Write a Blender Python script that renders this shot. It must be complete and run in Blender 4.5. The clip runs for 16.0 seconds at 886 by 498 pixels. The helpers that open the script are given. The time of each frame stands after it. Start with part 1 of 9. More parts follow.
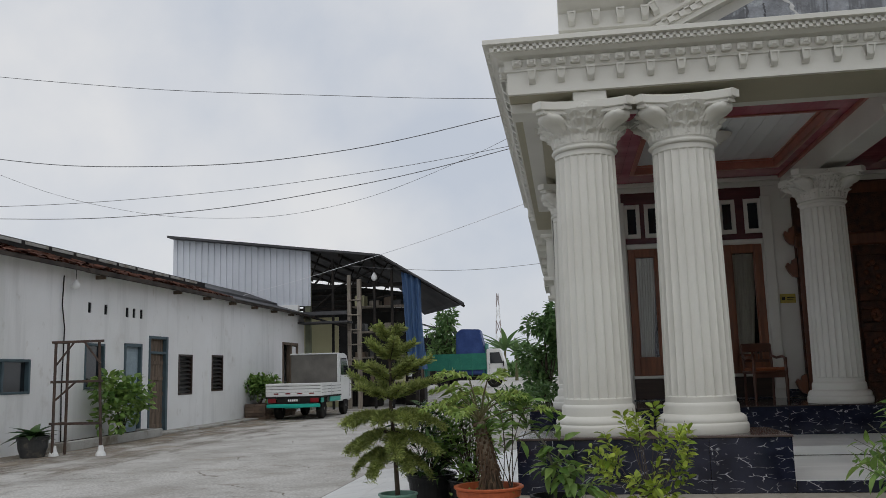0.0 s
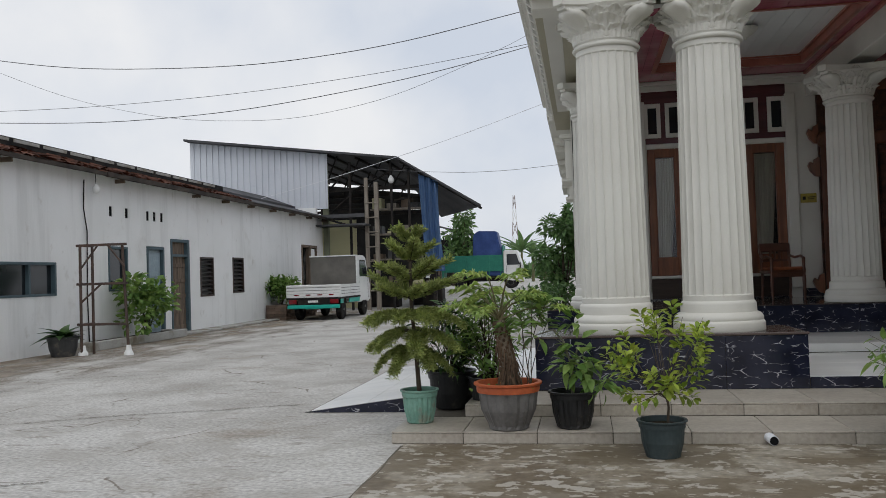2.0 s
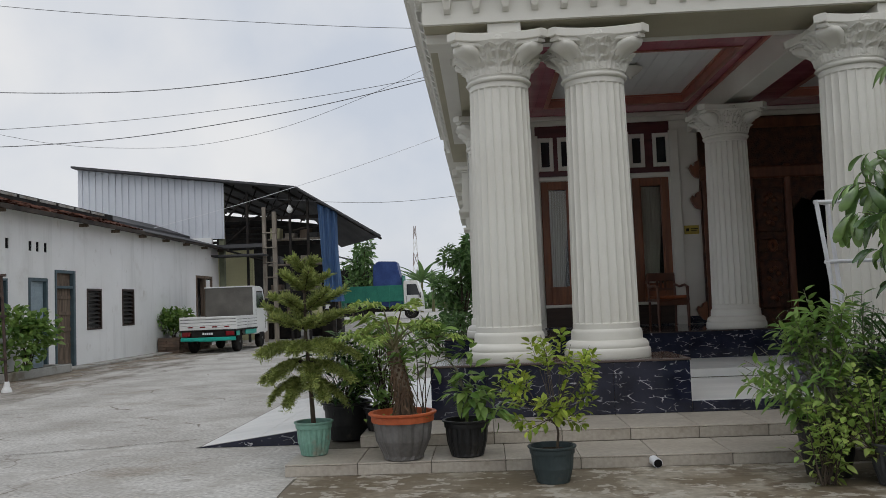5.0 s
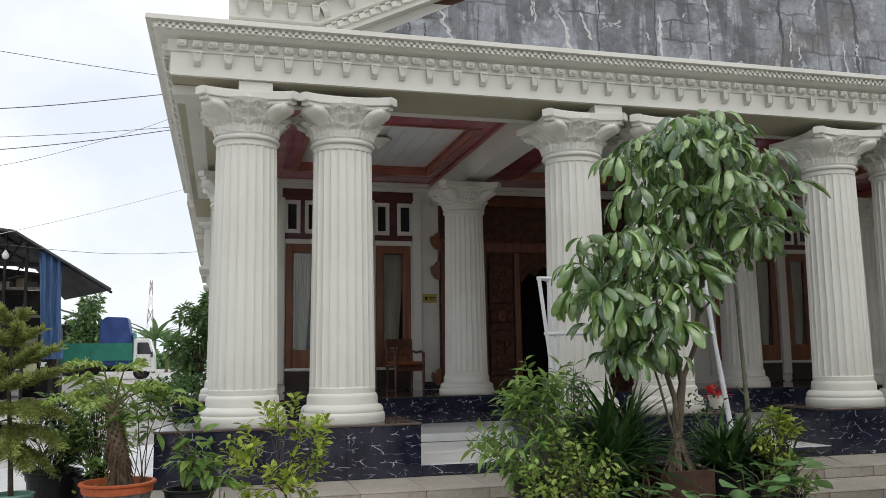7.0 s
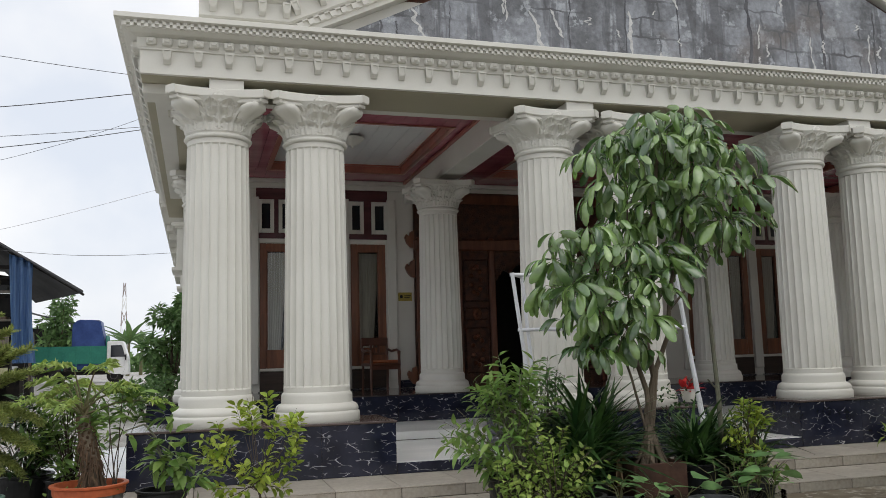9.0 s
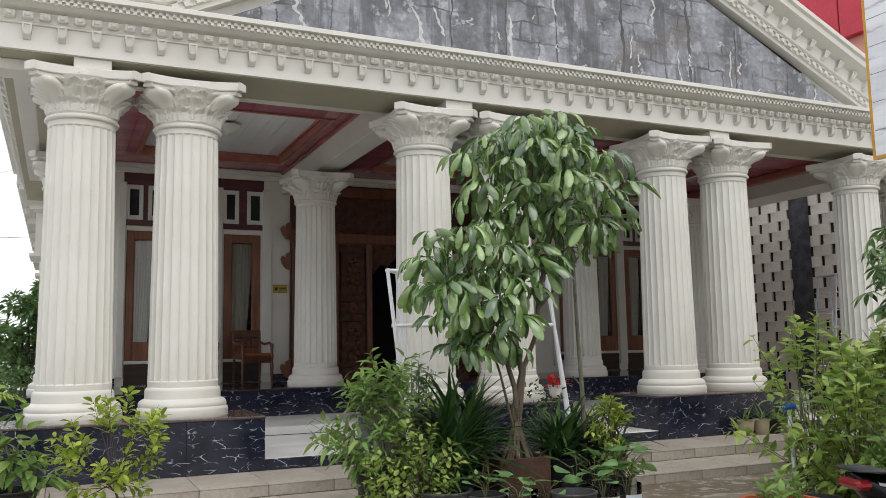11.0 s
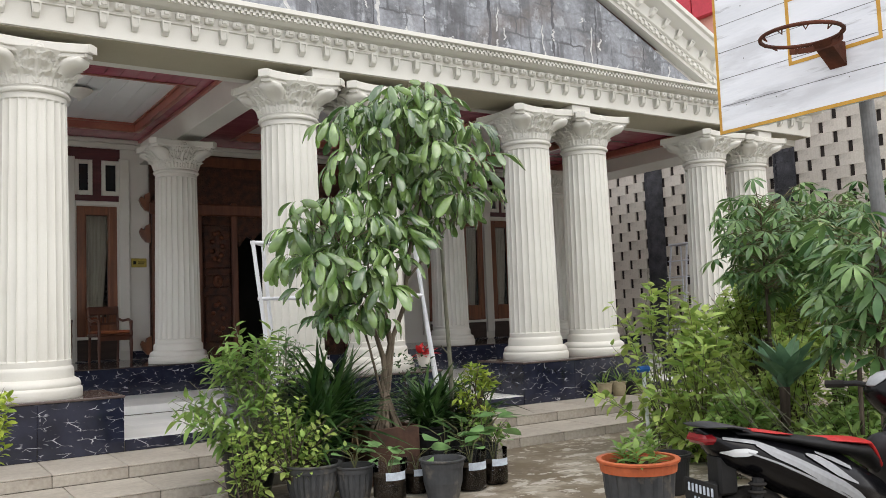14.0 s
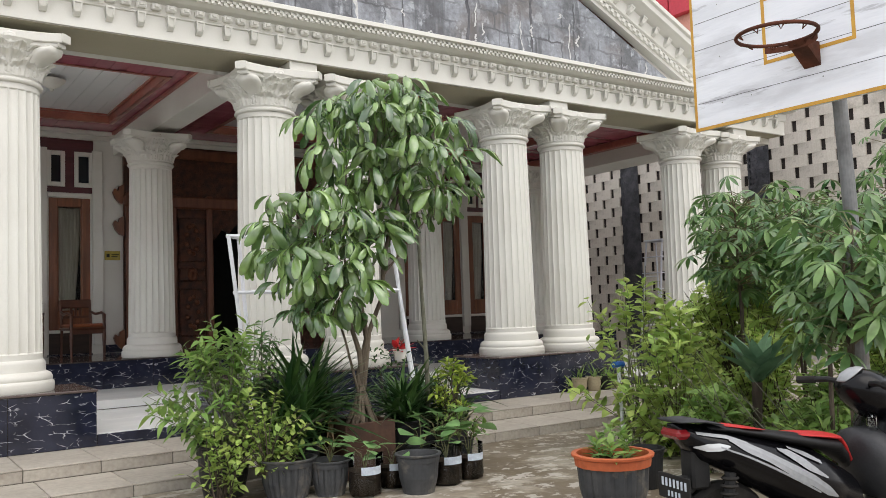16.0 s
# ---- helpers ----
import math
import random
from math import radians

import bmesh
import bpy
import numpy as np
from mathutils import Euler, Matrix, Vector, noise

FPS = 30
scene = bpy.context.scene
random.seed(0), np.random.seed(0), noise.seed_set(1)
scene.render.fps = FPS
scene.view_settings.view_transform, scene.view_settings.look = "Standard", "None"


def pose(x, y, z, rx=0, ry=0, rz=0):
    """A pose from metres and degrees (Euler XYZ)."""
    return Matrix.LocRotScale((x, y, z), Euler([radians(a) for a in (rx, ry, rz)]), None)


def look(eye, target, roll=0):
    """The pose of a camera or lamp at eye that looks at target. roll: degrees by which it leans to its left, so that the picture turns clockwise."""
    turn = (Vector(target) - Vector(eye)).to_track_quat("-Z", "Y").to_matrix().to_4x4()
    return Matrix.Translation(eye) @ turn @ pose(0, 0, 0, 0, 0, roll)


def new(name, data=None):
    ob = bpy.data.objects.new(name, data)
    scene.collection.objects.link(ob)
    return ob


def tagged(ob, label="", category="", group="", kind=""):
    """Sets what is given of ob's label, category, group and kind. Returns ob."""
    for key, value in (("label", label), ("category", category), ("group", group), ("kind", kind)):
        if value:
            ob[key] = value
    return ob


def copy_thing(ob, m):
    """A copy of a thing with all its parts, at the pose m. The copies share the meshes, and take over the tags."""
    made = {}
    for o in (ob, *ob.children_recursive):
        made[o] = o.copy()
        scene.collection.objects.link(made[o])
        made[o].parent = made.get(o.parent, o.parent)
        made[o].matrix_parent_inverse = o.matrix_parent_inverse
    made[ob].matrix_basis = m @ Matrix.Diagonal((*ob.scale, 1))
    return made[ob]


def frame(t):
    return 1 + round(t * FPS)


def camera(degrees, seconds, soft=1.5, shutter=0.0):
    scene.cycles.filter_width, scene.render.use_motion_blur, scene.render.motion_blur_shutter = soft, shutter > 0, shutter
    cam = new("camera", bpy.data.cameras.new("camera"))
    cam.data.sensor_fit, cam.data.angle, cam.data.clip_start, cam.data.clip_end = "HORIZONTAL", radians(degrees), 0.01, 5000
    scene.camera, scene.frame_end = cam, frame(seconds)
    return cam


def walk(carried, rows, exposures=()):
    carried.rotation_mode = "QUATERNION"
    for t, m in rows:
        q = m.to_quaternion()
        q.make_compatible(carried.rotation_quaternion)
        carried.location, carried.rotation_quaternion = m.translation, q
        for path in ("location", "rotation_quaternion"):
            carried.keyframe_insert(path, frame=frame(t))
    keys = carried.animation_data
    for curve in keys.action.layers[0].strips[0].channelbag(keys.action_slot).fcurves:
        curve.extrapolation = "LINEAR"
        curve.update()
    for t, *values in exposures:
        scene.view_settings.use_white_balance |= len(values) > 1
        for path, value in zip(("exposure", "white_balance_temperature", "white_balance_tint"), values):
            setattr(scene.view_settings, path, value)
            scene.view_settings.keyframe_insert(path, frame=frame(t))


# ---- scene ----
# the camera and its way
cam = camera(55.65, 16.0, 0.5)
PATH = [
    (0.0, pose(-0.087, 0.057, 1.394, 98.377, 1.594, 8.307)),
    (0.5, pose(-0.092, 0.059, 1.389, 98.072, 1.565, 8.479)),
    (1.0, pose(-0.100, 0.055, 1.384, 95.249, 1.822, 8.599)),
    (1.5, pose(-0.108, 0.051, 1.381, 92.633, 1.961, 9.202)),
    (2.0, pose(-0.111, 0.050, 1.381, 91.760, 1.832, 9.454)),
    (2.5, pose(-0.110, 0.051, 1.381, 91.894, 1.948, 9.212)),
    (3.0, pose(-0.108, 0.051, 1.381, 91.878, 2.091, 9.006)),
    (5.5, pose(-0.037, -0.008, 1.377, 95.248, 1.297, -2.193)),
    (6.0, pose(-0.025, -0.009, 1.380, 97.494, 0.242, -9.153)),
    (6.5, pose(-0.015, -0.008, 1.383, 97.257, 0.813, -14.256)),
    (7.0, pose(-0.009, -0.004, 1.380, 97.415, 0.814, -14.682)),
    (7.5, pose(-0.004, -0.003, 1.366, 97.525, 0.663, -15.192)),
    (8.0, pose(-0.001, -0.006, 1.352, 97.456, 1.239, -15.682)),
    (10.5, pose(0.048, -0.038, 1.382, 97.065, 0.223, -18.782)),
    (11.0, pose(0.056, -0.036, 1.389, 96.637, 1.005, -24.520)),
    (11.5, pose(0.065, -0.033, 1.393, 96.286, 2.011, -28.988)),
    (12.0, pose(0.072, -0.030, 1.393, 95.858, 2.051, -30.547)),
    (12.5, pose(0.077, -0.029, 1.391, 95.235, 1.950, -31.811)),
    (13.0, pose(0.080, -0.028, 1.390, 94.977, 2.020, -32.540)),
    (13.5, pose(0.080, -0.027, 1.389, 94.670, 2.148, -32.883)),
    (14.0, pose(0.080, -0.023, 1.388, 94.442, 2.210, -33.320)),
    (14.5, pose(0.081, -0.020, 1.387, 94.047, 2.359, -34.218)),
    (15.0, pose(0.081, -0.020, 1.386, 94.065, 2.235, -34.529)),
    (15.5, pose(0.079, -0.020, 1.387, 94.028, 2.145, -34.759)),
    (16.0, pose(0.078, -0.020, 1.389, 94.025, 1.940, -34.940)),
]
walk(cam, PATH, [(0.0, -0.50, 6500, 10), (1.3, -0.31, 6500, 10), (3.2, -0.27, 6500, 10), (5.5, -0.40, 6550, 10), (6.0, -0.30, 6560, 10), (7.0, 0.17, 6600, 10), (8.2, 0.03, 6650, 10), (10.5, 0.25, 6700, 11), (11.5, 0.68, 6740, 12), (12.5, 0.8, 6780, 12), (14.5, 0.78, 6780, 12), (16.0, 0.78, 6780, 12)])

# ---------------------------------------------------------------- sky and sun
world = bpy.data.worlds.new("overcast")
scene.world = world
world.use_nodes = True
wn, wl = world.node_tree.nodes, world.node_tree.links
sky = wn.new("ShaderNodeTexSky")
sky.sky_type, sky.sun_disc = "NISHITA", False
sky.sun_elevation, sky.sun_rotation = radians(58), radians(170)
sky.dust_density, sky.air_density = 3.0, 1.0
sky_dim = wn.new("ShaderNodeMix")
sky_dim.data_type, sky_dim.blend_type = "RGBA", "MULTIPLY"
sky_dim.inputs["Factor"].default_value = 1.0
sky_dim.inputs["B"].default_value = (0.10, 0.10, 0.10, 1)
wl.new(sky.outputs["Color"], sky_dim.inputs["A"])
cloud = wn.new("ShaderNodeTexNoise")
cloud.inputs["Scale"].default_value, cloud.inputs["Detail"].default_value, cloud.inputs["Roughness"].default_value = 3.2, 6, 0.5
puff = wn.new("ShaderNodeMapRange")
puff.inputs["From Min"].default_value, puff.inputs["From Max"].default_value = 0.38, 0.66
wl.new(cloud.outputs["Fac"], puff.inputs["Value"])
deck = wn.new("ShaderNodeMix")
deck.data_type = "RGBA"
deck.inputs["A"].default_value, deck.inputs["B"].default_value = (0.70, 0.76, 0.86, 1), (0.98, 0.985, 0.995, 1)
wl.new(puff.outputs["Result"], deck.inputs["Factor"])
veil = wn.new("ShaderNodeMix")
veil.data_type = "RGBA"
veil.inputs["Factor"].default_value = 0.9
wl.new(sky_dim.outputs["Result"], veil.inputs["A"])
wl.new(deck.outputs["Result"], veil.inputs["B"])
wl.new(veil.outputs["Result"], wn["Background"].inputs["Color"])
wn["Background"].inputs["Strength"].default_value = 1.12

sun = new("sun", bpy.data.lights.new("sun", "SUN"))
sun.data.energy, sun.data.angle, sun.data.color = 0.75, radians(50), (1.0, 0.97, 0.92)
sun.matrix_basis = look((2, -10, 15), (0, 0, 0))

# ---------------------------------------------------------------- helpers of this scene
def material(name, col, col2=None, rough=0.6, metal=0.0, big=2.0, fine=40.0, bump=0.15, grain=0.25, spread=(0.35, 0.65),
             random=0.0, stain=None, stain_scale=1.2, stain_cut=(0.52, 0.66), stretch=(1, 1, 1), coat=0.0, depth=0.01, island=0.0):
    """A surface with colour that varies at two scales, fine relief, and stains with a shape of their own."""
    m = bpy.data.materials.new(name)
    m.use_nodes = True
    nt = m.node_tree
    nd, ln = nt.nodes, nt.links
    bs = nd["Principled BSDF"]
    bs.inputs["Roughness"].default_value = rough
    bs.inputs["Metallic"].default_value = metal
    bs.inputs["Coat Weight"].default_value = coat
    bs.inputs["Specular IOR Level"].default_value = 0.5 if rough < 0.4 else 0.3 if rough < 0.65 else 0.12
    tc = nd.new("ShaderNodeTexCoord")
    mp = nd.new("ShaderNodeMapping")
    mp.inputs["Scale"].default_value = stretch
    ln.new(tc.outputs["Object"], mp.inputs["Vector"])
    n1 = nd.new("ShaderNodeTexNoise")
    n1.inputs["Scale"].default_value, n1.inputs["Detail"].default_value = big, 5
    n2 = nd.new("ShaderNodeTexNoise")
    n2.inputs["Scale"].default_value, n2.inputs["Detail"].default_value = fine, 4
    ln.new(mp.outputs["Vector"], n1.inputs["Vector"])
    ln.new(mp.outputs["Vector"], n2.inputs["Vector"])
    ramp = nd.new("ShaderNodeMapRange")
    ramp.inputs["From Min"].default_value, ramp.inputs["From Max"].default_value = spread
    ln.new(n1.outputs["Fac"], ramp.inputs["Value"])
    mix = nd.new("ShaderNodeMix")
    mix.data_type = "RGBA"
    mix.inputs["A"].default_value, mix.inputs["B"].default_value = col, col2 or tuple(c * 0.82 for c in col[:3]) + (1,)
    ln.new(ramp.outputs["Result"], mix.inputs["Factor"])
    last = mix.outputs["Result"]
    if stain:
        n3 = nd.new("ShaderNodeTexNoise")
        n3.inputs["Scale"].default_value, n3.inputs["Detail"].default_value, n3.inputs["Roughness"].default_value = stain_scale, 6, 0.62
        ln.new(mp.outputs["Vector"], n3.inputs["Vector"])
        cut = nd.new("ShaderNodeMapRange")
        cut.inputs["From Min"].default_value, cut.inputs["From Max"].default_value = stain_cut
        ln.new(n3.outputs["Fac"], cut.inputs["Value"])
        mix2 = nd.new("ShaderNodeMix")
        mix2.data_type = "RGBA"
        mix2.inputs["B"].default_value = stain
        ln.new(last, mix2.inputs["A"])
        ln.new(cut.outputs["Result"], mix2.inputs["Factor"])
        last = mix2.outputs["Result"]
    gr = nd.new("ShaderNodeMix")
    gr.data_type, gr.blend_type = "RGBA", "OVERLAY"
    gr.inputs["Factor"].default_value = grain
    ln.new(last, gr.inputs["A"])
    ln.new(n2.outputs["Fac"], gr.inputs["B"])
    last = gr.outputs["Result"]
    if random or island:
        hs = nd.new("ShaderNodeHueSaturation")
        mr = nd.new("ShaderNodeMapRange")
        amount = random or island
        mr.inputs["To Min"].default_value, mr.inputs["To Max"].default_value = 1 - amount, 1 + amount
        if random:
            oi = nd.new("ShaderNodeObjectInfo")
            ln.new(oi.outputs["Random"], mr.inputs["Value"])
        else:
            oi = nd.new("ShaderNodeNewGeometry")
            ln.new(oi.outputs["Random Per Island"], mr.inputs["Value"])
        ln.new(mr.outputs["Result"], hs.inputs["Value"])
        ln.new(last, hs.inputs["Color"])
        last = hs.outputs["Color"]
    ln.new(last, bs.inputs["Base Color"])
    if bump:
        bp = nd.new("ShaderNodeBump")
        bp.inputs["Strength"].default_value, bp.inputs["Distance"].default_value = bump, depth
        ln.new(n2.outputs["Fac"], bp.inputs["Height"])
        ln.new(bp.outputs["Normal"], bs.inputs["Normal"])
    return m


def blotched(m, col, scale, cut, stretch=(1, 1, 1), amount=1.0):
    """Adds a layer of ragged blotches of another colour to a material."""
    nd, ln = m.node_tree.nodes, m.node_tree.links
    bs = nd["Principled BSDF"]
    old = bs.inputs["Base Color"].links[0].from_socket
    tc, mp = nd.new("ShaderNodeTexCoord"), nd.new("ShaderNodeMapping")
    mp.inputs["Scale"].default_value = stretch
    mp.inputs["Location"].default_value = (3.7, 1.9, 0.6)
    ln.new(tc.outputs["Object"], mp.inputs["Vector"])
    no = nd.new("ShaderNodeTexNoise")
    no.inputs["Scale"].default_value, no.inputs["Detail"].default_value, no.inputs["Roughness"].default_value = scale, 6, 0.6
    ln.new(mp.outputs["Vector"], no.inputs["Vector"])
    mr = nd.new("ShaderNodeMapRange")
    mr.inputs["From Min"].default_value, mr.inputs["From Max"].default_value = cut
    mr.inputs["To Max"].default_value = amount
    ln.new(no.outputs["Fac"], mr.inputs["Value"])
    mix = nd.new("ShaderNodeMix")
    mix.data_type = "RGBA"
    mix.inputs["B"].default_value = col
    ln.new(old, mix.inputs["A"])
    ln.new(mr.outputs["Result"], mix.inputs["Factor"])
    ln.new(mix.outputs["Result"], bs.inputs["Base Color"])


def cracked(m, col, scale, width, gate_cut):
    """Adds broken, wandering hairline cracks to a material."""
    nd, ln = m.node_tree.nodes, m.node_tree.links
    bs = nd["Principled BSDF"]
    old = bs.inputs["Base Color"].links[0].from_socket
    tc, warp, add = nd.new("ShaderNodeTexCoord"), nd.new("ShaderNodeTexNoise"), nd.new("ShaderNodeMix")
    warp.inputs["Scale"].default_value, warp.inputs["Detail"].default_value = scale * 2.2, 5
    ln.new(tc.outputs["Object"], warp.inputs["Vector"])
    add.data_type = "VECTOR"
    add.inputs["Factor"].default_value = 0.35
    ln.new(tc.outputs["Object"], add.inputs["A"])
    ln.new(warp.outputs["Color"], add.inputs["B"])
    vo = nd.new("ShaderNodeTexVoronoi")
    vo.feature = "DISTANCE_TO_EDGE"
    vo.inputs["Scale"].default_value = scale
    ln.new(add.outputs["Result"], vo.inputs["Vector"])
    line = nd.new("ShaderNodeMapRange")
    line.inputs["From Min"].default_value, line.inputs["From Max"].default_value = width, width * 0.3
    ln.new(vo.outputs["Distance"], line.inputs["Value"])
    gate = nd.new("ShaderNodeTexNoise")
    gate.inputs["Scale"].default_value, gate.inputs["Detail"].default_value = scale * 1.7, 4
    ln.new(tc.outputs["Object"], gate.inputs["Vector"])
    cut = nd.new("ShaderNodeMapRange")
    cut.inputs["From Min"].default_value, cut.inputs["From Max"].default_value = gate_cut
    ln.new(gate.outputs["Fac"], cut.inputs["Value"])
    mul, mix = nd.new("ShaderNodeMath"), nd.new("ShaderNodeMix")
    mul.operation = "MULTIPLY"
    ln.new(line.outputs["Result"], mul.inputs[0])
    ln.new(cut.outputs["Result"], mul.inputs[1])
    mix.data_type = "RGBA"
    mix.inputs["B"].default_value = col
    ln.new(old, mix.inputs["A"])
    ln.new(mul.outputs["Value"], mix.inputs["Factor"])
    ln.new(mix.outputs["Result"], bs.inputs["Base Color"])


def coursed(m, col):
    """Lets courses of block masonry show faintly and unevenly through a thin render."""
    nd, ln = m.node_tree.nodes, m.node_tree.links
    bs = nd["Principled BSDF"]
    old = bs.inputs["Base Color"].links[0].from_socket
    tc, sep, com = nd.new("ShaderNodeTexCoord"), nd.new("ShaderNodeSeparateXYZ"), nd.new("ShaderNodeCombineXYZ")
    warp, add = nd.new("ShaderNodeTexNoise"), nd.new("ShaderNodeMix")
    warp.inputs["Scale"].default_value, warp.inputs["Detail"].default_value = 5.0, 5
    ln.new(tc.outputs["Object"], warp.inputs["Vector"])
    add.data_type = "VECTOR"
    add.inputs["Factor"].default_value = 0.12
    ln.new(tc.outputs["Object"], add.inputs["A"])
    ln.new(warp.outputs["Color"], add.inputs["B"])
    ln.new(add.outputs["Result"], sep.inputs["Vector"])
    ln.new(sep.outputs["X"], com.inputs["X"])
    ln.new(sep.outputs["Z"], com.inputs["Y"])
    br = nd.new("ShaderNodeTexBrick")
    br.inputs["Scale"].default_value = 1.0
    br.inputs["Brick Width"].default_value, br.inputs["Row Height"].default_value = 0.44, 0.21
    br.inputs["Mortar Size"].default_value, br.inputs["Mortar Smooth"].default_value = 0.016, 0.6
    ln.new(com.outputs["Vector"], br.inputs["Vector"])
    gate, cut, mul, mix = nd.new("ShaderNodeTexNoise"), nd.new("ShaderNodeMapRange"), nd.new("ShaderNodeMath"), nd.new("ShaderNodeMix")
    gate.inputs["Scale"].default_value, gate.inputs["Detail"].default_value = 1.6, 4
    ln.new(tc.outputs["Object"], gate.inputs["Vector"])
    cut.inputs["From Min"].default_value, cut.inputs["From Max"].default_value = 0.44, 0.62
    ln.new(gate.outputs["Fac"], cut.inputs["Value"])
    mul.operation = "MULTIPLY"
    ln.new(br.outputs["Fac"], mul.inputs[0])
    ln.new(cut.outputs["Result"], mul.inputs[1])
    mix.data_type = "RGBA"
    mix.inputs["B"].default_value = col
    ln.new(old, mix.inputs["A"])
    ln.new(mul.outputs["Value"], mix.inputs["Factor"])
    ln.new(mix.outputs["Result"], bs.inputs["Base Color"])


def leaf_material(name, col, col2, rough=0.45, glow=0.3, spread=0.35):
    """Leaf green that differs from leaf to leaf, with light shining through."""
    m = bpy.data.materials.new(name)
    m.use_nodes = True
    nt = m.node_tree
    nd, ln = nt.nodes, nt.links
    bs, out = nd["Principled BSDF"], nd["Material Output"]
    bs.inputs["Roughness"].default_value = rough
    bs.inputs["Specular IOR Level"].default_value = 0.5 if rough < 0.3 else 0.3
    geo = nd.new("ShaderNodeNewGeometry")
    mix = nd.new("ShaderNodeMix")
    mix.data_type = "RGBA"
    mix.inputs["A"].default_value, mix.inputs["B"].default_value = col, col2
    ln.new(geo.outputs["Random Per Island"], mix.inputs["Factor"])
    tc = nd.new("ShaderNodeTexCoord")
    no = nd.new("ShaderNodeTexNoise")
    no.inputs["Scale"].default_value, no.inputs["Detail"].default_value = 9.0, 3
    ln.new(tc.outputs["Object"], no.inputs["Vector"])
    mr = nd.new("ShaderNodeMapRange")
    mr.inputs["From Min"].default_value, mr.inputs["From Max"].default_value = 0.3, 0.7
    mr.inputs["To Min"].default_value, mr.inputs["To Max"].default_value = 1 - spread, 1 + spread
    ln.new(no.outputs["Fac"], mr.inputs["Value"])
    hs = nd.new("ShaderNodeHueSaturation")
    ln.new(mr.outputs["Result"], hs.inputs["Value"])
    ln.new(mix.outputs["Result"], hs.inputs["Color"])
    ln.new(hs.outputs["Color"], bs.inputs["Base Color"])
    tr = nd.new("ShaderNodeBsdfTranslucent")
    ln.new(hs.outputs["Color"], tr.inputs["Color"])
    sh = nd.new("ShaderNodeMixShader")
    sh.inputs["Fac"].default_value = glow
    ln.new(bs.outputs["BSDF"], sh.inputs[1])
    ln.new(tr.outputs["BSDF"], sh.inputs[2])
    ln.new(sh.outputs["Shader"], out.inputs["Surface"])
    return m


def part(name, bm, mat, parent=None, label="", smooth=False):
    """Links a bmesh as one mesh object, under a thing or part where one is given."""
    me = bpy.data.meshes.new(name)
    bm.normal_update()
    bm.to_mesh(me)
    bm.free()
    return put(name, me, mat, parent, label, smooth)


def put(name, me, mat, parent=None, label="", smooth=False, at=None):
    if mat and not me.materials:
        me.materials.append(mat)
    if smooth:
        me.polygons.foreach_set("use_smooth", [True] * len(me.polygons))
    ob = new(name, me)
    if parent:
        ob.parent = parent
    if label:
        ob["label"] = label
    if at is not None:
        ob.matrix_basis = at
    return ob


def thing(name, x, y, z, label, category, group="", kind="", turn=0):
    ob = new(name)
    ob.empty_display_size = 0.2
    ob.matrix_basis = pose(x, y, z, 0, 0, turn)
    return tagged(ob, label, category, group, kind)


def box(bm, x0, y0, z0, x1, y1, z1, bevel=0.0, turn=None, seg=1):
    r = bmesh.ops.create_cube(bm, size=1)
    v = r["verts"]
    bmesh.ops.scale(bm, vec=(abs(x1 - x0), abs(y1 - y0), abs(z1 - z0)), verts=v)
    if bevel:
        e = list({e for q in v for e in q.link_edges})
        b = bmesh.ops.bevel(bm, geom=e, offset=bevel, segments=seg, affect="EDGES", profile=0.5)
        v = list({q for f in b["faces"] for q in f.verts} | {q for q in v if q.is_valid})
    if turn is not None:
        bmesh.ops.transform(bm, matrix=turn, verts=v)
    bmesh.ops.translate(bm, vec=((x0 + x1) / 2, (y0 + y1) / 2, (z0 + z1) / 2), verts=v)
    return v


def boxes(*rows, bevel=0.0):
    bm = bmesh.new()
    for r in rows:
        box(bm, *r, bevel=bevel)
    return bm


def lathe(bm, prof, n=32, x=0, y=0, z=0, caps=True):
    """Turns a profile of (radius, height) round the upright axis."""
    rings = []
    for r, h in prof:
        rings.append([bm.verts.new((x + r * math.cos(2 * math.pi * i / n), y + r * math.sin(2 * math.pi * i / n), z + h)) for i in range(n)])
    for a, b in zip(rings, rings[1:]):
        for i in range(n):
            bm.faces.new((a[i], a[(i + 1) % n], b[(i + 1) % n], b[i]))
    if caps:
        bm.faces.new(rings[-1])
        bm.faces.new(list(reversed(rings[0])))
    return rings


def tube(bm, pts, r, n=8, r2=None, close=True):
    """A round bar along points, from radius r to r2."""
    pts = [Vector(p) for p in pts]
    r2 = r if r2 is None else r2
    rings = []
    side = None
    for i, p in enumerate(pts):
        d = (pts[min(i + 1, len(pts) - 1)] - pts[max(i - 1, 0)]).normalized()
        if side is None:
            side = d.orthogonal().normalized()
        side = (side - d * side.dot(d)).normalized()
        up = d.cross(side)
        rad = r + (r2 - r) * i / max(1, len(pts) - 1)
        rings.append([bm.verts.new(p + rad * (math.cos(2 * math.pi * k / n) * side + math.sin(2 * math.pi * k / n) * up)) for k in range(n)])
    for a, b in zip(rings, rings[1:]):
        for k in range(n):
            bm.faces.new((a[k], a[(k + 1) % n], b[(k + 1) % n], b[k]))
    if close:
        bm.faces.new(list(reversed(rings[0])))
        bm.faces.new(rings[-1])
    return rings


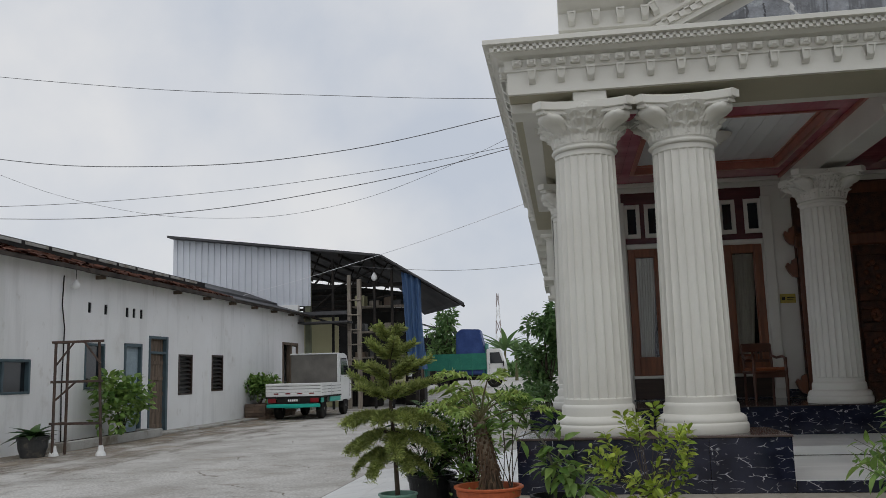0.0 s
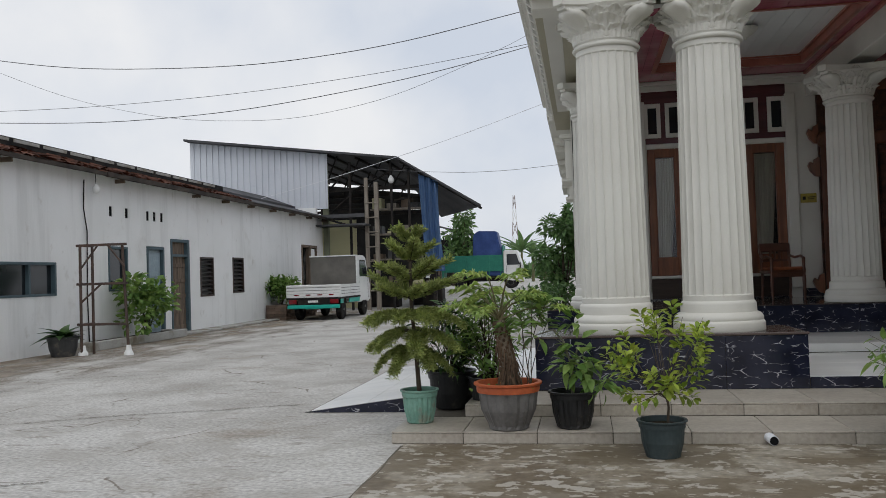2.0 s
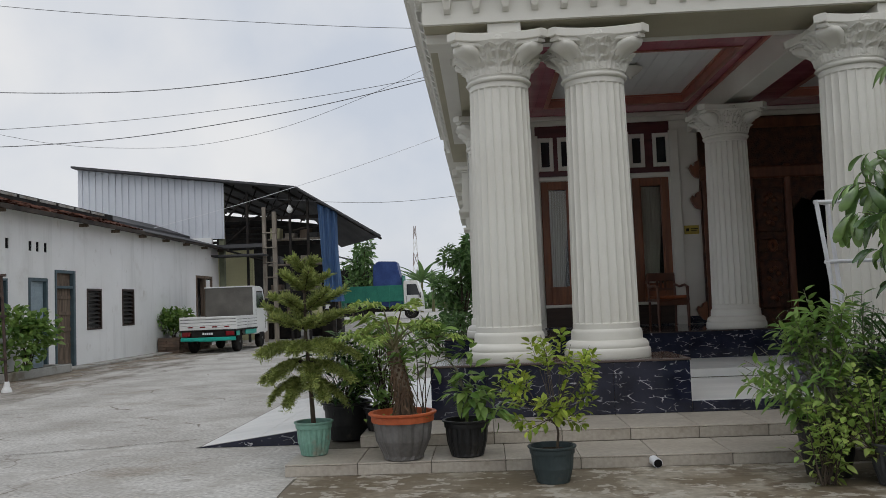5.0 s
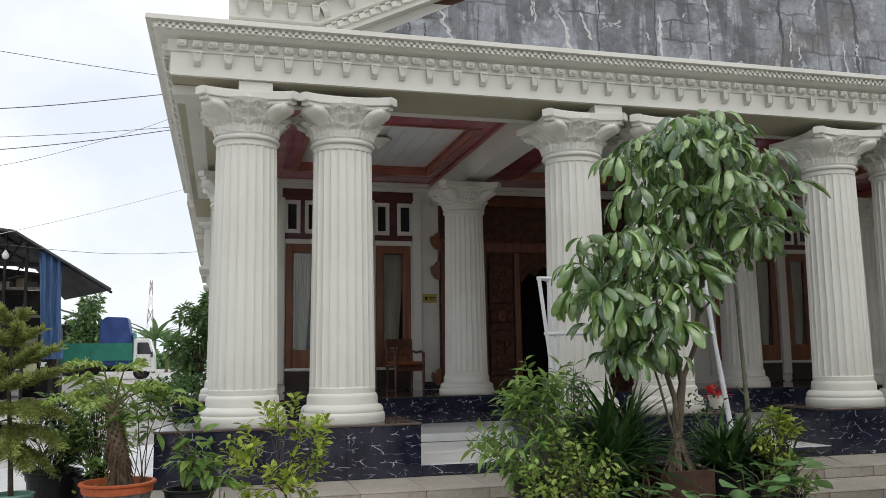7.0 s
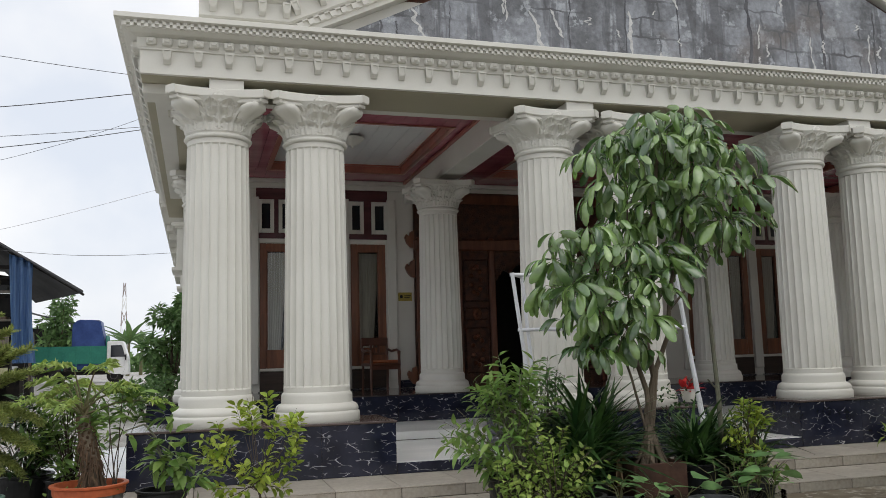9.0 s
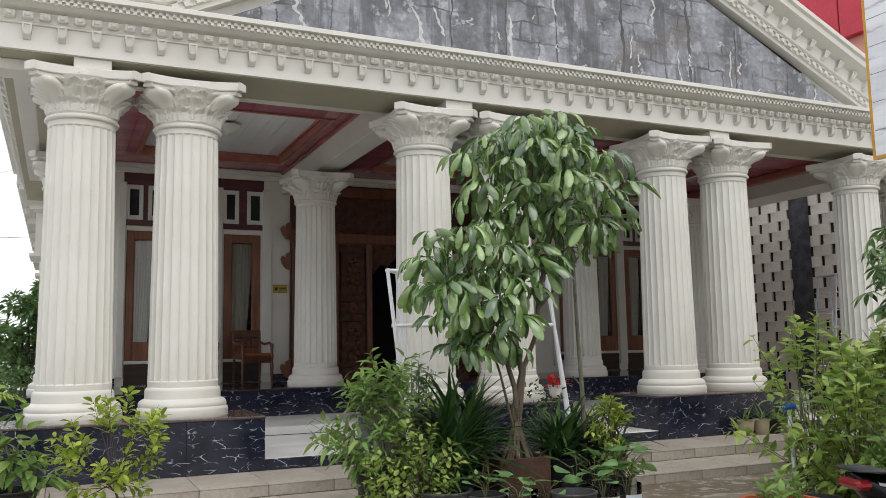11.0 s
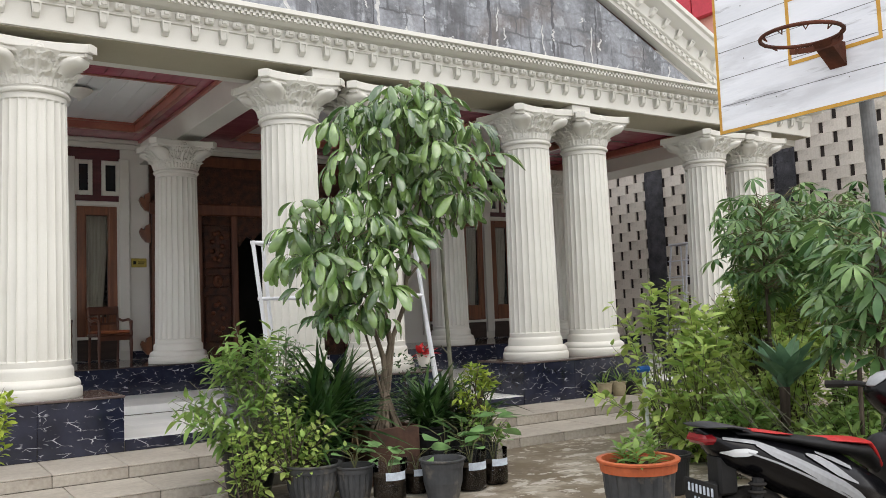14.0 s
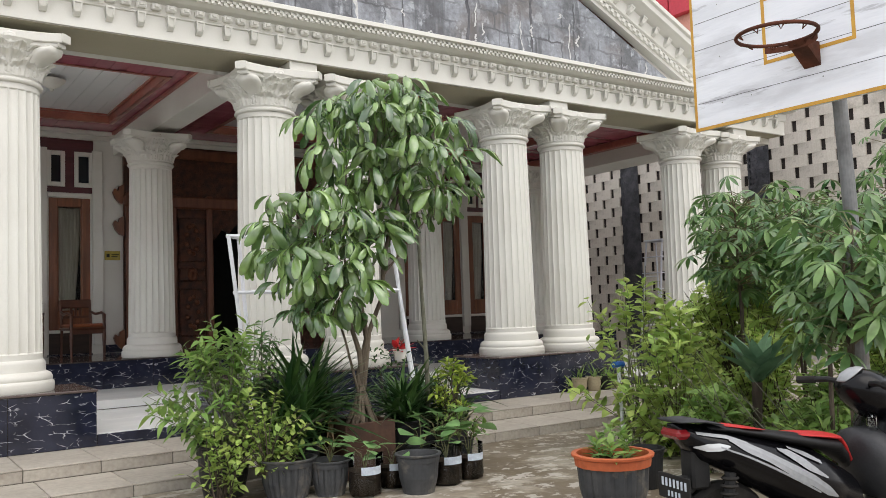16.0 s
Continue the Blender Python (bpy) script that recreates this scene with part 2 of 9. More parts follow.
def prism(bm, outline, d0, d1, axis="y"):
    """Extrudes an outline; axis y: outline in (x, z) from y = d0 to d1, axis x: outline in (y, z), axis z: outline in (x, y)."""
    spot = {"y": lambda p, d: (p[0], d, p[1]), "x": lambda p, d: (d, p[0], p[1]), "z": lambda p, d: (p[0], p[1], d)}[axis]
    a = [bm.verts.new(spot(p, d0)) for p in outline]
    b = [bm.verts.new(spot(p, d1)) for p in outline]
    n = len(outline)
    bm.faces.new(a)
    bm.faces.new(list(reversed(b)))
    for i in range(n):
        bm.faces.new((a[(i + 1) % n], a[i], b[i], b[(i + 1) % n]))
    bmesh.ops.recalc_face_normals(bm, faces=bm.faces[:])


def sweep(bm, prof, path, close=False):
    """Carries a profile of (out, up) along a path of (point, out direction, up direction), ends closed."""
    rings = [[bm.verts.new(Vector(p) + o * Vector(od) + u * Vector(ud)) for o, u in prof] for p, od, ud in path]
    n = len(prof)
    for a, b in zip(rings, rings[1:]):
        for k in range(n):
            bm.faces.new((a[k], a[(k + 1) % n], b[(k + 1) % n], b[k]))
    bm.faces.new(list(reversed(rings[0])))
    bm.faces.new(rings[-1])
    bmesh.ops.recalc_face_normals(bm, faces=bm.faces[:])


def leaf_shape(length, width, n=4, droop=0.2, fold=0.15, tip=0.6, blunt=0.8):
    """One leaf along +y: vertices and faces. droop bends it down, fold lifts its sides."""
    v, f = [], []
    for i in range(n + 1):
        s = i / n
        w = width / 2 * (math.sin(math.pi * s ** tip) ** blunt if 0 < s < 1 else 0.06 if s == 0 else 0.02)
        y, z = length * s, -droop * length * s * s
        v += [(-w, y, z + fold * w), (0, y, z), (w, y, z + fold * w)]
    for i in range(n):
        a = 3 * i
        f += [(a, a + 1, a + 4, a + 3), (a + 1, a + 2, a + 5, a + 4)]
    return np.array(v), f


def scatter(name, shape, places, mat, parent=None, label="", smooth=True):
    """Many copies of a small shape, each at its own matrix, in one mesh."""
    tv, tf = shape
    tv4 = np.c_[tv, np.ones(len(tv))]
    ms = np.array([np.array(m) for m in places])
    vs = np.einsum("mij,nj->mni", ms, tv4)[:, :, :3].reshape(-1, 3)
    fs = [tuple(k + i * len(tv) for k in f) for i in range(len(ms)) for f in tf]
    me = bpy.data.meshes.new(name)
    me.from_pydata(vs.tolist(), [], fs)
    return put(name, me, mat, parent, label, smooth)


def aim(p, d, roll=0.0, s=1.0, up=(0, 0, 1)):
    """The matrix that lays a leaf's +y along d at p."""
    d = Vector(d).normalized()
    x = d.cross(Vector(up))
    x = x.normalized() if x.length > 1e-3 else Vector((1, 0, 0))
    z = x.cross(d)
    m = Matrix((x, d, z)).transposed().to_4x4()
    return Matrix.Translation(p) @ m @ Matrix.Rotation(roll, 4, "Y") @ Matrix.Scale(s, 4)


def around(n, tilt, turn=0.0):
    """n directions round the upright axis, tilted up from level by tilt radians."""
    return [Vector((math.cos(turn + 2 * math.pi * i / n) * math.cos(tilt), math.sin(turn + 2 * math.pi * i / n) * math.cos(tilt), math.sin(tilt))) for i in range(n)]


def sprays(name, x, y, z, rx, ry, h, twigs, per, shape, mat, label, seed=1, twig=0.25, low=0.15, fat=0.007, foot=0.03, wood=None, category="shrub", flat=0.0, full=0.5, trunk=0.0):
    """A shrub of thin branches that rise from one foot or fork from a short trunk, with leaves set round their outer length."""
    rnd = random.Random(seed)
    t = thing(name, x, y, z, label, category)
    bm, ms = bmesh.new(), []
    if trunk:
        tube(bm, [(0, 0, 0), (0.012, 0, trunk * 0.5), (-0.008, 0, trunk * 1.15)], fat * 2.2, 6, fat * 1.5)
    for i in range(twigs):
        a, q, f = i * 2.39996 + rnd.uniform(-0.4, 0.4), rnd.uniform(0.25, 1.0) ** 0.6, low + (1 - low) * rnd.random() ** 0.8
        w = math.sin(math.pi * min(0.98, 0.22 + 0.62 * f)) * (1 if f < 0.75 else 1 - full * (f - 0.75) / 0.25)
        tip = Vector((rx * q * math.cos(a) * w, ry * q * math.sin(a) * w, h * f * rnd.uniform(0.9, 1.06)))
        p0 = Vector((rnd.gauss(0, foot), rnd.gauss(0, foot), 0)) if not trunk else Vector((0, 0, trunk * rnd.uniform(0.6, 1.1)))
        c1 = Vector((tip.x * 0.25, tip.y * 0.25, tip.z * 0.55)) if not trunk else Vector((tip.x * 0.65, tip.y * 0.65, trunk + (tip.z - trunk) * 0.45))
        c1 += Vector((rnd.gauss(0, 0.04), rnd.gauss(0, 0.04), rnd.gauss(0, 0.03)))
        pts = [((1 - s) ** 2) * p0 + 2 * s * (1 - s) * c1 + s * s * tip for s in (0, 0.25, 0.5, 0.75, 1.0)]
        tube(bm, pts, fat * rnd.uniform(0.5, 1.0), 4, fat * 0.3)
        total = sum((b - a_).length for a_, b in zip(pts, pts[1:]))
        start = max(0.0, 1 - twig * rnd.uniform(0.6, 1.4) / max(total, 0.01))
        for k in range(int(per * rnd.uniform(0.6, 1.4))):
            s = start + (1 - start) * (k + rnd.random()) / per
            if s > 1:
                break
            p = ((1 - s) ** 2) * p0 + 2 * s * (1 - s) * c1 + s * s * tip
            ax = (2 * (1 - s) * (c1 - p0) + 2 * s * (tip - c1)).normalized()
            o = ax.orthogonal().normalized()
            o.rotate(Matrix.Rotation(k * 2.4 + i + rnd.uniform(-0.4, 0.4), 3, ax))
            if p.z + z < 0.02:
                continue
            d = ax * rnd.uniform(0.3, 0.9) + o + Vector((0, 0, rnd.uniform(-0.3, 0.35) - flat))
            ms.append(aim(p + o * 0.012, d, rnd.uniform(-0.6, 0.6), rnd.uniform(0.6, 1.2)))
    part("stem", bm, wood or BARK, t)
    scatter("foliage", shape, ms, mat, t)
    return t

# ---------------------------------------------------------------- materials
WHITE = material("cream paint", (0.70, 0.69, 0.635, 1), (0.645, 0.63, 0.575, 1), rough=0.5, big=1.3, fine=60, bump=0.06, grain=0.06, stain=(0.62, 0.60, 0.54, 1), stain_scale=0.9, stain_cut=(0.60, 0.78))
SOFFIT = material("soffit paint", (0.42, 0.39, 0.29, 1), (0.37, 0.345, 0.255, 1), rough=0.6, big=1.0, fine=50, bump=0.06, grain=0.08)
TYMPAN = material("weathered render", (0.29, 0.305, 0.33, 1), (0.155, 0.16, 0.17, 1), rough=0.85, big=1.9, fine=13, bump=0.5, grain=0.55, spread=(0.42, 0.60), stain=(0.37, 0.39, 0.415, 1), stain_scale=3.4, stain_cut=(0.55, 0.59), depth=0.02)
for nod in TYMPAN.node_tree.nodes:
    if nod.type == "TEX_NOISE":
        nod.inputs["Roughness"].default_value = 0.66
blotched(TYMPAN, (0.105, 0.105, 0.112, 1), 1.7, (0.56, 0.61), (2.6, 1, 0.22), 0.62)
blotched(TYMPAN, (0.19, 0.165, 0.15, 1), 1.1, (0.55, 0.70), (1, 1, 1.2), 0.6)
blotched(TYMPAN, (0.05, 0.05, 0.055, 1), 11.0, (0.70, 0.72), (1, 1, 1), 0.8)
coursed(TYMPAN, (0.12, 0.122, 0.13, 1))
PEEL = material("peeling white paint", (0.60, 0.60, 0.59, 1), (0.45, 0.45, 0.45, 1), rough=0.8, big=12, fine=50)
JOINTD = material("sooty joint", (0.085, 0.088, 0.095, 1), (0.14, 0.14, 0.15, 1), rough=0.9, big=6, fine=40)
WALLW = material("lime washed wall", (0.84, 0.85, 0.85, 1), (0.76, 0.77, 0.76, 1), rough=0.8, big=0.5, fine=30, bump=0.15, grain=0.12, stain=(0.60, 0.59, 0.56, 1), stain_scale=0.7, stain_cut=(0.60, 0.80))
blotched(WALLW, (0.64, 0.65, 0.64, 1), 1.6, (0.52, 0.68), (1, 1.6, 0.16), 0.6)
blotched(WALLW, (0.52, 0.50, 0.46, 1), 2.6, (0.62, 0.72), (1, 1, 0.7), 0.5)
CONC = material("yard concrete", (0.51, 0.50, 0.475, 1), (0.35, 0.335, 0.31, 1), rough=0.85, big=0.8, fine=26, bump=0.6, grain=0.65, spread=(0.40, 0.72), stain=(0.33, 0.30, 0.26, 1), stain_scale=0.5, stain_cut=(0.56, 0.68), depth=0.012)
MUDF = material("dried mud film", (0.25, 0.205, 0.155, 1), (0.36, 0.32, 0.27, 1), rough=0.9, big=1.6, fine=20, bump=0.5, grain=0.6, spread=(0.42, 0.62), depth=0.012)
APRON = material("damp apron concrete", (0.33, 0.30, 0.245, 1), (0.23, 0.195, 0.145, 1), rough=0.6, big=1.6, fine=16, bump=0.3, grain=0.5, spread=(0.4, 0.6), stain=(0.155, 0.125, 0.088, 1), stain_scale=1.2, stain_cut=(0.50, 0.56), depth=0.012)
blotched(CONC, (0.22, 0.195, 0.16, 1), 3.0, (0.64, 0.69), (0.7, 1.2, 1), 0.55)
blotched(CONC, (0.37, 0.35, 0.32, 1), 1.9, (0.52, 0.62), (1, 1, 1), 0.55)
blotched(CONC, (0.25, 0.23, 0.20, 1), 8.0, (0.60, 0.65), (0.45, 1.5, 1), 0.55)
cracked(CONC, (0.21, 0.19, 0.16, 1), 0.7, 0.008, (0.50, 0.60))
blotched(APRON, (0.145, 0.115, 0.075, 1), 1.5, (0.49, 0.52), (0.9, 1.1, 1), 0.7)
blotched(APRON, (0.47, 0.44, 0.385, 1), 7.5, (0.56, 0.585), (0.85, 1.15, 1), 0.75)
FLOORT = material("brown polished stone", (0.085, 0.065, 0.06, 1), (0.12, 0.09, 0.08, 1), rough=0.15, big=3, fine=30, bump=0.0)
TILE = material("beige step tile", (0.42, 0.385, 0.33, 1), (0.34, 0.305, 0.26, 1), rough=0.45, big=2.5, fine=30, bump=0.05, grain=0.3, random=0.08, stain=(0.21, 0.175, 0.135, 1), stain_scale=1.8, stain_cut=(0.54, 0.72))
GROUT = material("dark grout", (0.16, 0.145, 0.12, 1), rough=0.9)
MARBW = material("white marble", (0.82, 0.82, 0.80, 1), (0.66, 0.67, 0.66, 1), rough=0.32, big=1.2, fine=8, bump=0.0, grain=0.2, random=0.05, stretch=(0.5, 1.6, 1))
FLOOR = material("polished dark floor", (0.05, 0.04, 0.038, 1), (0.085, 0.065, 0.06, 1), rough=0.08, big=3, fine=30, bump=0.0, grain=0.2)
PLUM = material("plum ceiling board", (0.30, 0.065, 0.10, 1), (0.42, 0.13, 0.165, 1), rough=0.15, big=1.0, fine=5, bump=0.0, grain=0.2, random=0.12, stretch=(0.3, 4, 1))
PLUMD = material("plum wall cladding", (0.11, 0.035, 0.04, 1), (0.075, 0.025, 0.03, 1), rough=0.25, big=2, fine=14, bump=0.05, stretch=(0.6, 6, 6))
TRAYW = material("pale ceiling board", (0.80, 0.82, 0.82, 1), (0.73, 0.75, 0.75, 1), rough=0.3, big=1, fine=10, bump=0.0, grain=0.08, random=0.04)
TRIM = material("salmon ceiling trim", (0.40, 0.14, 0.10, 1), (0.32, 0.10, 0.075, 1), rough=0.3, big=3, fine=20, bump=0.03)
WOOD = material("reddish teak", (0.22, 0.075, 0.03, 1), (0.13, 0.042, 0.018, 1), rough=0.35, big=2.5, fine=18, bump=0.1, grain=0.3, stretch=(6, 6, 0.6))
DARKW = material("dark wood panel", (0.05, 0.032, 0.025, 1), (0.03, 0.02, 0.017, 1), rough=0.4, big=2, fine=14, bump=0.08, stretch=(0.6, 6, 6))
CARVED = material("carved teak", (0.088, 0.032, 0.017, 1), (0.034, 0.013, 0.008, 1), rough=0.45, big=9, fine=38, bump=1.0, grain=0.5, depth=0.02)
CARVEDL = material("carved teak stile", (0.155, 0.055, 0.028, 1), (0.10, 0.035, 0.018, 1), rough=0.4, big=3, fine=20, bump=0.15, stretch=(4, 4, 0.5))
# black that stands in for the shade inside small openings
DARK = material("opening shade", (0.008, 0.008, 0.009, 1), rough=0.8)
CURTAIN = material("curtain", (0.66, 0.60, 0.50, 1), (0.48, 0.43, 0.35, 1), rough=0.9, big=2, fine=18, stretch=(8, 8, 0.4))
YELLOW = material("yellow sign", (0.42, 0.33, 0.06, 1), (0.34, 0.27, 0.06, 1), rough=0.5, big=12)
INK = material("dark ink", (0.012, 0.012, 0.012, 1), rough=0.6)
BLACKP = material("black plastic", (0.010, 0.011, 0.012, 1), (0.025, 0.025, 0.025, 1), rough=0.45, big=4, fine=30, bump=0.08, stain=(0.10, 0.085, 0.07, 1), stain_scale=4, stain_cut=(0.62, 0.75))
GREYP = material("grey plastic", (0.042, 0.045, 0.048, 1), (0.07, 0.07, 0.07, 1), rough=0.55, big=4, fine=30, bump=0.1, stain=(0.15, 0.135, 0.11, 1), stain_scale=6, stain_cut=(0.55, 0.70))
TEALP = material("slate teal plastic", (0.03, 0.045, 0.048, 1), (0.05, 0.066, 0.068, 1), rough=0.5, big=4, fine=30, bump=0.06, stain=(0.10, 0.09, 0.075, 1), stain_scale=5, stain_cut=(0.62, 0.75))
ASHP = material("ash grey plastic", (0.17, 0.165, 0.16, 1), (0.11, 0.105, 0.10, 1), rough=0.55, big=5, fine=30, bump=0.08, grain=0.3)
GREENP = material("pale green plastic", (0.20, 0.37, 0.30, 1), (0.15, 0.30, 0.24, 1), rough=0.45, big=4, fine=30, bump=0.05, stain=(0.22, 0.24, 0.19, 1), stain_scale=6)
ORANGEP = material("orange plastic", (0.52, 0.13, 0.05, 1), (0.42, 0.10, 0.04, 1), rough=0.5, big=5, fine=30, bump=0.05)
EARTH = material("potting soil", (0.022, 0.016, 0.011, 1), (0.055, 0.04, 0.028, 1), rough=1.0, big=20, fine=90, bump=0.8)
BARK = material("bark", (0.105, 0.085, 0.065, 1), (0.045, 0.035, 0.027, 1), rough=0.9, big=8, fine=50, bump=0.6, stretch=(1, 1, 0.3))
STEM = material("green stem", (0.10, 0.13, 0.05, 1), (0.14, 0.11, 0.06, 1), rough=0.6, big=6, fine=40, bump=0.1)
PIPE = material("white pipe", (0.74, 0.76, 0.80, 1), (0.66, 0.67, 0.70, 1), rough=0.35, big=4, fine=40, bump=0.03)
STEEL = material("grey galvanised pole", (0.20, 0.205, 0.205, 1), (0.13, 0.13, 0.13, 1), rough=0.6, big=5, fine=30, bump=0.1, stain=(0.11, 0.085, 0.065, 1), stain_scale=3)
SHEET = material("corrugated zinc", (0.62, 0.65, 0.70, 1), (0.57, 0.60, 0.65, 1), rough=0.45, metal=0.1, big=0.8, fine=12, bump=0.03, grain=0.08)
ROOFD = material("dark roof sheet", (0.06, 0.062, 0.066, 1), (0.10, 0.10, 0.105, 1), rough=0.7, big=0.7, fine=10, bump=0.05)
IRON = material("dark iron", (0.014, 0.014, 0.015, 1), (0.035, 0.03, 0.026, 1), rough=0.7, big=3, fine=20)
CLAY = material("clay roof tile", (0.17, 0.075, 0.05, 1), (0.075, 0.045, 0.038, 1), rough=0.85, big=3, fine=25, bump=0.3, random=0.35, stain=(0.05, 0.045, 0.042, 1), stain_scale=5)
OLDWOOD = material("weathered wood", (0.20, 0.155, 0.12, 1), (0.11, 0.085, 0.065, 1), rough=0.85, big=3, fine=25, bump=0.3, stretch=(4, 4, 0.5))
EAVE = material("weathered eave", (0.085, 0.072, 0.062, 1), (0.04, 0.036, 0.033, 1), rough=0.85, big=2, fine=18, bump=0.3)
BLUEFR = material("blue grey frame", (0.075, 0.115, 0.135, 1), (0.055, 0.085, 0.10, 1), rough=0.5, big=3, fine=30)
DOORLITE = material("pale blue door", (0.30, 0.38, 0.42, 1), (0.24, 0.31, 0.35, 1), rough=0.5, big=2, fine=20)
GLASSD = material("dark window glass", (0.02, 0.024, 0.028, 1), rough=0.08, bump=0.0, grain=0.0)
TARP = material("blue tarpaulin", (0.07, 0.16, 0.36, 1), (0.16, 0.27, 0.46, 1), rough=0.5, big=2, fine=12, bump=0.3, stretch=(6, 6, 0.3))
GREENT = material("green tarpaulin", (0.02, 0.16, 0.12, 1), (0.03, 0.20, 0.14, 1), rough=0.6, big=2, fine=12, bump=0.2)
LEDGE = material("pale concrete ledge", (0.42, 0.42, 0.40, 1), (0.33, 0.32, 0.29, 1), rough=0.85, big=2, fine=25, bump=0.25, stain=(0.2, 0.17, 0.13, 1), stain_scale=2)
LOUVRE = material("grey louvre slat", (0.05, 0.048, 0.045, 1), rough=0.5)
OLDRED = material("rusty brown bar", (0.11, 0.075, 0.06, 1), (0.07, 0.055, 0.05, 1), rough=0.8, big=6, fine=30, bump=0.2)
BRICK = material("rough brown brick", (0.17, 0.12, 0.09, 1), (0.11, 0.085, 0.07, 1), rough=0.9, big=5, fine=40, bump=0.4, random=0.25)
PALLET = material("grey weathered planks", (0.30, 0.27, 0.23, 1), (0.20, 0.175, 0.145, 1), rough=0.85, big=3, fine=25, bump=0.3, stretch=(4, 4, 0.5))
POSTG = material("mossy green post", (0.22, 0.24, 0.17, 1), (0.16, 0.17, 0.12, 1), rough=0.8, big=2, fine=20)
# near-black: puts unlit shade into the house rooms, also closes both sheds
DARKWALL = material("near-black wall", (0.035, 0.035, 0.034, 1), (0.018, 0.018, 0.018, 1), rough=0.9, big=0.8, fine=10)
PALEYEL = material("pale yellow plaster", (0.55, 0.53, 0.33, 1), (0.48, 0.46, 0.29, 1), rough=0.85, big=1, fine=20)
MASTR = material("faded red steel", (0.36, 0.31, 0.30, 1), rough=0.7)
DRYBARK = material("fibrous dry bark", (0.17, 0.115, 0.075, 1), (0.075, 0.05, 0.035, 1), rough=0.95, big=12, fine=60, bump=0.6, stretch=(2, 2, 0.3))
TANBARK = material("tan knotted bark", (0.19, 0.155, 0.115, 1), (0.085, 0.068, 0.05, 1), rough=0.9, big=9, fine=45, bump=0.7, stretch=(1, 1, 0.3))
BARKG = material("grey green bark", (0.20, 0.20, 0.15, 1), (0.12, 0.115, 0.085, 1), rough=0.85, big=10, fine=60, bump=0.3)
PLANTER = material("rusty brown planter", (0.10, 0.055, 0.04, 1), (0.065, 0.04, 0.03, 1), rough=0.8, big=5, fine=30, bump=0.3)
LABELW = material("faded label", (0.55, 0.62, 0.68, 1), (0.45, 0.50, 0.56, 1), rough=0.6, big=20, fine=60)
CHAIRW = material("chair wood", (0.12, 0.042, 0.022, 1), (0.075, 0.027, 0.016, 1), rough=0.3, big=5, fine=40, bump=0.05)
CUSHION = material("brown leather", (0.36, 0.12, 0.05, 1), (0.26, 0.085, 0.04, 1), rough=0.5, big=6, fine=50, bump=0.15)
BACKING = material("dark brown slot shade", (0.050, 0.042, 0.038, 1), (0.034, 0.030, 0.028, 1), rough=0.9)
SANDP = material("sand coloured plastic", (0.42, 0.36, 0.24, 1), (0.36, 0.30, 0.20, 1), rough=0.6, big=6, fine=40, bump=0.1)
BLUECAP = material("blue plastic", (0.02, 0.12, 0.45, 1), rough=0.4)
SEATK = material("black vinyl", (0.008, 0.008, 0.009, 1), rough=0.6, big=8, fine=90, bump=0.15)
WHITEP = material("white car paint", (0.76, 0.77, 0.76, 1), (0.70, 0.71, 0.70, 1), rough=0.3, big=2, fine=20, bump=0.02, coat=0.4)
TYRE = material("tyre rubber", (0.010, 0.010, 0.011, 1), (0.03, 0.028, 0.025, 1), rough=0.9, big=6, fine=40, bump=0.2)
CANVAS = material("grey canvas", (0.125, 0.12, 0.11, 1), (0.19, 0.18, 0.165, 1), rough=0.9, big=1.6, fine=30, bump=0.2)
TEALPAINT = material("teal paint", (0.02, 0.42, 0.34, 1), rough=0.4)
REDL = material("red lens", (0.20, 0.010, 0.014, 1), rough=0.2)
BOARDW = material("whitewashed board", (0.86, 0.88, 0.92, 1), (0.74, 0.76, 0.80, 1), rough=0.7, big=1.2, fine=18, bump=0.15, grain=0.2, stain=(0.40, 0.40, 0.41, 1), stain_scale=2.4, stain_cut=(0.62, 0.72), stretch=(1, 0.5, 4))
blotched(BOARDW, (0.60, 0.61, 0.64, 1), 1.4, (0.50, 0.62), (1, 0.7, 3.0), 0.7)
blotched(BOARDW, (0.36, 0.36, 0.38, 1), 5.0, (0.60, 0.66), (1, 0.35, 2.4), 0.6)
OCHRE = material("ochre paint line", (0.60, 0.34, 0.06, 1), (0.52, 0.28, 0.05, 1), rough=0.6, big=4, fine=30)
RUST = material("rusty iron", (0.14, 0.05, 0.03, 1), (0.075, 0.035, 0.025, 1), rough=0.75, metal=0.3, big=8, fine=50, bump=0.3)
LATTW = material("cream block", (0.60, 0.555, 0.49, 1), (0.50, 0.46, 0.405, 1), rough=0.75, big=2, fine=30, bump=0.15, random=0.09, stain=(0.33, 0.30, 0.255, 1), stain_scale=1.5)
BLACKS = material("black split stone", (0.035, 0.036, 0.042, 1), (0.075, 0.075, 0.085, 1), rough=0.6, big=5, fine=30, bump=0.4, random=0.3)
REDW = material("red cladding", (0.55, 0.045, 0.07, 1), (0.50, 0.04, 0.06, 1), rough=0.4, big=1, fine=10, bump=0.0)
PINKW = material("salmon wall", (0.70, 0.36, 0.28, 1), (0.64, 0.32, 0.25, 1), rough=0.8, big=1, fine=20)
GLOSSK = material("gloss black fairing", (0.004, 0.004, 0.005, 1), rough=0.2, bump=0.0, grain=0.0)
GLOSSK.node_tree.nodes["Principled BSDF"].inputs["Specular IOR Level"].default_value = 0.22
SHIELDK = material("dark grey leg shield", (0.03, 0.031, 0.034, 1), (0.04, 0.041, 0.044, 1), rough=0.55, big=8, fine=80, bump=0.1)
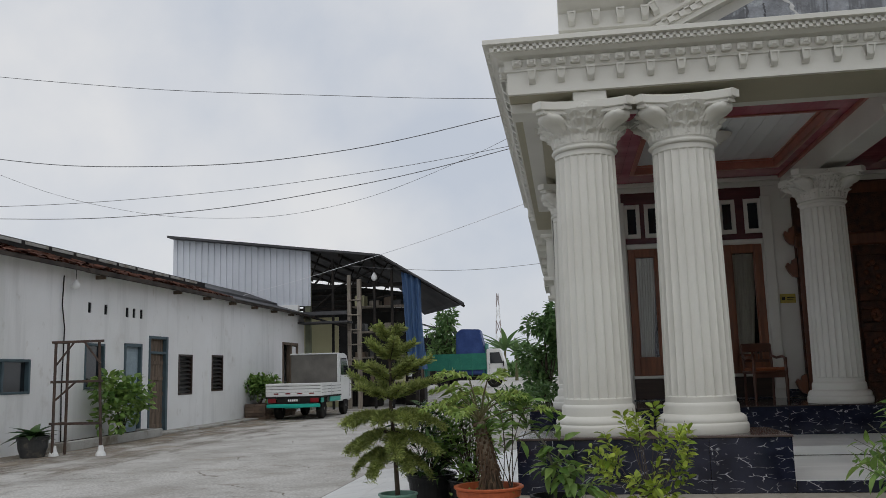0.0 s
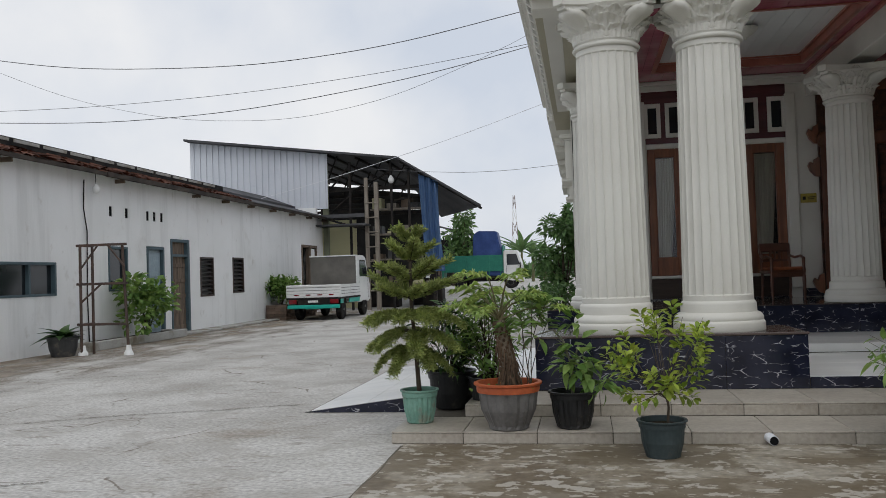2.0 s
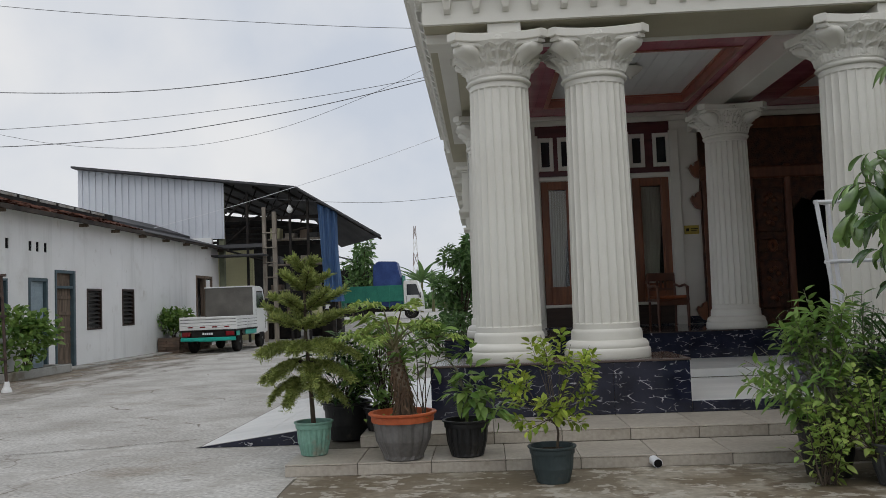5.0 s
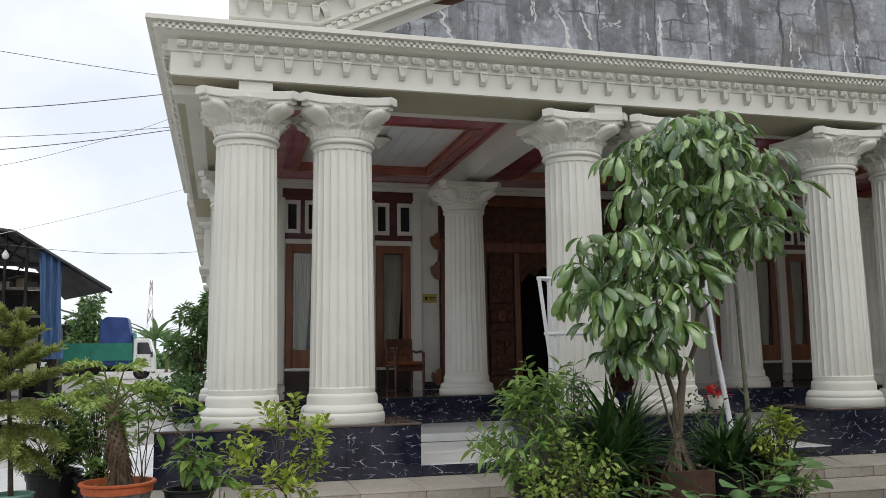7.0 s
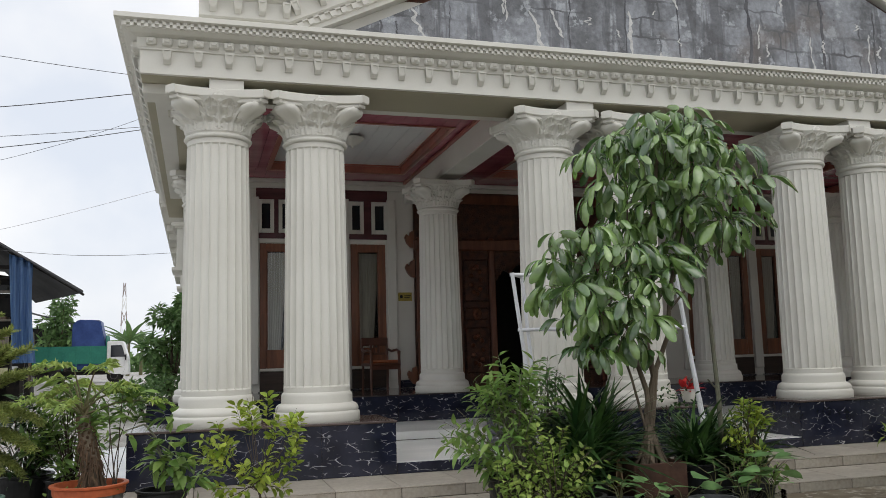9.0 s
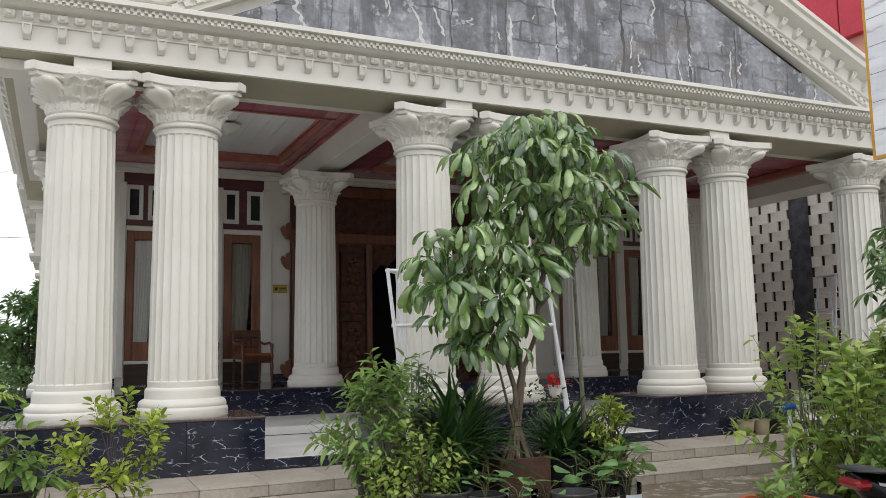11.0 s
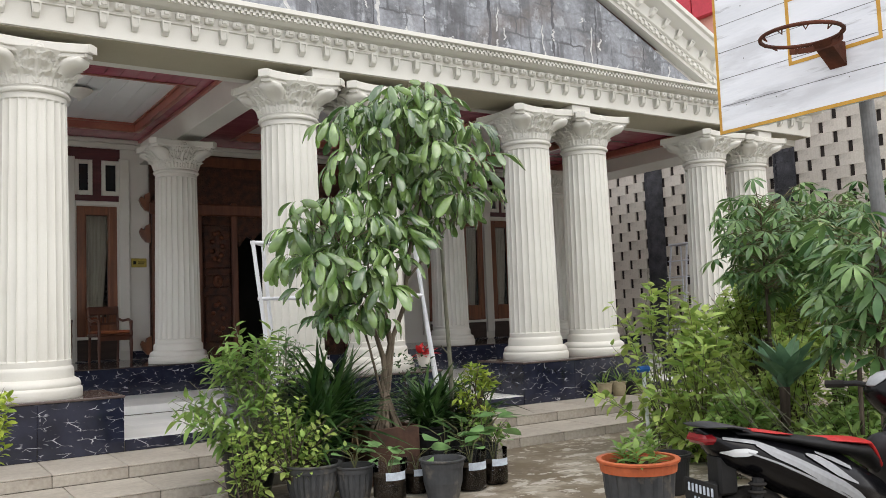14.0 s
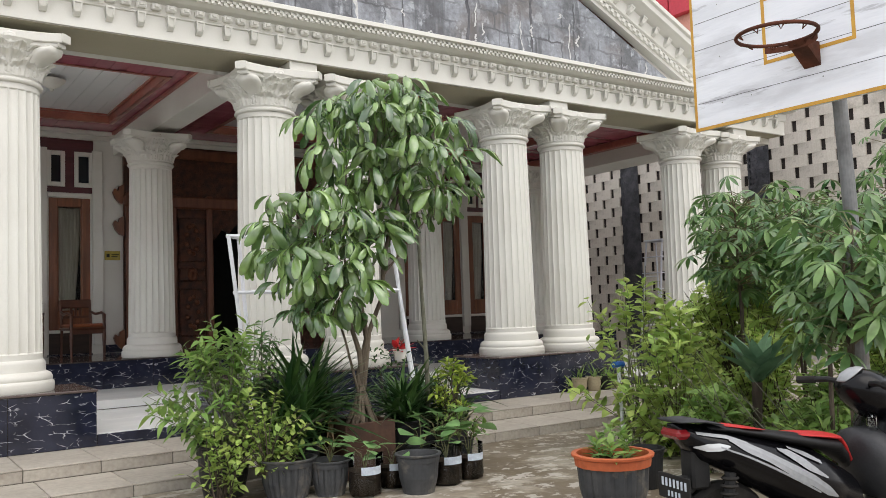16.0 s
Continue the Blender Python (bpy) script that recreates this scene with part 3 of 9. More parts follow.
SILVER = material("silver decal", (0.30, 0.31, 0.32, 1), (0.26, 0.27, 0.28, 1), rough=0.4, big=6, fine=40, bump=0.0)
REDV = material("red vinyl", (0.45, 0.025, 0.025, 1), rough=0.5)
LENSW = material("clear lens", (0.55, 0.57, 0.58, 1), rough=0.12, bump=0.0, grain=0.0)
BLUEW = material("dark blue tarpaulin", (0.022, 0.05, 0.18, 1), (0.04, 0.08, 0.24, 1), rough=0.5, big=2, fine=10, bump=0.4)


def veined(name):
    """Black marble with short white veins."""
    m = material(name, (0.010, 0.012, 0.024, 1), (0.022, 0.025, 0.046, 1), rough=0.10, big=4, fine=20, bump=0.0, grain=0.15)
    nt = m.node_tree
    nd, ln = nt.nodes, nt.links
    bs = nd["Principled BSDF"]
    old = bs.inputs["Base Color"].links[0].from_socket
    tc = nd.new("ShaderNodeTexCoord")
    mp = nd.new("ShaderNodeMapping")
    mp.inputs["Scale"].default_value = (0.8, 0.8, 1.7)
    mp.inputs["Rotation"].default_value = (0, 0.5, 0)
    ln.new(tc.outputs["Object"], mp.inputs["Vector"])
    warp = nd.new("ShaderNodeTexNoise")
    warp.inputs["Scale"].default_value, warp.inputs["Detail"].default_value = 5, 3
    ln.new(mp.outputs["Vector"], warp.inputs["Vector"])
    add = nd.new("ShaderNodeMix")
    add.data_type = "VECTOR"
    add.inputs["Factor"].default_value = 0.12
    ln.new(mp.outputs["Vector"], add.inputs["A"])
    ln.new(warp.outputs["Color"], add.inputs["B"])
    vo = nd.new("ShaderNodeTexVoronoi")
    vo.feature = "DISTANCE_TO_EDGE"
    vo.inputs["Scale"].default_value = 10.0
    ln.new(add.outputs["Result"], vo.inputs["Vector"])
    line = nd.new("ShaderNodeMapRange")
    line.inputs["From Min"].default_value, line.inputs["From Max"].default_value = 0.040, 0.012
    ln.new(vo.outputs["Distance"], line.inputs["Value"])
    gate = nd.new("ShaderNodeTexNoise")
    gate.inputs["Scale"].default_value, gate.inputs["Detail"].default_value = 9, 2
    ln.new(mp.outputs["Vector"], gate.inputs["Vector"])
    cut = nd.new("ShaderNodeMapRange")
    cut.inputs["From Min"].default_value, cut.inputs["From Max"].default_value = 0.50, 0.64
    ln.new(gate.outputs["Fac"], cut.inputs["Value"])
    mul = nd.new("ShaderNodeMath")
    mul.operation = "MULTIPLY"
    ln.new(line.outputs["Result"], mul.inputs[0])
    ln.new(cut.outputs["Result"], mul.inputs[1])
    mix = nd.new("ShaderNodeMix")
    mix.data_type = "RGBA"
    mix.inputs["B"].default_value = (0.44, 0.45, 0.49, 1)
    ln.new(old, mix.inputs["A"])
    ln.new(mul.outputs["Value"], mix.inputs["Factor"])
    ln.new(mix.outputs["Result"], bs.inputs["Base Color"])
    return m


WIREG = material("weathered cable", (0.10, 0.10, 0.105, 1), (0.16, 0.16, 0.165, 1), rough=0.7, big=3, fine=30)
MARBK = veined("black veined marble")

LEAF = leaf_material("mid green leaf", (0.10, 0.20, 0.05, 1), (0.26, 0.38, 0.10, 1), glow=0.36)
LEAFD = leaf_material("deep green leaf", (0.02, 0.058, 0.018, 1), (0.065, 0.13, 0.035, 1), rough=0.30, glow=0.14)
LEAFY = leaf_material("yellow green leaf", (0.16, 0.27, 0.04, 1), (0.44, 0.52, 0.09, 1), glow=0.38)
LEAFU = leaf_material("umbrella leaf", (0.05, 0.12, 0.038, 1), (0.25, 0.40, 0.11, 1), rough=0.25, glow=0.2)
LEAFU.node_tree.nodes["Principled BSDF"].inputs["Specular IOR Level"].default_value = 1.0
LEAFU.node_tree.nodes["Principled BSDF"].inputs["Coat Weight"].default_value = 1.0
LEAFU.node_tree.nodes["Principled BSDF"].inputs["Coat Roughness"].default_value = 0.22
LEAFB = leaf_material("bright green leaf", (0.13, 0.25, 0.06, 1), (0.28, 0.40, 0.11, 1), rough=0.36, glow=0.38)
LEAFC = leaf_material("cassava leaf", (0.05, 0.13, 0.045, 1), (0.19, 0.31, 0.10, 1), rough=0.28, glow=0.24)
LEAFC.node_tree.nodes["Principled BSDF"].inputs["Specular IOR Level"].default_value = 0.55
LEAFP = leaf_material("pale green leaf", (0.14, 0.28, 0.10, 1), (0.22, 0.37, 0.14, 1))
LEAFL = leaf_material("light green leaf", (0.24, 0.38, 0.09, 1), (0.46, 0.56, 0.16, 1), rough=0.4, glow=0.42)
CITRUS = leaf_material("citrus leaf", (0.17, 0.27, 0.035, 1), (0.45, 0.53, 0.08, 1), rough=0.34, glow=0.36)
NEEDLE = leaf_material("pine needle", (0.15, 0.205, 0.055, 1), (0.40, 0.44, 0.14, 1), rough=0.6, glow=0.15)
AGAVE = leaf_material("blue green agave", (0.085, 0.17, 0.10, 1), (0.14, 0.25, 0.14, 1), rough=0.35, glow=0.12)
FARLEAF = leaf_material("far foliage", (0.07, 0.145, 0.05, 1), (0.15, 0.25, 0.085, 1))
DRYLEAF = leaf_material("dry leaf", (0.22, 0.15, 0.08, 1), (0.14, 0.10, 0.06, 1), rough=0.8)
REDFL = leaf_material("red petals", (0.5, 0.02, 0.03, 1), (0.6, 0.05, 0.05, 1))


def glass(name):
    """Clear window glass."""
    m = bpy.data.materials.new(name)
    m.use_nodes = True
    nd, ln = m.node_tree.nodes, m.node_tree.links
    g, t, x = nd.new("ShaderNodeBsdfGlossy"), nd.new("ShaderNodeBsdfTransparent"), nd.new("ShaderNodeMixShader")
    g.inputs["Roughness"].default_value = 0.03
    t.inputs["Color"].default_value = (0.86, 0.88, 0.88, 1)
    fr = nd.new("ShaderNodeFresnel")
    fr.inputs["IOR"].default_value = 1.5
    ln.new(fr.outputs["Fac"], x.inputs["Fac"])
    ln.new(t.outputs["BSDF"], x.inputs[1])
    ln.new(g.outputs["BSDF"], x.inputs[2])
    ln.new(x.outputs["Shader"], nd["Material Output"].inputs["Surface"])
    return m


PANE = glass("window pane")
CLEARP = glass("clear plastic")

TUBEL = material("tube lamp glass", (0.8, 0.8, 0.8, 1), rough=0.4)
TUBEL.node_tree.nodes["Principled BSDF"].inputs["Emission Color"].default_value = (0.95, 0.98, 1.0, 1)
TUBEL.node_tree.nodes["Principled BSDF"].inputs["Emission Strength"].default_value = 1.6

# ---------------------------------------------------------------- ground
bm = bmesh.new()
bmesh.ops.create_grid(bm, x_segments=2, y_segments=2, size=900)
bmesh.ops.translate(bm, vec=(0, 500, 0), verts=bm.verts[:])
ground = tagged(part("ground", bm, CONC), "worn grey concrete yard with stains and joints", "ground", kind="structure")

bm = boxes((-1.61, -4, -0.1, 14.6, 6.83, 0.006))
apron = tagged(part("pavement", bm, APRON), "damp brown-stained concrete apron before the steps", "pavement", kind="structure")
JOINTS = [((-13.0, 4.6), (-6.0, 7.75)), ((-6.0, 7.75), (-4.78, 8.33)), ((-4.78, 8.33), (-3.1, 9.0)), ((-1.63, -3), (-1.63, 6.75)), ((-4.6, 5.2), (-3.9, 5.5)), ((-9.5, 11.2), (-6.5, 11.9)), ((-7.0, 14.6), (-3.2, 15.2))]
bm = bmesh.new()
rnd = random.Random(12)
for (xa, ya), (xb, yb) in JOINTS:
    n = 40
    way = Vector((yb - ya, xa - xb, 0)).normalized()
    drift, left_, right_ = 0.0, [], []
    for i in range(n + 1):
        drift = 0.85 * drift + rnd.gauss(0, 0.012)
        p = Vector((xa + (xb - xa) * i / n, ya + (yb - ya) * i / n, 0.0065)) + way * drift
        wide = rnd.uniform(0.003, 0.013)
        left_.append(bm.verts.new(p - way * wide))
        right_.append(bm.verts.new(p + way * wide))
    for i in range(n):
        bm.faces.new((left_[i], left_[i + 1], right_[i + 1], right_[i]))
bmesh.ops.recalc_face_normals(bm, faces=bm.faces[:])
tagged(part("trim_joint", bm, GROUT), "dark cracked joints in the concrete yard", "joint", kind="structure")
# a film of dried mud washed out from the foot of the outbuilding, thinning into the yard
def washed(m, x0, x1):
    """Breaks a film up into ragged patches that thin out along x."""
    nd, ln = m.node_tree.nodes, m.node_tree.links
    tc, sep, no = nd.new("ShaderNodeTexCoord"), nd.new("ShaderNodeSeparateXYZ"), nd.new("ShaderNodeTexNoise")
    mp = nd.new("ShaderNodeMapping")
    mp.inputs["Scale"].default_value = (1.3, 0.5, 1)
    no.inputs["Scale"].default_value, no.inputs["Detail"].default_value, no.inputs["Roughness"].default_value = 1.1, 8, 0.62
    ln.new(tc.outputs["Object"], sep.inputs["Vector"])
    ln.new(tc.outputs["Object"], mp.inputs["Vector"])
    ln.new(mp.outputs["Vector"], no.inputs["Vector"])
    far, add, cut = nd.new("ShaderNodeMapRange"), nd.new("ShaderNodeMath"), nd.new("ShaderNodeMapRange")
    far.inputs["From Min"].default_value, far.inputs["From Max"].default_value = x0, x1
    far.inputs["To Min"].default_value, far.inputs["To Max"].default_value = 0.50, 0.12
    ln.new(sep.outputs["X"], far.inputs["Value"])
    ln.new(far.outputs["Result"], add.inputs[0])
    ln.new(no.outputs["Fac"], add.inputs[1])
    cut.inputs["From Min"].default_value, cut.inputs["From Max"].default_value, cut.inputs["To Max"].default_value = 0.74, 0.98, 0.8
    ln.new(add.outputs["Value"], cut.inputs["Value"])
    ln.new(cut.outputs["Result"], nd["Principled BSDF"].inputs["Alpha"])


washed(MUDF, -10.9, -6.4)
bm = bmesh.new()
bmesh.ops.create_grid(bm, x_segments=2, y_segments=2, size=1)
bmesh.ops.scale(bm, vec=(2.4, 13.0, 1), verts=bm.verts[:])
bmesh.ops.translate(bm, vec=(-8.6, 21.0, 0.004), verts=bm.verts[:])
tagged(part("trim_mud", bm, MUDF), "thin film of dried brown mud on the yard", "stain", kind="structure")


# ---------------------------------------------------------------- the steps before the porch
S1, S2, SP = (-1.72, 6.85, 0.10), (-1.2, 7.55, 0.21), 8.38
XR = 13.6
steps = thing("steps", 0, 6.85, 0, "two broad low steps of beige tiles with dark joints", "steps", kind="structure")
bm = boxes((S1[0] + 0.012, 0.012, 0, XR, 3, 0.088), (S2[0] + 0.012, 0.712, 0.08, XR, 2.6, 0.198))
part("step_core", bm, GROUT, steps)


def slab_mesh(name, sx, sy, sz, bevel=0.004):
    bm = bmesh.new()
    box(bm, 0, 0, 0, sx, sy, sz, bevel=bevel)
    me = bpy.data.meshes.new(name)
    bm.to_mesh(me)
    bm.free()
    return me


tread1, tread2 = slab_mesh("tread", 0.594, 0.70, 0.014), slab_mesh("tread", 0.594, 0.83, 0.014)
riser1, riser2 = slab_mesh("riser", 0.594, 0.012, 0.082), slab_mesh("riser", 0.594, 0.012, 0.092)
TILES = []
for (x0, y0, z0), tread, riser, h in ((S1, tread1, riser1, 0.086), (S2, tread2, riser2, 0.096)):
    k = 0
    while x0 + 0.6 * k < XR:
        x = x0 + 0.6 * k
        TILES.append((tread, x, y0 - 6.85, z0 - 0.014))
        TILES.append((riser, x, y0 - 6.85 + 0.002, z0 - 0.014 - h + 0.002))
        k += 1

# ---------------------------------------------------------------- podiums with black marble slabs
POD = [(-0.6, 1.95), (3.25, 5.55), (6.79, 9.05), (10.4, 13.0)]
for n, (xa, xb) in enumerate(POD):
    pod = thing("podium", xa, SP, 0.21, "low podium clad in black marble with white veins", "podium", "column podiums", "structure")
    w = xb - xa
    part("podium_core", boxes((0.01, 0.012, 0, w - 0.01, 0.98, 0.515)), GROUT, pod)
    cuts = [0, w * 0.38, w * 0.71, w] if n else [0, 0.55, 1.15, 1.8, w]
    for a, b in zip(cuts, cuts[1:]):
        part("slab", boxes((a + 0.0015, 0, 0.002, b - 0.0015, 0.012, 0.505), bevel=0.002), MARBK, pod)
    for xs in ((0, 0.01), (w - 0.01, w)):
        part("slab", boxes((xs[0], 0.014, 0.002, xs[1], 0.5, 0.505), bevel=0.002), MARBK, pod)
        part("slab", boxes((xs[0], 0.504, 0.002, xs[1], 0.98, 0.505), bevel=0.002), MARBK, pod)
    part("podium_top", boxes((-0.008, -0.012, 0.507, w + 0.008, 0.99, 0.53), bevel=0.005), FLOORT, pod, "polished brown stone top slab")

# landing between the podiums, one low step up, then the porch floor
land = thing("landing", 0, SP, 0, "white marble landing edged with a black marble strip", "landing", kind="structure")
part("landing_core", boxes((-0.5, 0.02, 0.2, 13.0, 2.3, 0.31), (-0.5, 2.24, 0.2, 13.0, 4.0, 0.415)), GROUT, land)
for xa, xb in ((1.955, 3.245), (5.555, 6.785), (9.055, 10.395)):
    part("edge_strip", boxes((xa, 0.004, 0.212, xb, 0.02, 0.318), bevel=0.003), MARBK, land, "black marble edge strip")
for r, (ya, yb, z) in enumerate(((0.022, 1.1, 0.322), (1.106, 2.2, 0.322), (2.206, 3.0, 0.43), (3.006, 3.88, 0.43))):
    k = 0
    while -0.5 + 1.2 * k < 12.9:
        x = -0.5 + 1.2 * k + (0.35 if r % 2 else 0)
        part("marble_slab", boxes((x, ya, z - 0.02, min(x + 1.195, 13.0), yb, z), bevel=0.003), MARBW, land)
        k += 1
part("landing_riser", boxes((-0.5, 2.19, 0.330, 13.0, 2.204, 0.428), bevel=0.002), MARBW, land)

PF = 0.82
porch = thing("porch_floor", 0, 12.25, 0, "raised porch floor of polished dark stone", "floor", kind="structure")
part("floor_slab", boxes((-0.62, 0.01, 0.2, 13.0, 2.75, PF)), FLOOR, porch)
k = 0
while k < 20:
    xa = -0.62 + 0.7 * k
    if xa < 12.9:
        part("slab", boxes((xa + 0.0015, -0.004, 0.43, min(xa + 0.6985, 13.0), 0.01, PF - 0.012), bevel=0.002), MARBK, porch)
    k += 1
part("nosing", boxes((-0.63, -0.02, PF - 0.012, 13.0, 0.04, PF + 0.004), bevel=0.004), FLOOR, porch)
part("side_slab", boxes((-0.636, 0.01, 0.02, -0.622, 2.75, PF - 0.014), bevel=0.002), MARBK, porch)


# ---------------------------------------------------------------- columns
def fluted(r0, r1, h, n=24):
    bm = bmesh.new()
    rings = []
    for s in (0.0, 0.02, 0.025, 0.5, 0.975, 0.98, 1.0):
        rad = r0 + (r1 - r0) * s
        ring = []
        flat = s < 0.022 or s > 0.978
        for k in range(n):
            for f, d in ((0.0, 0.0), (0.10, 0.012), (0.28, 0.020), (0.5, 0.023), (0.72, 0.020), (0.90, 0.012)):
                a = 2 * math.pi * (k + f) / n
                q = rad - (0.0 if flat else d * 0.8)
                ring.append(bm.verts.new((q * math.cos(a), q * math.sin(a), h * s)))
        rings.append(ring)
    m = len(rings[0])
    for a, b in zip(rings, rings[1:]):
        for i in range(m):
            bm.faces.new((a[i], a[(i + 1) % m], b[(i + 1) % m], b[i]))
    return bm


def leafy_bell(nt=288, nz=76):
    """The bell of a capital with three tiers of overhanging, lobed leaves cast in its surface."""
    th = np.linspace(0, 2 * math.pi, nt, endpoint=False)[None, :]
    z = np.linspace(0, 0.375, nz)[:, None]
    bell = np.interp(z, [0, 0.10, 0.20, 0.29, 0.375], [0.312, 0.322, 0.352, 0.400, 0.462])
    rise = np.full((nz, nt), -0.010)
    for count, shift, z0, top, proud, lip in ((8, 0.5, 0.0, 0.150, 0.022, 0.052), (8, 0.0, 0.02, 0.255, 0.016, 0.056), (16, 0.5, 0.18, 0.345, 0.010, 0.034)):
        u = ((th * count / (2 * math.pi) + shift + 0.5) % 1.0) * 2 - 1
        end = top * (1 - 0.16 * u ** 2)
        s = np.clip((z - z0) / (end - z0), 0, 1.001)
        wide = 0.86 + 0.10 * np.cos(2 * math.pi * 2.5 * s)
        inside = (z >= z0) & (s < 1.0) & (np.abs(u) < wide)
        rib = 0.014 * np.exp(-(u / 0.09) ** 2) + 0.010 * np.cos(5 * math.pi * u)
        hollow = 0.034 * np.exp(-((np.abs(u) - 0.40) / 0.24) ** 2 - ((s - 0.70) / 0.11) ** 2)
        leaf = proud * (1 - 0.5 * u ** 2) + rib * (0.4 + 0.6 * s) - hollow + lip * s ** 4 * (1 - 0.55 * u ** 2)
        rise = np.maximum(rise, np.where(inside, leaf, 0.0))
    r = bell + rise
    v = np.stack([r * np.cos(th), r * np.sin(th), z + 0 * th], -1).reshape(-1, 3)
    f = [(i * nt + j, i * nt + (j + 1) % nt, (i + 1) * nt + (j + 1) % nt, (i + 1) * nt + j) for i in range(nz - 1) for j in range(nt)]
    me = bpy.data.meshes.new("capital")
    me.from_pydata(v.tolist(), [], f)
    return me


def mesh_of(name, bm, mat, smooth=True):
    me = bpy.data.meshes.new(name)
    bm.normal_update()
    bm.to_mesh(me)
    bm.free()
    me.materials.append(mat)
    if smooth:
        me.polygons.foreach_set("use_smooth", [True] * len(me.polygons))
    return me


def build_column(label):
    """A column that stands on its podium: base 0.30 m, fluted shaft, leafy capital, 3.46 m in all."""
    c = thing("column", 0, 0, 0, label, "column", "porch columns")
    bm = bmesh.new()
    lathe(bm, [(0.436, 0), (0.443, 0.012), (0.443, 0.078), (0.438, 0.094), (0.428, 0.102), (0.424, 0.108), (0.428, 0.120), (0.426, 0.140), (0.416, 0.160), (0.398, 0.176), (0.378, 0.184),
               (0.368, 0.188), (0.366, 0.262), (0.362, 0.280), (0.352, 0.292), (0.343, 0.300)], 64)
    ob = part("base", bm, WHITE, c, smooth=True)
    ob.data.set_sharp_from_angle(angle=radians(38))
    ob = part("shaft", fluted(0.343, 0.312, 2.585), WHITE, c, smooth=False)
    ob.location.z = 0.30
    bm = bmesh.new()
    lathe(bm, [(0.30, 0), (0.335, 0.005), (0.347, 0.025), (0.335, 0.045), (0.315, 0.05), (0.315, 0.06), (0.328, 0.068), (0.328, 0.085), (0.31, 0.09)], 40)
    ob = part("neck_ring", bm, WHITE, c, smooth=True)
    ob.location.z = 2.885
    cap = put("capital", leafy_bell(), WHITE, c, "leafy corinthian capital in cream plaster", smooth=True)
    cap.location.z, cap.scale.z = 2.955, 0.86
    # curled leaves that carry the four corners
    bm = bmesh.new()
    way = [(0.28, 0.10, 0.060, 0.060), (0.32, 0.17, 0.085, 0.075), (0.37, 0.225, 0.110, 0.085), (0.43, 0.262, 0.128, 0.085), (0.49, 0.280, 0.132, 0.078), (0.535, 0.296, 0.120, 0.062), (0.555, 0.318, 0.095, 0.040), (0.545, 0.335, 0.070, 0.018)]
    rings = []
    for i, (r, z, wide, deep) in enumerate(way):
        a, b = way[max(i - 1, 0)], way[min(i + 1, len(way) - 1)]
        run = Vector((b[0] - a[0], b[1] - a[1])).normalized()
        ring = []
        for k in range(20):
            q = 2 * math.pi * k / 20
            lobe = 1 + 0.13 * math.cos(5 * q) - 0.22 * math.exp(-((math.sin(q) + 1) / 0.25) ** 2)
            u, w = wide * math.cos(q), deep * math.sin(q) * lobe
            ring.append(bm.verts.new((u, r - run.y * w, z + run.x * w)))
        rings.append(ring)
    for a, b in zip(rings, rings[1:]):
        for k in range(20):
            bm.faces.new((a[k], a[(k + 1) % 20], b[(k + 1) % 20], b[k]))
    bm.faces.new(list(reversed(rings[0])))
    bm.faces.new(rings[-1])
    bmesh.ops.recalc_face_normals(bm, faces=bm.faces[:])
    bmesh.ops.rotate(bm, verts=bm.verts[:], matrix=Matrix.Rotation(math.pi, 3, "Z"))
    vol = mesh_of("corner_leaf", bm, WHITE)
    bm = bmesh.new()
    lathe(bm, [(0.085, -0.045), (0.08, -0.015), (0.05, 0.0), (0.045, -0.004), (0.03, 0.012), (0.002, 0.016)], 14, caps=False)
    for i, v in enumerate(bm.verts):
        if i % 2 and v.co.length > 0.06:
            v.co.x *= 0.8
            v.co.y *= 0.8
    ros = mesh_of("rosette", bm, WHITE)
    for k in range(4):
        a = math.pi / 2 * k
        put("corner_leaf", vol, WHITE, cap, at=Matrix.Rotation(a + math.pi / 4, 4, "Z"))
        put("rosette", ros, WHITE, cap, at=Matrix.Rotation(a, 4, "Z") @ Matrix.Translation((0, -0.435, 0.375)) @ Matrix.Rotation(math.pi / 2, 4, "X") @ Matrix.Diagonal((0.85, 0.95, 0.8, 1)))
    # abacus: four hollow sides and cut corners
    bm = bmesh.new()
    out = []
    for k in range(4):
        a = math.pi / 2 * k
        for u in (-1, -0.84, -0.6, -0.3, 0, 0.3, 0.6, 0.84, 1):
            x, y = 0.525 * u, -0.525 + 0.115 * (1 - u * u)
            if abs(u) == 1:
                x *= 0.80
            out.append((x * math.cos(a) - y * math.sin(a), x * math.sin(a) + y * math.cos(a)))
    prism(bm, [(x * 0.93, y * 0.93) for x, y in out], 0.318, 0.372, "z")
    prism(bm, out, 0.366, 0.472, "z")
    bmesh.ops.bevel(bm, geom=bm.edges[:], offset=0.010, segments=1, affect="EDGES")
    part("abacus", bm, WHITE, cap)
    return c


col = build_column("cream fluted column with leafy capital on the porch podium")
PZ = 0.74
front = [0.21, 1.22, 3.89, 4.95, 7.39, 8.46, 11.09, 12.15]
col.matrix_basis = pose(front[0], 8.85, PZ)
for x in front[1:]:
    copy_thing(col, pose(x, 8.85, PZ))
back = [(0.12, 12.75), (3.70, 12.72), (8.62, 12.72), (11.15, 12.72)]
for x, y in back:
    c = copy_thing(col, pose(x, y, PF + 0.004))
    tagged(c, "cream fluted column with leafy capital on the raised porch floor", group="inner porch columns")
    c.scale = (0.97, 0.97, 0.978)

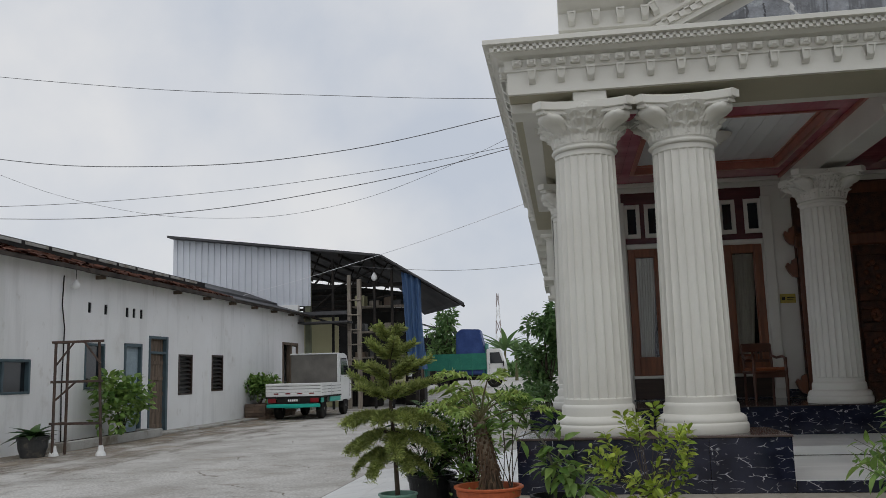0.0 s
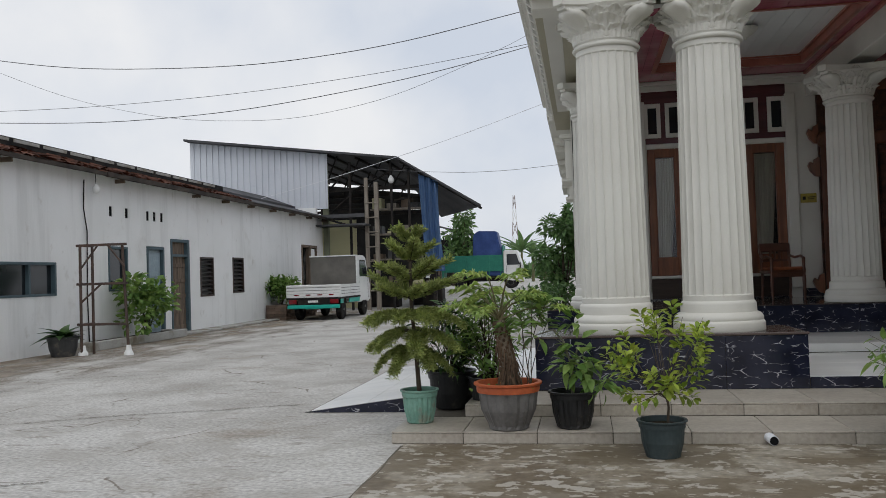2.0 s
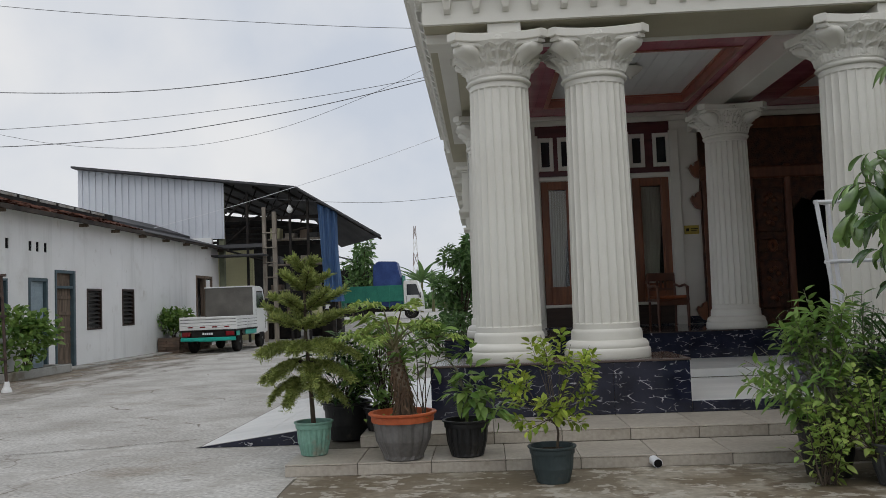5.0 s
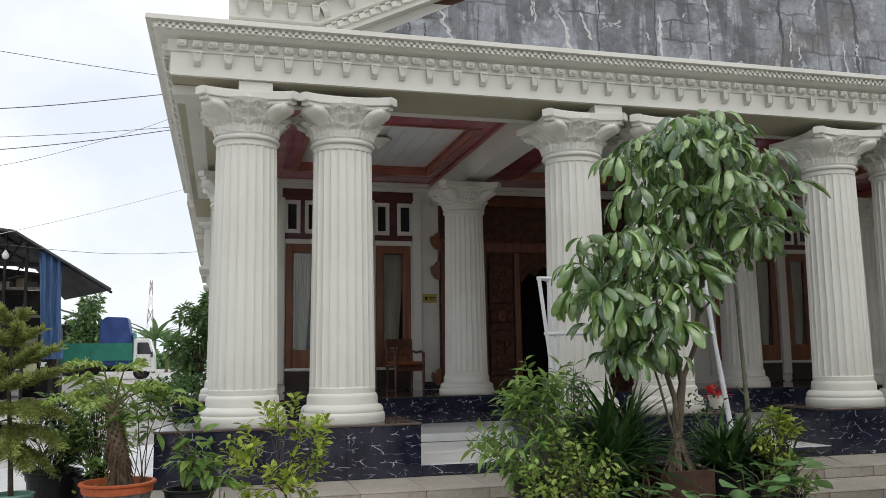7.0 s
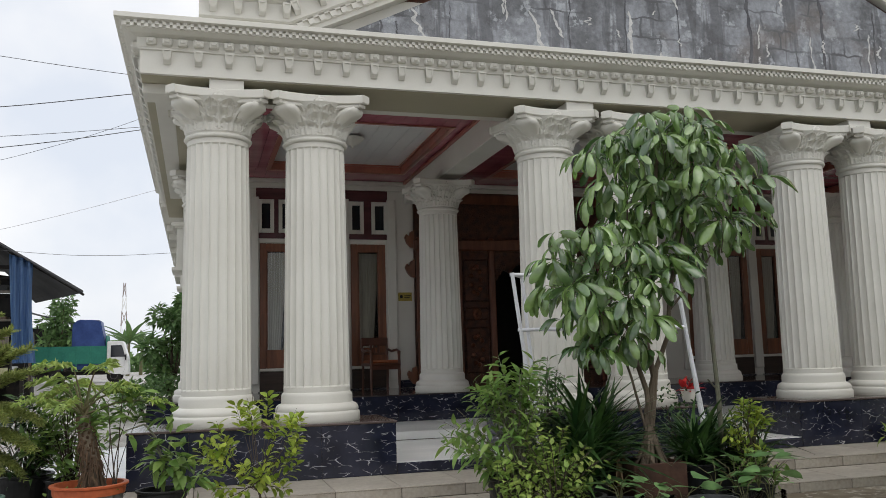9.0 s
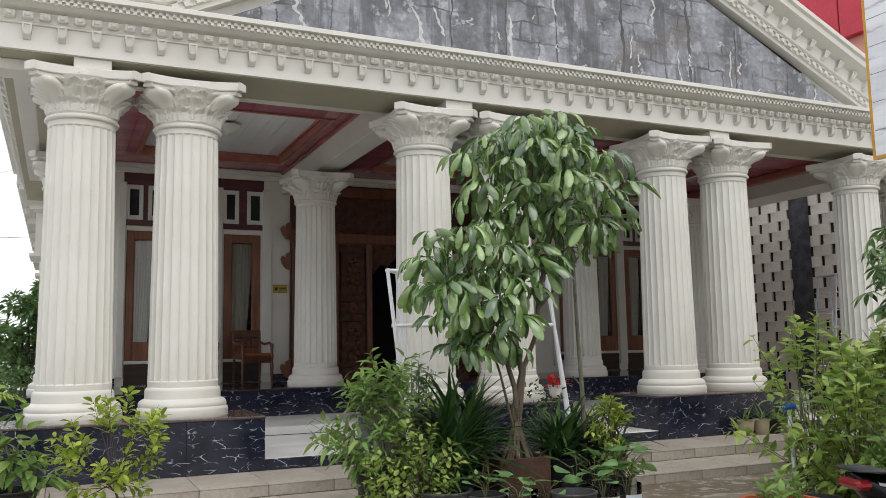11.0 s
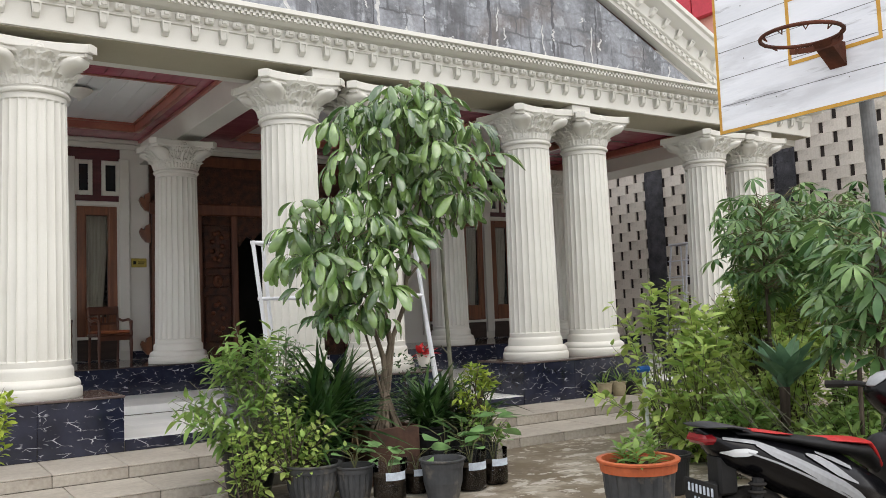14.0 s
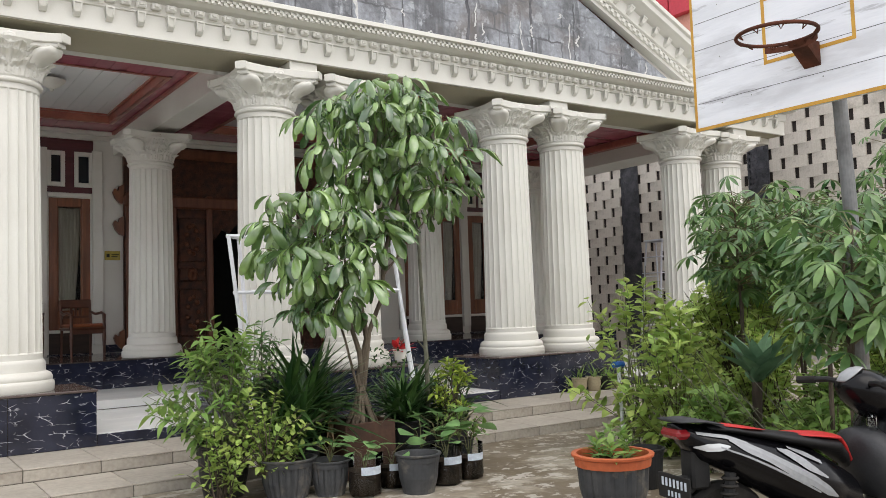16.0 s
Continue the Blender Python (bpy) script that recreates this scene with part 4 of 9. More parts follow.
# ---------------------------------------------------------------- entablature round the porch
XL, XRE, YF, YB = -0.552, 13.42, 8.43, 17.0
ent = thing("entablature", 0, YF, 4.21, "cream entablature with corbels, blocks and dentils", "entablature", kind="structure")
prof = [(-0.82, 0.0), (0.0, 0.0), (0.0, 0.235), (0.02, 0.24), (0.025, 0.262), (0.03, 0.262), (0.03, 0.355), (0.06, 0.365), (0.10, 0.375),
        (0.145, 0.40), (0.165, 0.405), (0.165, 0.462), (0.20, 0.468), (0.23, 0.475), (0.23, 0.52), (0.20, 0.535), (-0.82, 0.56)]
dl = Vector((-1, 0, 0))
df = Vector((0, -1, 0))
dr = Vector((1, 0, 0))
up = (0, 0, 1)
bm = bmesh.new()
sweep(bm, prof, [((XL, YB - YF, 0), dl, up), ((XL, 0, 0), dl + df, up), ((XRE, 0, 0), dr + df, up), ((XRE, YB - YF, 0), dr, up)])
part("cornice", bm, WHITE, ent)
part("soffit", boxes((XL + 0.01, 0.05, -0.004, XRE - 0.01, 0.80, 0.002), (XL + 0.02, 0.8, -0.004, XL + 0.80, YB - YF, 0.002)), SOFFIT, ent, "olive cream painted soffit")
bm = bmesh.new()
prism(bm, [(0, 0), (-0.018, 0), (-0.056, 0.030), (-0.060, 0.05), (-0.072, 0.10), (-0.080, 0.135), (0, 0.135)], -0.042, 0.042, "x")
for xa, xb in ((-0.042, -0.026), (0.026, 0.042)):
    prism(bm, [(-0.03, 0.012), (-0.060, 0.034), (-0.072, 0.05), (-0.086, 0.10), (-0.093, 0.135), (-0.03, 0.135)], xa, xb, "x")
prism(bm, [(-0.05, 0.118), (-0.090, 0.118), (-0.093, 0.135), (-0.05, 0.135)], -0.027, 0.027, "x")
prism(bm, [(-0.03, 0.012), (-0.060, 0.034), (-0.064, 0.046), (-0.05, 0.05)], -0.027, 0.027, "x")
for v in bm.verts:
    v.co.x *= 0.76 + 0.30 * v.co.z / 0.135
corbel = mesh_of("corbel", bm, WHITE, False)
for i in range(46):
    put("corbel", corbel, WHITE, ent, at=Matrix.Translation((-0.296 + 0.298 * i, 0, 0.097)))
for i in range(28):
    put("corbel", corbel, WHITE, ent, at=Matrix.Translation((XL, 0.28 + 0.298 * i, 0.097)) @ Matrix.Rotation(-math.pi / 2, 4, "Z"))
bm = bmesh.new()
box(bm, -0.05, -0.085, 0, 0.05, 0, 0.07, bevel=0.012)
box(bm, -0.026, -0.10, 0.018, 0.026, -0.07, 0.052, bevel=0.008)
block = mesh_of("block", bm, WHITE, False)
for i in range(92):
    put("block", block, WHITE, ent, at=Matrix.Translation((-0.445 + 0.149 * i, -0.0, 0.274)))
for i in range(40):
    put("block", block, WHITE, ent, at=Matrix.Translation((XL, 0.12 + 0.149 * i, 0.274)) @ Matrix.Rotation(-math.pi / 2, 4, "Z"))


def dentils(name, parent, length, mat, step=0.066, s=0.034, place=Matrix()):
    """Two staggered rows of small teeth along +x, as one mesh."""
    cube = boxes((0, -0.028, 0, s, 0.01, s * 0.9))
    v = np.array([q.co[:] for q in cube.verts])
    f = [[q.index for q in p.verts] for p in cube.faces]
    cube.free()
    ms = []
    for i in range(int(length / step)):
        ms.append(place @ Matrix.Translation((step * i, 0, 0)))
        ms.append(place @ Matrix.Translation((step * i + step / 2, 0, s * 0.85)))
    ob = scatter(name, (v, f), ms, mat, parent, smooth=False)
    return tagged(ob, kind="stuff")


dentils("dentil_row", ent, XRE - XL + 0.3, WHITE, place=Matrix.Translation((XL - 0.15, -0.165, 0.405)))
dentils("dentil_row", ent, 8.0, WHITE, place=Matrix.Translation((XL - 0.165, 8.0, 0.405)) @ Matrix.Rotation(-math.pi / 2, 4, "Z"))
# short beam stubs over the columns, and the inner beam moulding
for x in (0.28, 4.2, 8.1, 12.2):
    part("beam_stub", boxes((x - 0.17, 0.04, -0.115, x + 0.17, 0.8, -0.004), bevel=0.006), WHITE, ent)
part("inner_moulding", boxes((XL + 0.8, 0.80, 0.03, XRE - 0.8, 0.9, 0.18), (XL + 0.8, 0.90, 0.025, XRE - 0.8, 1.06, 0.30), bevel=0.01), WHITE, ent)
part("cross_beam", boxes((XL + 0.01, 0.30, -0.11, 0.11, 0.62, -0.005), (12.34 - 0.11, 0.30, -0.11, XRE - 0.01, 0.62, -0.005), bevel=0.006), WHITE, ent)

# ---------------------------------------------------------------- pediment
PX0, PX1, SL = 0.0, 12.34, 0.47
MID = (PX0 + PX1) / 2
ped = thing("pediment", 0, 8.7, 4.75, "cream pediment with dentils round a weathered grey gable", "pediment", kind="structure")
apex = (MID - 1.30) * SL + 0.06
bm = bmesh.new()
n = 40
prism(bm, [(1.25, 0.0), (2 * MID - 1.25, 0.0), (MID, apex + 0.05)], 0.0, 0.18, "y")
part("tympanum", bm, TYMPAN, ped, "dark weathered grey plaster with peeling streaks")
rnd = random.Random(19)


def ragged(x, z, w, tall, wild=0.5, steps=9):
    """An uneven upright strip, as an outline in x and z."""
    lft, rgt = [], []
    cx = x
    for i in range(steps + 1):
        cx += rnd.gauss(0, w * wild * 0.5)
        half = w * rnd.uniform(0.25, 1.0) * (0.25 if i in (0, steps) else 1)
        lft.append((cx - half, z + tall * i / steps))
        rgt.append((cx + half, z + tall * i / steps))
    return lft + rgt[::-1]


for i in range(30):
    x = rnd.uniform(1.9, 2 * MID - 1.9)
    room_z = (min(x, 2 * MID - x) - 1.25) * SL
    z = rnd.uniform(0.02, max(0.05, room_z - 0.4)) if i % 6 else 0.06
    tall = min(rnd.choice((0.06, 0.10, 0.18, 0.34, 0.55)), max(0.08, room_z - z - 0.05))
    bm = bmesh.new()
    prism(bm, ragged(x, z, rnd.uniform(0.012, 0.034), tall, 1.1, 15), -0.004, 0.0, "y")
    part("paint_flake", bm, PEEL, ped)
# low scabs of paint left along the sill
for i in range(13):
    x, long = 2.2 + 0.62 * i + rnd.uniform(-0.25, 0.25), rnd.uniform(0.05, 0.22)
    if (min(x, 2 * MID - x) - 1.25) * SL < 0.2:
        continue
    top_, low_ = [], []
    zc = rnd.uniform(0.05, 0.16)
    for k in range(13):
        f = k / 12
        zc += rnd.gauss(0, 0.012)
        half = (0.006 + rnd.uniform(0.0, 0.028)) * math.sin(math.pi * (0.05 + 0.9 * f))
        top_.append((x + long * (2 * f - 1), zc + half))
        low_.append((x + long * (2 * f - 1), max(0.03, zc - half)))
    bm = bmesh.new()
    prism(bm, top_ + low_[::-1], -0.005, 0.0, "y")
    part("paint_flake", bm, PEEL, ped)
for i in range(9):
    x = 2.0 + 0.98 * i + rnd.uniform(-0.3, 0.3)
    room_z = (min(x, 2 * MID - x) - 1.25) * SL
    bm = bmesh.new()
    prism(bm, ragged(x, 0.01, rnd.choice((0.008, 0.013, 0.03)), max(0.1, room_z - 0.08), 1.0, 26), -0.003, 0.0, "y")
    part("joint_line", bm, JOINTD, ped)
rp = [(-0.1, 0.0), (0.05, 0.0), (0.05, 0.05), (0.075, 0.055), (0.075, 0.125), (0.11, 0.135), (0.13, 0.15), (0.13, 0.33), (0.17, 0.345), (0.26, 0.40), (0.30, 0.42), (0.30, 0.50), (0.34, 0.52), (0.34, 0.58), (-0.1, 0.60)]
a = math.atan(SL)
bend = Vector((-math.tan(a / 2), 0, 1))
bend2 = Vector((math.tan(a / 2), 0, 1))
top = Vector((0, 0, 1 / math.cos(a)))
KX = 0.96
zi = 0.02
path = [((PX0, 0, zi), df, up), ((KX, 0, zi), df, bend), ((MID, 0, zi + (MID - KX) * SL), df, top), ((2 * MID - KX, 0, zi), df, bend2), ((PX1, 0, zi), df, up)]
bm = bmesh.new()
sweep(bm, rp, path)
part("raking_cornice", bm, WHITE, ped)
L = (MID - KX) / math.cos(a)
for side in (1, -1):
    base = Matrix.Translation((KX if side > 0 else 2 * MID - KX, 0, zi)) @ Matrix.Rotation(-a if side > 0 else math.pi + a, 4, "Y") @ (Matrix() if side > 0 else Matrix.Scale(-1, 4, (0, 0, 1)))
    ob = dentils("dentil_row", ped, L - 0.1, WHITE, step=0.13, s=0.066, place=base @ Matrix.Translation((0.1, -0.075, 0.058)))
    for i in range(int(L / 0.3)):
        put("corbel", corbel, WHITE, ped, at=base @ Matrix.Translation((0.15 + 0.3 * i, -0.13, 0.185)))
for i in range(4):
    put("corbel", corbel, WHITE, ped, at=Matrix.Translation((0.14 + 0.25 * i, -0.13, zi + 0.185)))
part("attic_block", boxes((PX0 + 0.08, 0.1, 0.0, PX1 - 0.08, 0.9, 0.62)), WHITE, ped)
# roof slopes behind the pediment
bm = bmesh.new()
prism(bm, [(-0.3, 0.02), (MID, apex + 0.62), (PX1 + 0.3, 0.02)], 0.2, 9.0, "y")
part("roof", bm, CLAY, ped, "red brown tiled roof")

# ---------------------------------------------------------------- ceiling of the porch
CZ = 4.60
YC0, YC1 = 9.2, 15.0
BAYS = [(-0.25, 3.71, (1.17, 3.47, 11.13, 14.17)), (4.07, 8.27, (5.13, 7.21, 11.13, 14.17)), (8.63, 12.7, (8.87, 11.2, 11.13, 14.17))]
for xa, xb, (ta, tb, tc0, tc1) in BAYS:
    ceil = tagged(new("ceiling"), "plum ceiling boards round a pale recessed tray", "ceiling", kind="structure")
    bm = bmesh.new()
    for x0, y0, x1, y1 in ((xa, YC0, xb, tc0), (xa, tc1, xb, YC1), (xa, tc0, ta, tc1), (tb, tc0, xb, tc1)):
        n = max(1, round((x1 - x0) / 0.2))
        s = (x1 - x0) / n
        for i in range(n):
            box(bm, x0 + s * i + 0.002, y0, CZ, x0 + s * (i + 1) - 0.002, y1, CZ + 0.02)
    box(bm, xa, YC0, CZ + 0.022, xb, tc0, CZ + 0.04)
    box(bm, xa, tc1, CZ + 0.022, xb, YC1, CZ + 0.04)
    box(bm, xa, tc0, CZ + 0.022, ta - 0.03, tc1, CZ + 0.04)
    box(bm, tb + 0.03, tc0, CZ + 0.022, xb, tc1, CZ + 0.04)
    part("border_boards", bm, PLUM, ceil)
    bm = bmesh.new()
    for o, w, z0, z1 in ((0.055, 0.055, CZ - 0.014, CZ - 0.002), (0.0, 0.022, CZ - 0.008, CZ + 0.148), (-0.03, 0.03, CZ + 0.10, CZ + 0.128)):
        for q in ((ta - o, tc0 - o, tb + o, tc0 - o + w), (ta - o, tc1 + o - w, tb + o, tc1 + o), (ta - o, tc0 - o + w, ta - o + w, tc1 + o - w), (tb + o - w, tc0 - o + w, tb + o, tc1 + o - w)):
            box(bm, q[0], q[1], z0, q[2], q[3], z1)
    part("tray_trim", bm, TRIM, ceil)
    bm = bmesh.new()
    n = 10
    for i in range(n):
        s = (tb - ta) / n
        box(bm, ta + s * i + 0.003, tc0, CZ + 0.13, ta + s * (i + 1) - 0.003, tc1, CZ + 0.15)
    box(bm, ta, tc0, CZ + 0.152, tb, tc1, CZ + 0.17)
    part("tray_boards", bm, TRAYW, ceil)
part_beams = thing("ceiling_beam", 0, 0, 0, "cream painted beams under the porch ceiling", "beam", kind="structure")
part("beam", boxes((3.71, 9.2, 4.205, 4.07, 15.0, 4.66), bevel=0.008), WHITE, part_beams)
part("beam", boxes((8.27, 9.2, 4.205, 8.63, 15.0, 4.66), bevel=0.008), WHITE, part_beams)
part("beam", boxes((-0.45, 9.2, 4.20, -0.25, 15.0, 4.66), bevel=0.008), WHITE, part_beams)
part("beam_edge", boxes((3.66, 9.3, 4.55, 3.71, 14.9, 4.597), (4.07, 9.3, 4.55, 4.11, 14.9, 4.597), (8.22, 9.3, 4.55, 8.27, 14.9, 4.597), bevel=0.004), TRIM, part_beams)
part("crown", boxes((12.42, 9.4, 4.46, 12.6, 14.8, 4.597), bevel=0.02), TRIM, part_beams)
part("wall_moulding", boxes((-0.2, 14.86, 4.53, 12.7, 14.998, 4.597), (-0.2, 14.93, 4.44, 12.7, 14.998, 4.53), bevel=0.01), WHITE, part_beams)

lamp = thing("ceiling_lamp", 2.25, 12.26, CZ + 0.13, "small white fluted ceiling lamp", "lamp")
bm = bmesh.new()
lathe(bm, [(0.02, -0.2), (0.03, -0.17), (0.10, -0.13), (0.15, -0.09), (0.175, -0.06), (0.18, -0.045), (0.12, -0.03), (0.05, 0)], 28)
part("shade", bm, WHITE, lamp, smooth=False)


# ---------------------------------------------------------------- back wall of the porch
def pierced(x0, x1, z0, z1, holes, t0, t1, axis="y"):
    """A wall of blocks round rectangular openings. axis y: the wall stands along x."""
    xs = sorted({x0, x1, *[h[0] for h in holes], *[h[1] for h in holes]})
    bm = bmesh.new()
    for xa, xb in zip(xs, xs[1:]):
        mid = (xa + xb) / 2
        cut = sorted((h[2], h[3]) for h in holes if h[0] <= mid <= h[1])
        z = z0
        for a, b in cut + [(z1, z1)]:
            if a > z + 1e-6:
                v = (xa, t0, z, xb, t1, a) if axis == "y" else (t0, xa, z, t1, xb, a)
                box(bm, *v)
            z = b
    bmesh.ops.remove_doubles(bm, verts=bm.verts[:], dist=1e-5)
    return bm


DOORS = [(1.065, 1.645), (1.87, 2.47), (2.685, 3.33), (9.62, 10.2), (10.5, 11.08), (11.31, 11.89)]
SMALL = []
for a, b in DOORS:
    SMALL += [(a - 0.01, a + 0.23), (b - 0.23, b + 0.03)]
holes = [(a, b, 1.24, 3.44) for a, b in DOORS] + [(a, b, 3.66, 4.2) for a, b in SMALL] + [(5.43, 6.9, PF, 3.1)]
wall_b = tagged(part("wall_back", pierced(-0.2, 12.7, PF, 4.62, holes, 15.0, 15.18), WHITE), "cream rear wall of the porch with tall windows", "wall", kind="structure")


def porch_window(xa, xb):
    w = thing("window", xa, 15.0, 1.24, "tall reddish teak window with a curtain behind glass", "window", "porch windows", "structure")
    W, Hh = xb - xa, 2.2
    f = 0.125 * W / 0.62
    part("window_frame", boxes((0, -0.012, 0, f, 0.08, Hh), (W - f, -0.012, 0, W, 0.08, Hh), (f, -0.011, Hh - 0.15, W - f, 0.08, Hh), (f, -0.011, 0, W - f, 0.08, 0.32), bevel=0.008), WOOD, w)
    part("bead", boxes((f, -0.004, 0.32, f + 0.02, 0.05, Hh - 0.15), (W - f - 0.02, -0.004, 0.32, W - f, 0.05, Hh - 0.15), bevel=0.004), WOOD, w)
    ob = part("pane", boxes((f, 0.03, 0.32, W - f, 0.036, Hh - 0.15)), PANE, w)
    ob.visible_shadow = False
    bm = bmesh.new()
    n = 24
    q = [[bm.verts.new((f + (W - 2 * f) * (i / n) * (1 - 0.45 * max(0, 0.75 - z / Hh)), 0.075 + 0.015 * math.sin(i * 1.9), z)) for i in range(n + 1)] for z in (0.3, 0.8, 1.4, Hh - 0.16)]
    for a, b in zip(q, q[1:]):
        for i in range(n):
            bm.faces.new((a[i], a[i + 1], b[i + 1], b[i]))
    part("curtain", bm, CURTAIN, w, "gathered beige curtain", smooth=True)
    part("sill", boxes((-0.01, -0.035, -0.05, W + 0.01, 0.02, 0.0), bevel=0.006), WHITE, w)
    part("lower_panel", boxes((0.0, -0.016, -0.40, W, -0.002, -0.055), bevel=0.004), DARKW, w, "dark wood panel under the window")
    part("head_strip", boxes((-0.02, -0.03, Hh + 0.01, W + 0.02, -0.002, Hh + 0.08), bevel=0.006), WHITE, w)
    return w


for a, b in DOORS:
    porch_window(a, b)
for a, b in SMALL:
    w = thing("window", a, 15.0, 3.66, "small white framed vent window", "window", "vent windows", "structure")
    W = b - a
    part("window_frame", boxes((-0.02, -0.03, -0.03, 0.045, 0.05, 0.57), (W - 0.045, -0.03, -0.03, W + 0.02, 0.05, 0.57), (0.045, -0.029, 0.50, W - 0.045, 0.05, 0.57), (0.045, -0.029, -0.03, W - 0.045, 0.05, 0.045), bevel=0.006), WHITE, w)
    part("pane", boxes((0.045, 0.02, 0.045, W - 0.045, 0.026, 0.50)), GLASSD, w, "dark glass")
# dark wood cladding above the windows, between the small windows
clad = thing("wall_cladding", 0, 15.0, 3.5, "dark wood cladding boards above the windows", "cladding", kind="structure")
for xa, xb in ((1.0, 3.38), (9.55, 11.95)):
    hol = [(a - 0.022, b + 0.022, 0.128, 0.735) for a, b in SMALL if xa < a < xb]
    part("cladding_board", pierced(xa, xb, 0.03, 0.94, hol, -0.014, -0.002), PLUMD, clad)
for xa, xb in ((0.93, 1.045), (1.69, 1.83), (2.52, 2.655), (3.362, 3.527), (9.43, 9.58), (10.24, 10.46), (11.1, 11.29), (11.93, 12.06)):
    part("pilaster", boxes((xa, -0.055, -2.53, xb, -0.0, 0.77), bevel=0.008), WHITE, clad, "cream pilaster between the windows")
base_b = thing("baseboard", 0, 15.0, PF, "black marble skirting along the porch wall", "baseboard", kind="structure")
for xa, xb in ((-0.2, 0.925), (3.53, 3.86), (12.1, 12.7)):
    part("skirting", boxes((xa, -0.02, 0.004, xb, -0.001, 0.14), bevel=0.003), MARBK, base_b)
for a, b in DOORS:
    part("skirting", boxes((a - 0.03, -0.018, 0.002, b + 0.03, -0.001, 0.018)), MARBK, base_b)

# carved entrance between the inner columns
ent2 = thing("carved_entrance", 6.165, 14.93, PF, "carved dark teak entrance screen with an open doorway", "door", kind="structure")
part("screen_panel", pierced(-2.3, 2.3, 0.0, 3.62, [(-0.75, 0.75, 0.0, 2.3)], 0.0, 0.065), CARVED, ent2)
for x in (-2.28, -1.52, -0.86, 0.74, 1.40, 2.16):
    part("carved_post", boxes((x, -0.07, 0.0, x + 0.12, -0.001, 2.75), bevel=0.02), CARVEDL, ent2)
part("carved_lintel", boxes((-2.32, -0.09, 2.5, 2.32, -0.001, 2.72), (-2.32, -0.06, 3.4, 2.32, -0.001, 3.6), bevel=0.03), CARVEDL, ent2)
for x0 in (-1.38, 0.87):
    for z0, h in ((0.22, 0.85), (1.2, 0.24), (1.55, 0.8)):
        part("carved_panel", boxes((x0 + 0.02, -0.03, z0, x0 + 0.5, -0.001, z0 + h), bevel=0.025), CARVED, ent2, "carved raised panel")
        bm = bmesh.new()
        for i in range(9):
            a = i / 9 * 2 * math.pi
            lathe(bm, [(0.03, 0), (0.05, 0.01), (0.03, 0.03), (0.002, 0.035)], 8, caps=False, x=0.10 * math.cos(a) * (0.5 if h < 0.3 else 1), y=h * 0.32 * math.sin(a))
        put("carving", mesh_of("carving", bm, CARVEDL), CARVEDL, ent2, at=Matrix.Translation((x0 + 0.26, -0.03, z0 + h / 2)) @ Matrix.Rotation(math.pi / 2, 4, "X"))
for side in (-1, 1):
    for z0 in (0.05, 2.0, 2.55):
        bm = bmesh.new()
        out = [(0, 0), (0.10, 0.02), (0.19, 0.10), (0.24, 0.20), (0.20, 0.26), (0.13, 0.22), (0.10, 0.30), (0, 0.34)]
        prism(bm, [(side * (2.3 + x * 0.75), z0 + z) for x, z in out], -0.03, 0.05, "y")
        part("scroll_bracket", bm, WOOD, ent2)
    bm = bmesh.new()
    arch = [(side * 0.75, 2.3), (side * 0.70, 1.95), (side * 0.55, 2.15), (side * 0.42, 2.08), (side * 0.28, 2.24), (0, 2.3)]
    prism(bm, arch, 0.0, 0.05, "y")
    part("carved_fringe", bm, CARVED, ent2)

sign = thing("wall_sign", 3.56, 14.985, 2.4, "small yellow sign plate on the wall", "sign")
part("plate", boxes((0, 0, 0, 0.255, 0.014, 0.155), bevel=0.004), YELLOW, sign)
part("emblem", boxes((0.03, -0.003, 0.05, 0.08, 0.0, 0.105)), INK, sign, "dark emblem mark")
part("line", boxes((0.11, -0.003, 0.085, 0.235, 0.0, 0.10)), INK, sign, "bar of small print")
part("line", boxes((0.11, -0.003, 0.055, 0.21, 0.0, 0.067)), INK, sign, "bar of small print")

# rooms behind the wall, closed; near-black walls and ceiling paint in their shade
room = thing("wall_room", 0, 15.18, PF, "inner walls of the house coloured dark as unlit rooms", "wall", kind="structure")
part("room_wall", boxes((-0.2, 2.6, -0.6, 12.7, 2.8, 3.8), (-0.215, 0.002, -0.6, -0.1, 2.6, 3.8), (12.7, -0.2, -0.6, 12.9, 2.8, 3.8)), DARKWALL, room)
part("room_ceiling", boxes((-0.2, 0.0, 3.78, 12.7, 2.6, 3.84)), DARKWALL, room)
part("room_floor", boxes((-0.2, 0.001, -0.1, 12.7, 2.6, 0.0)), FLOOR, room)

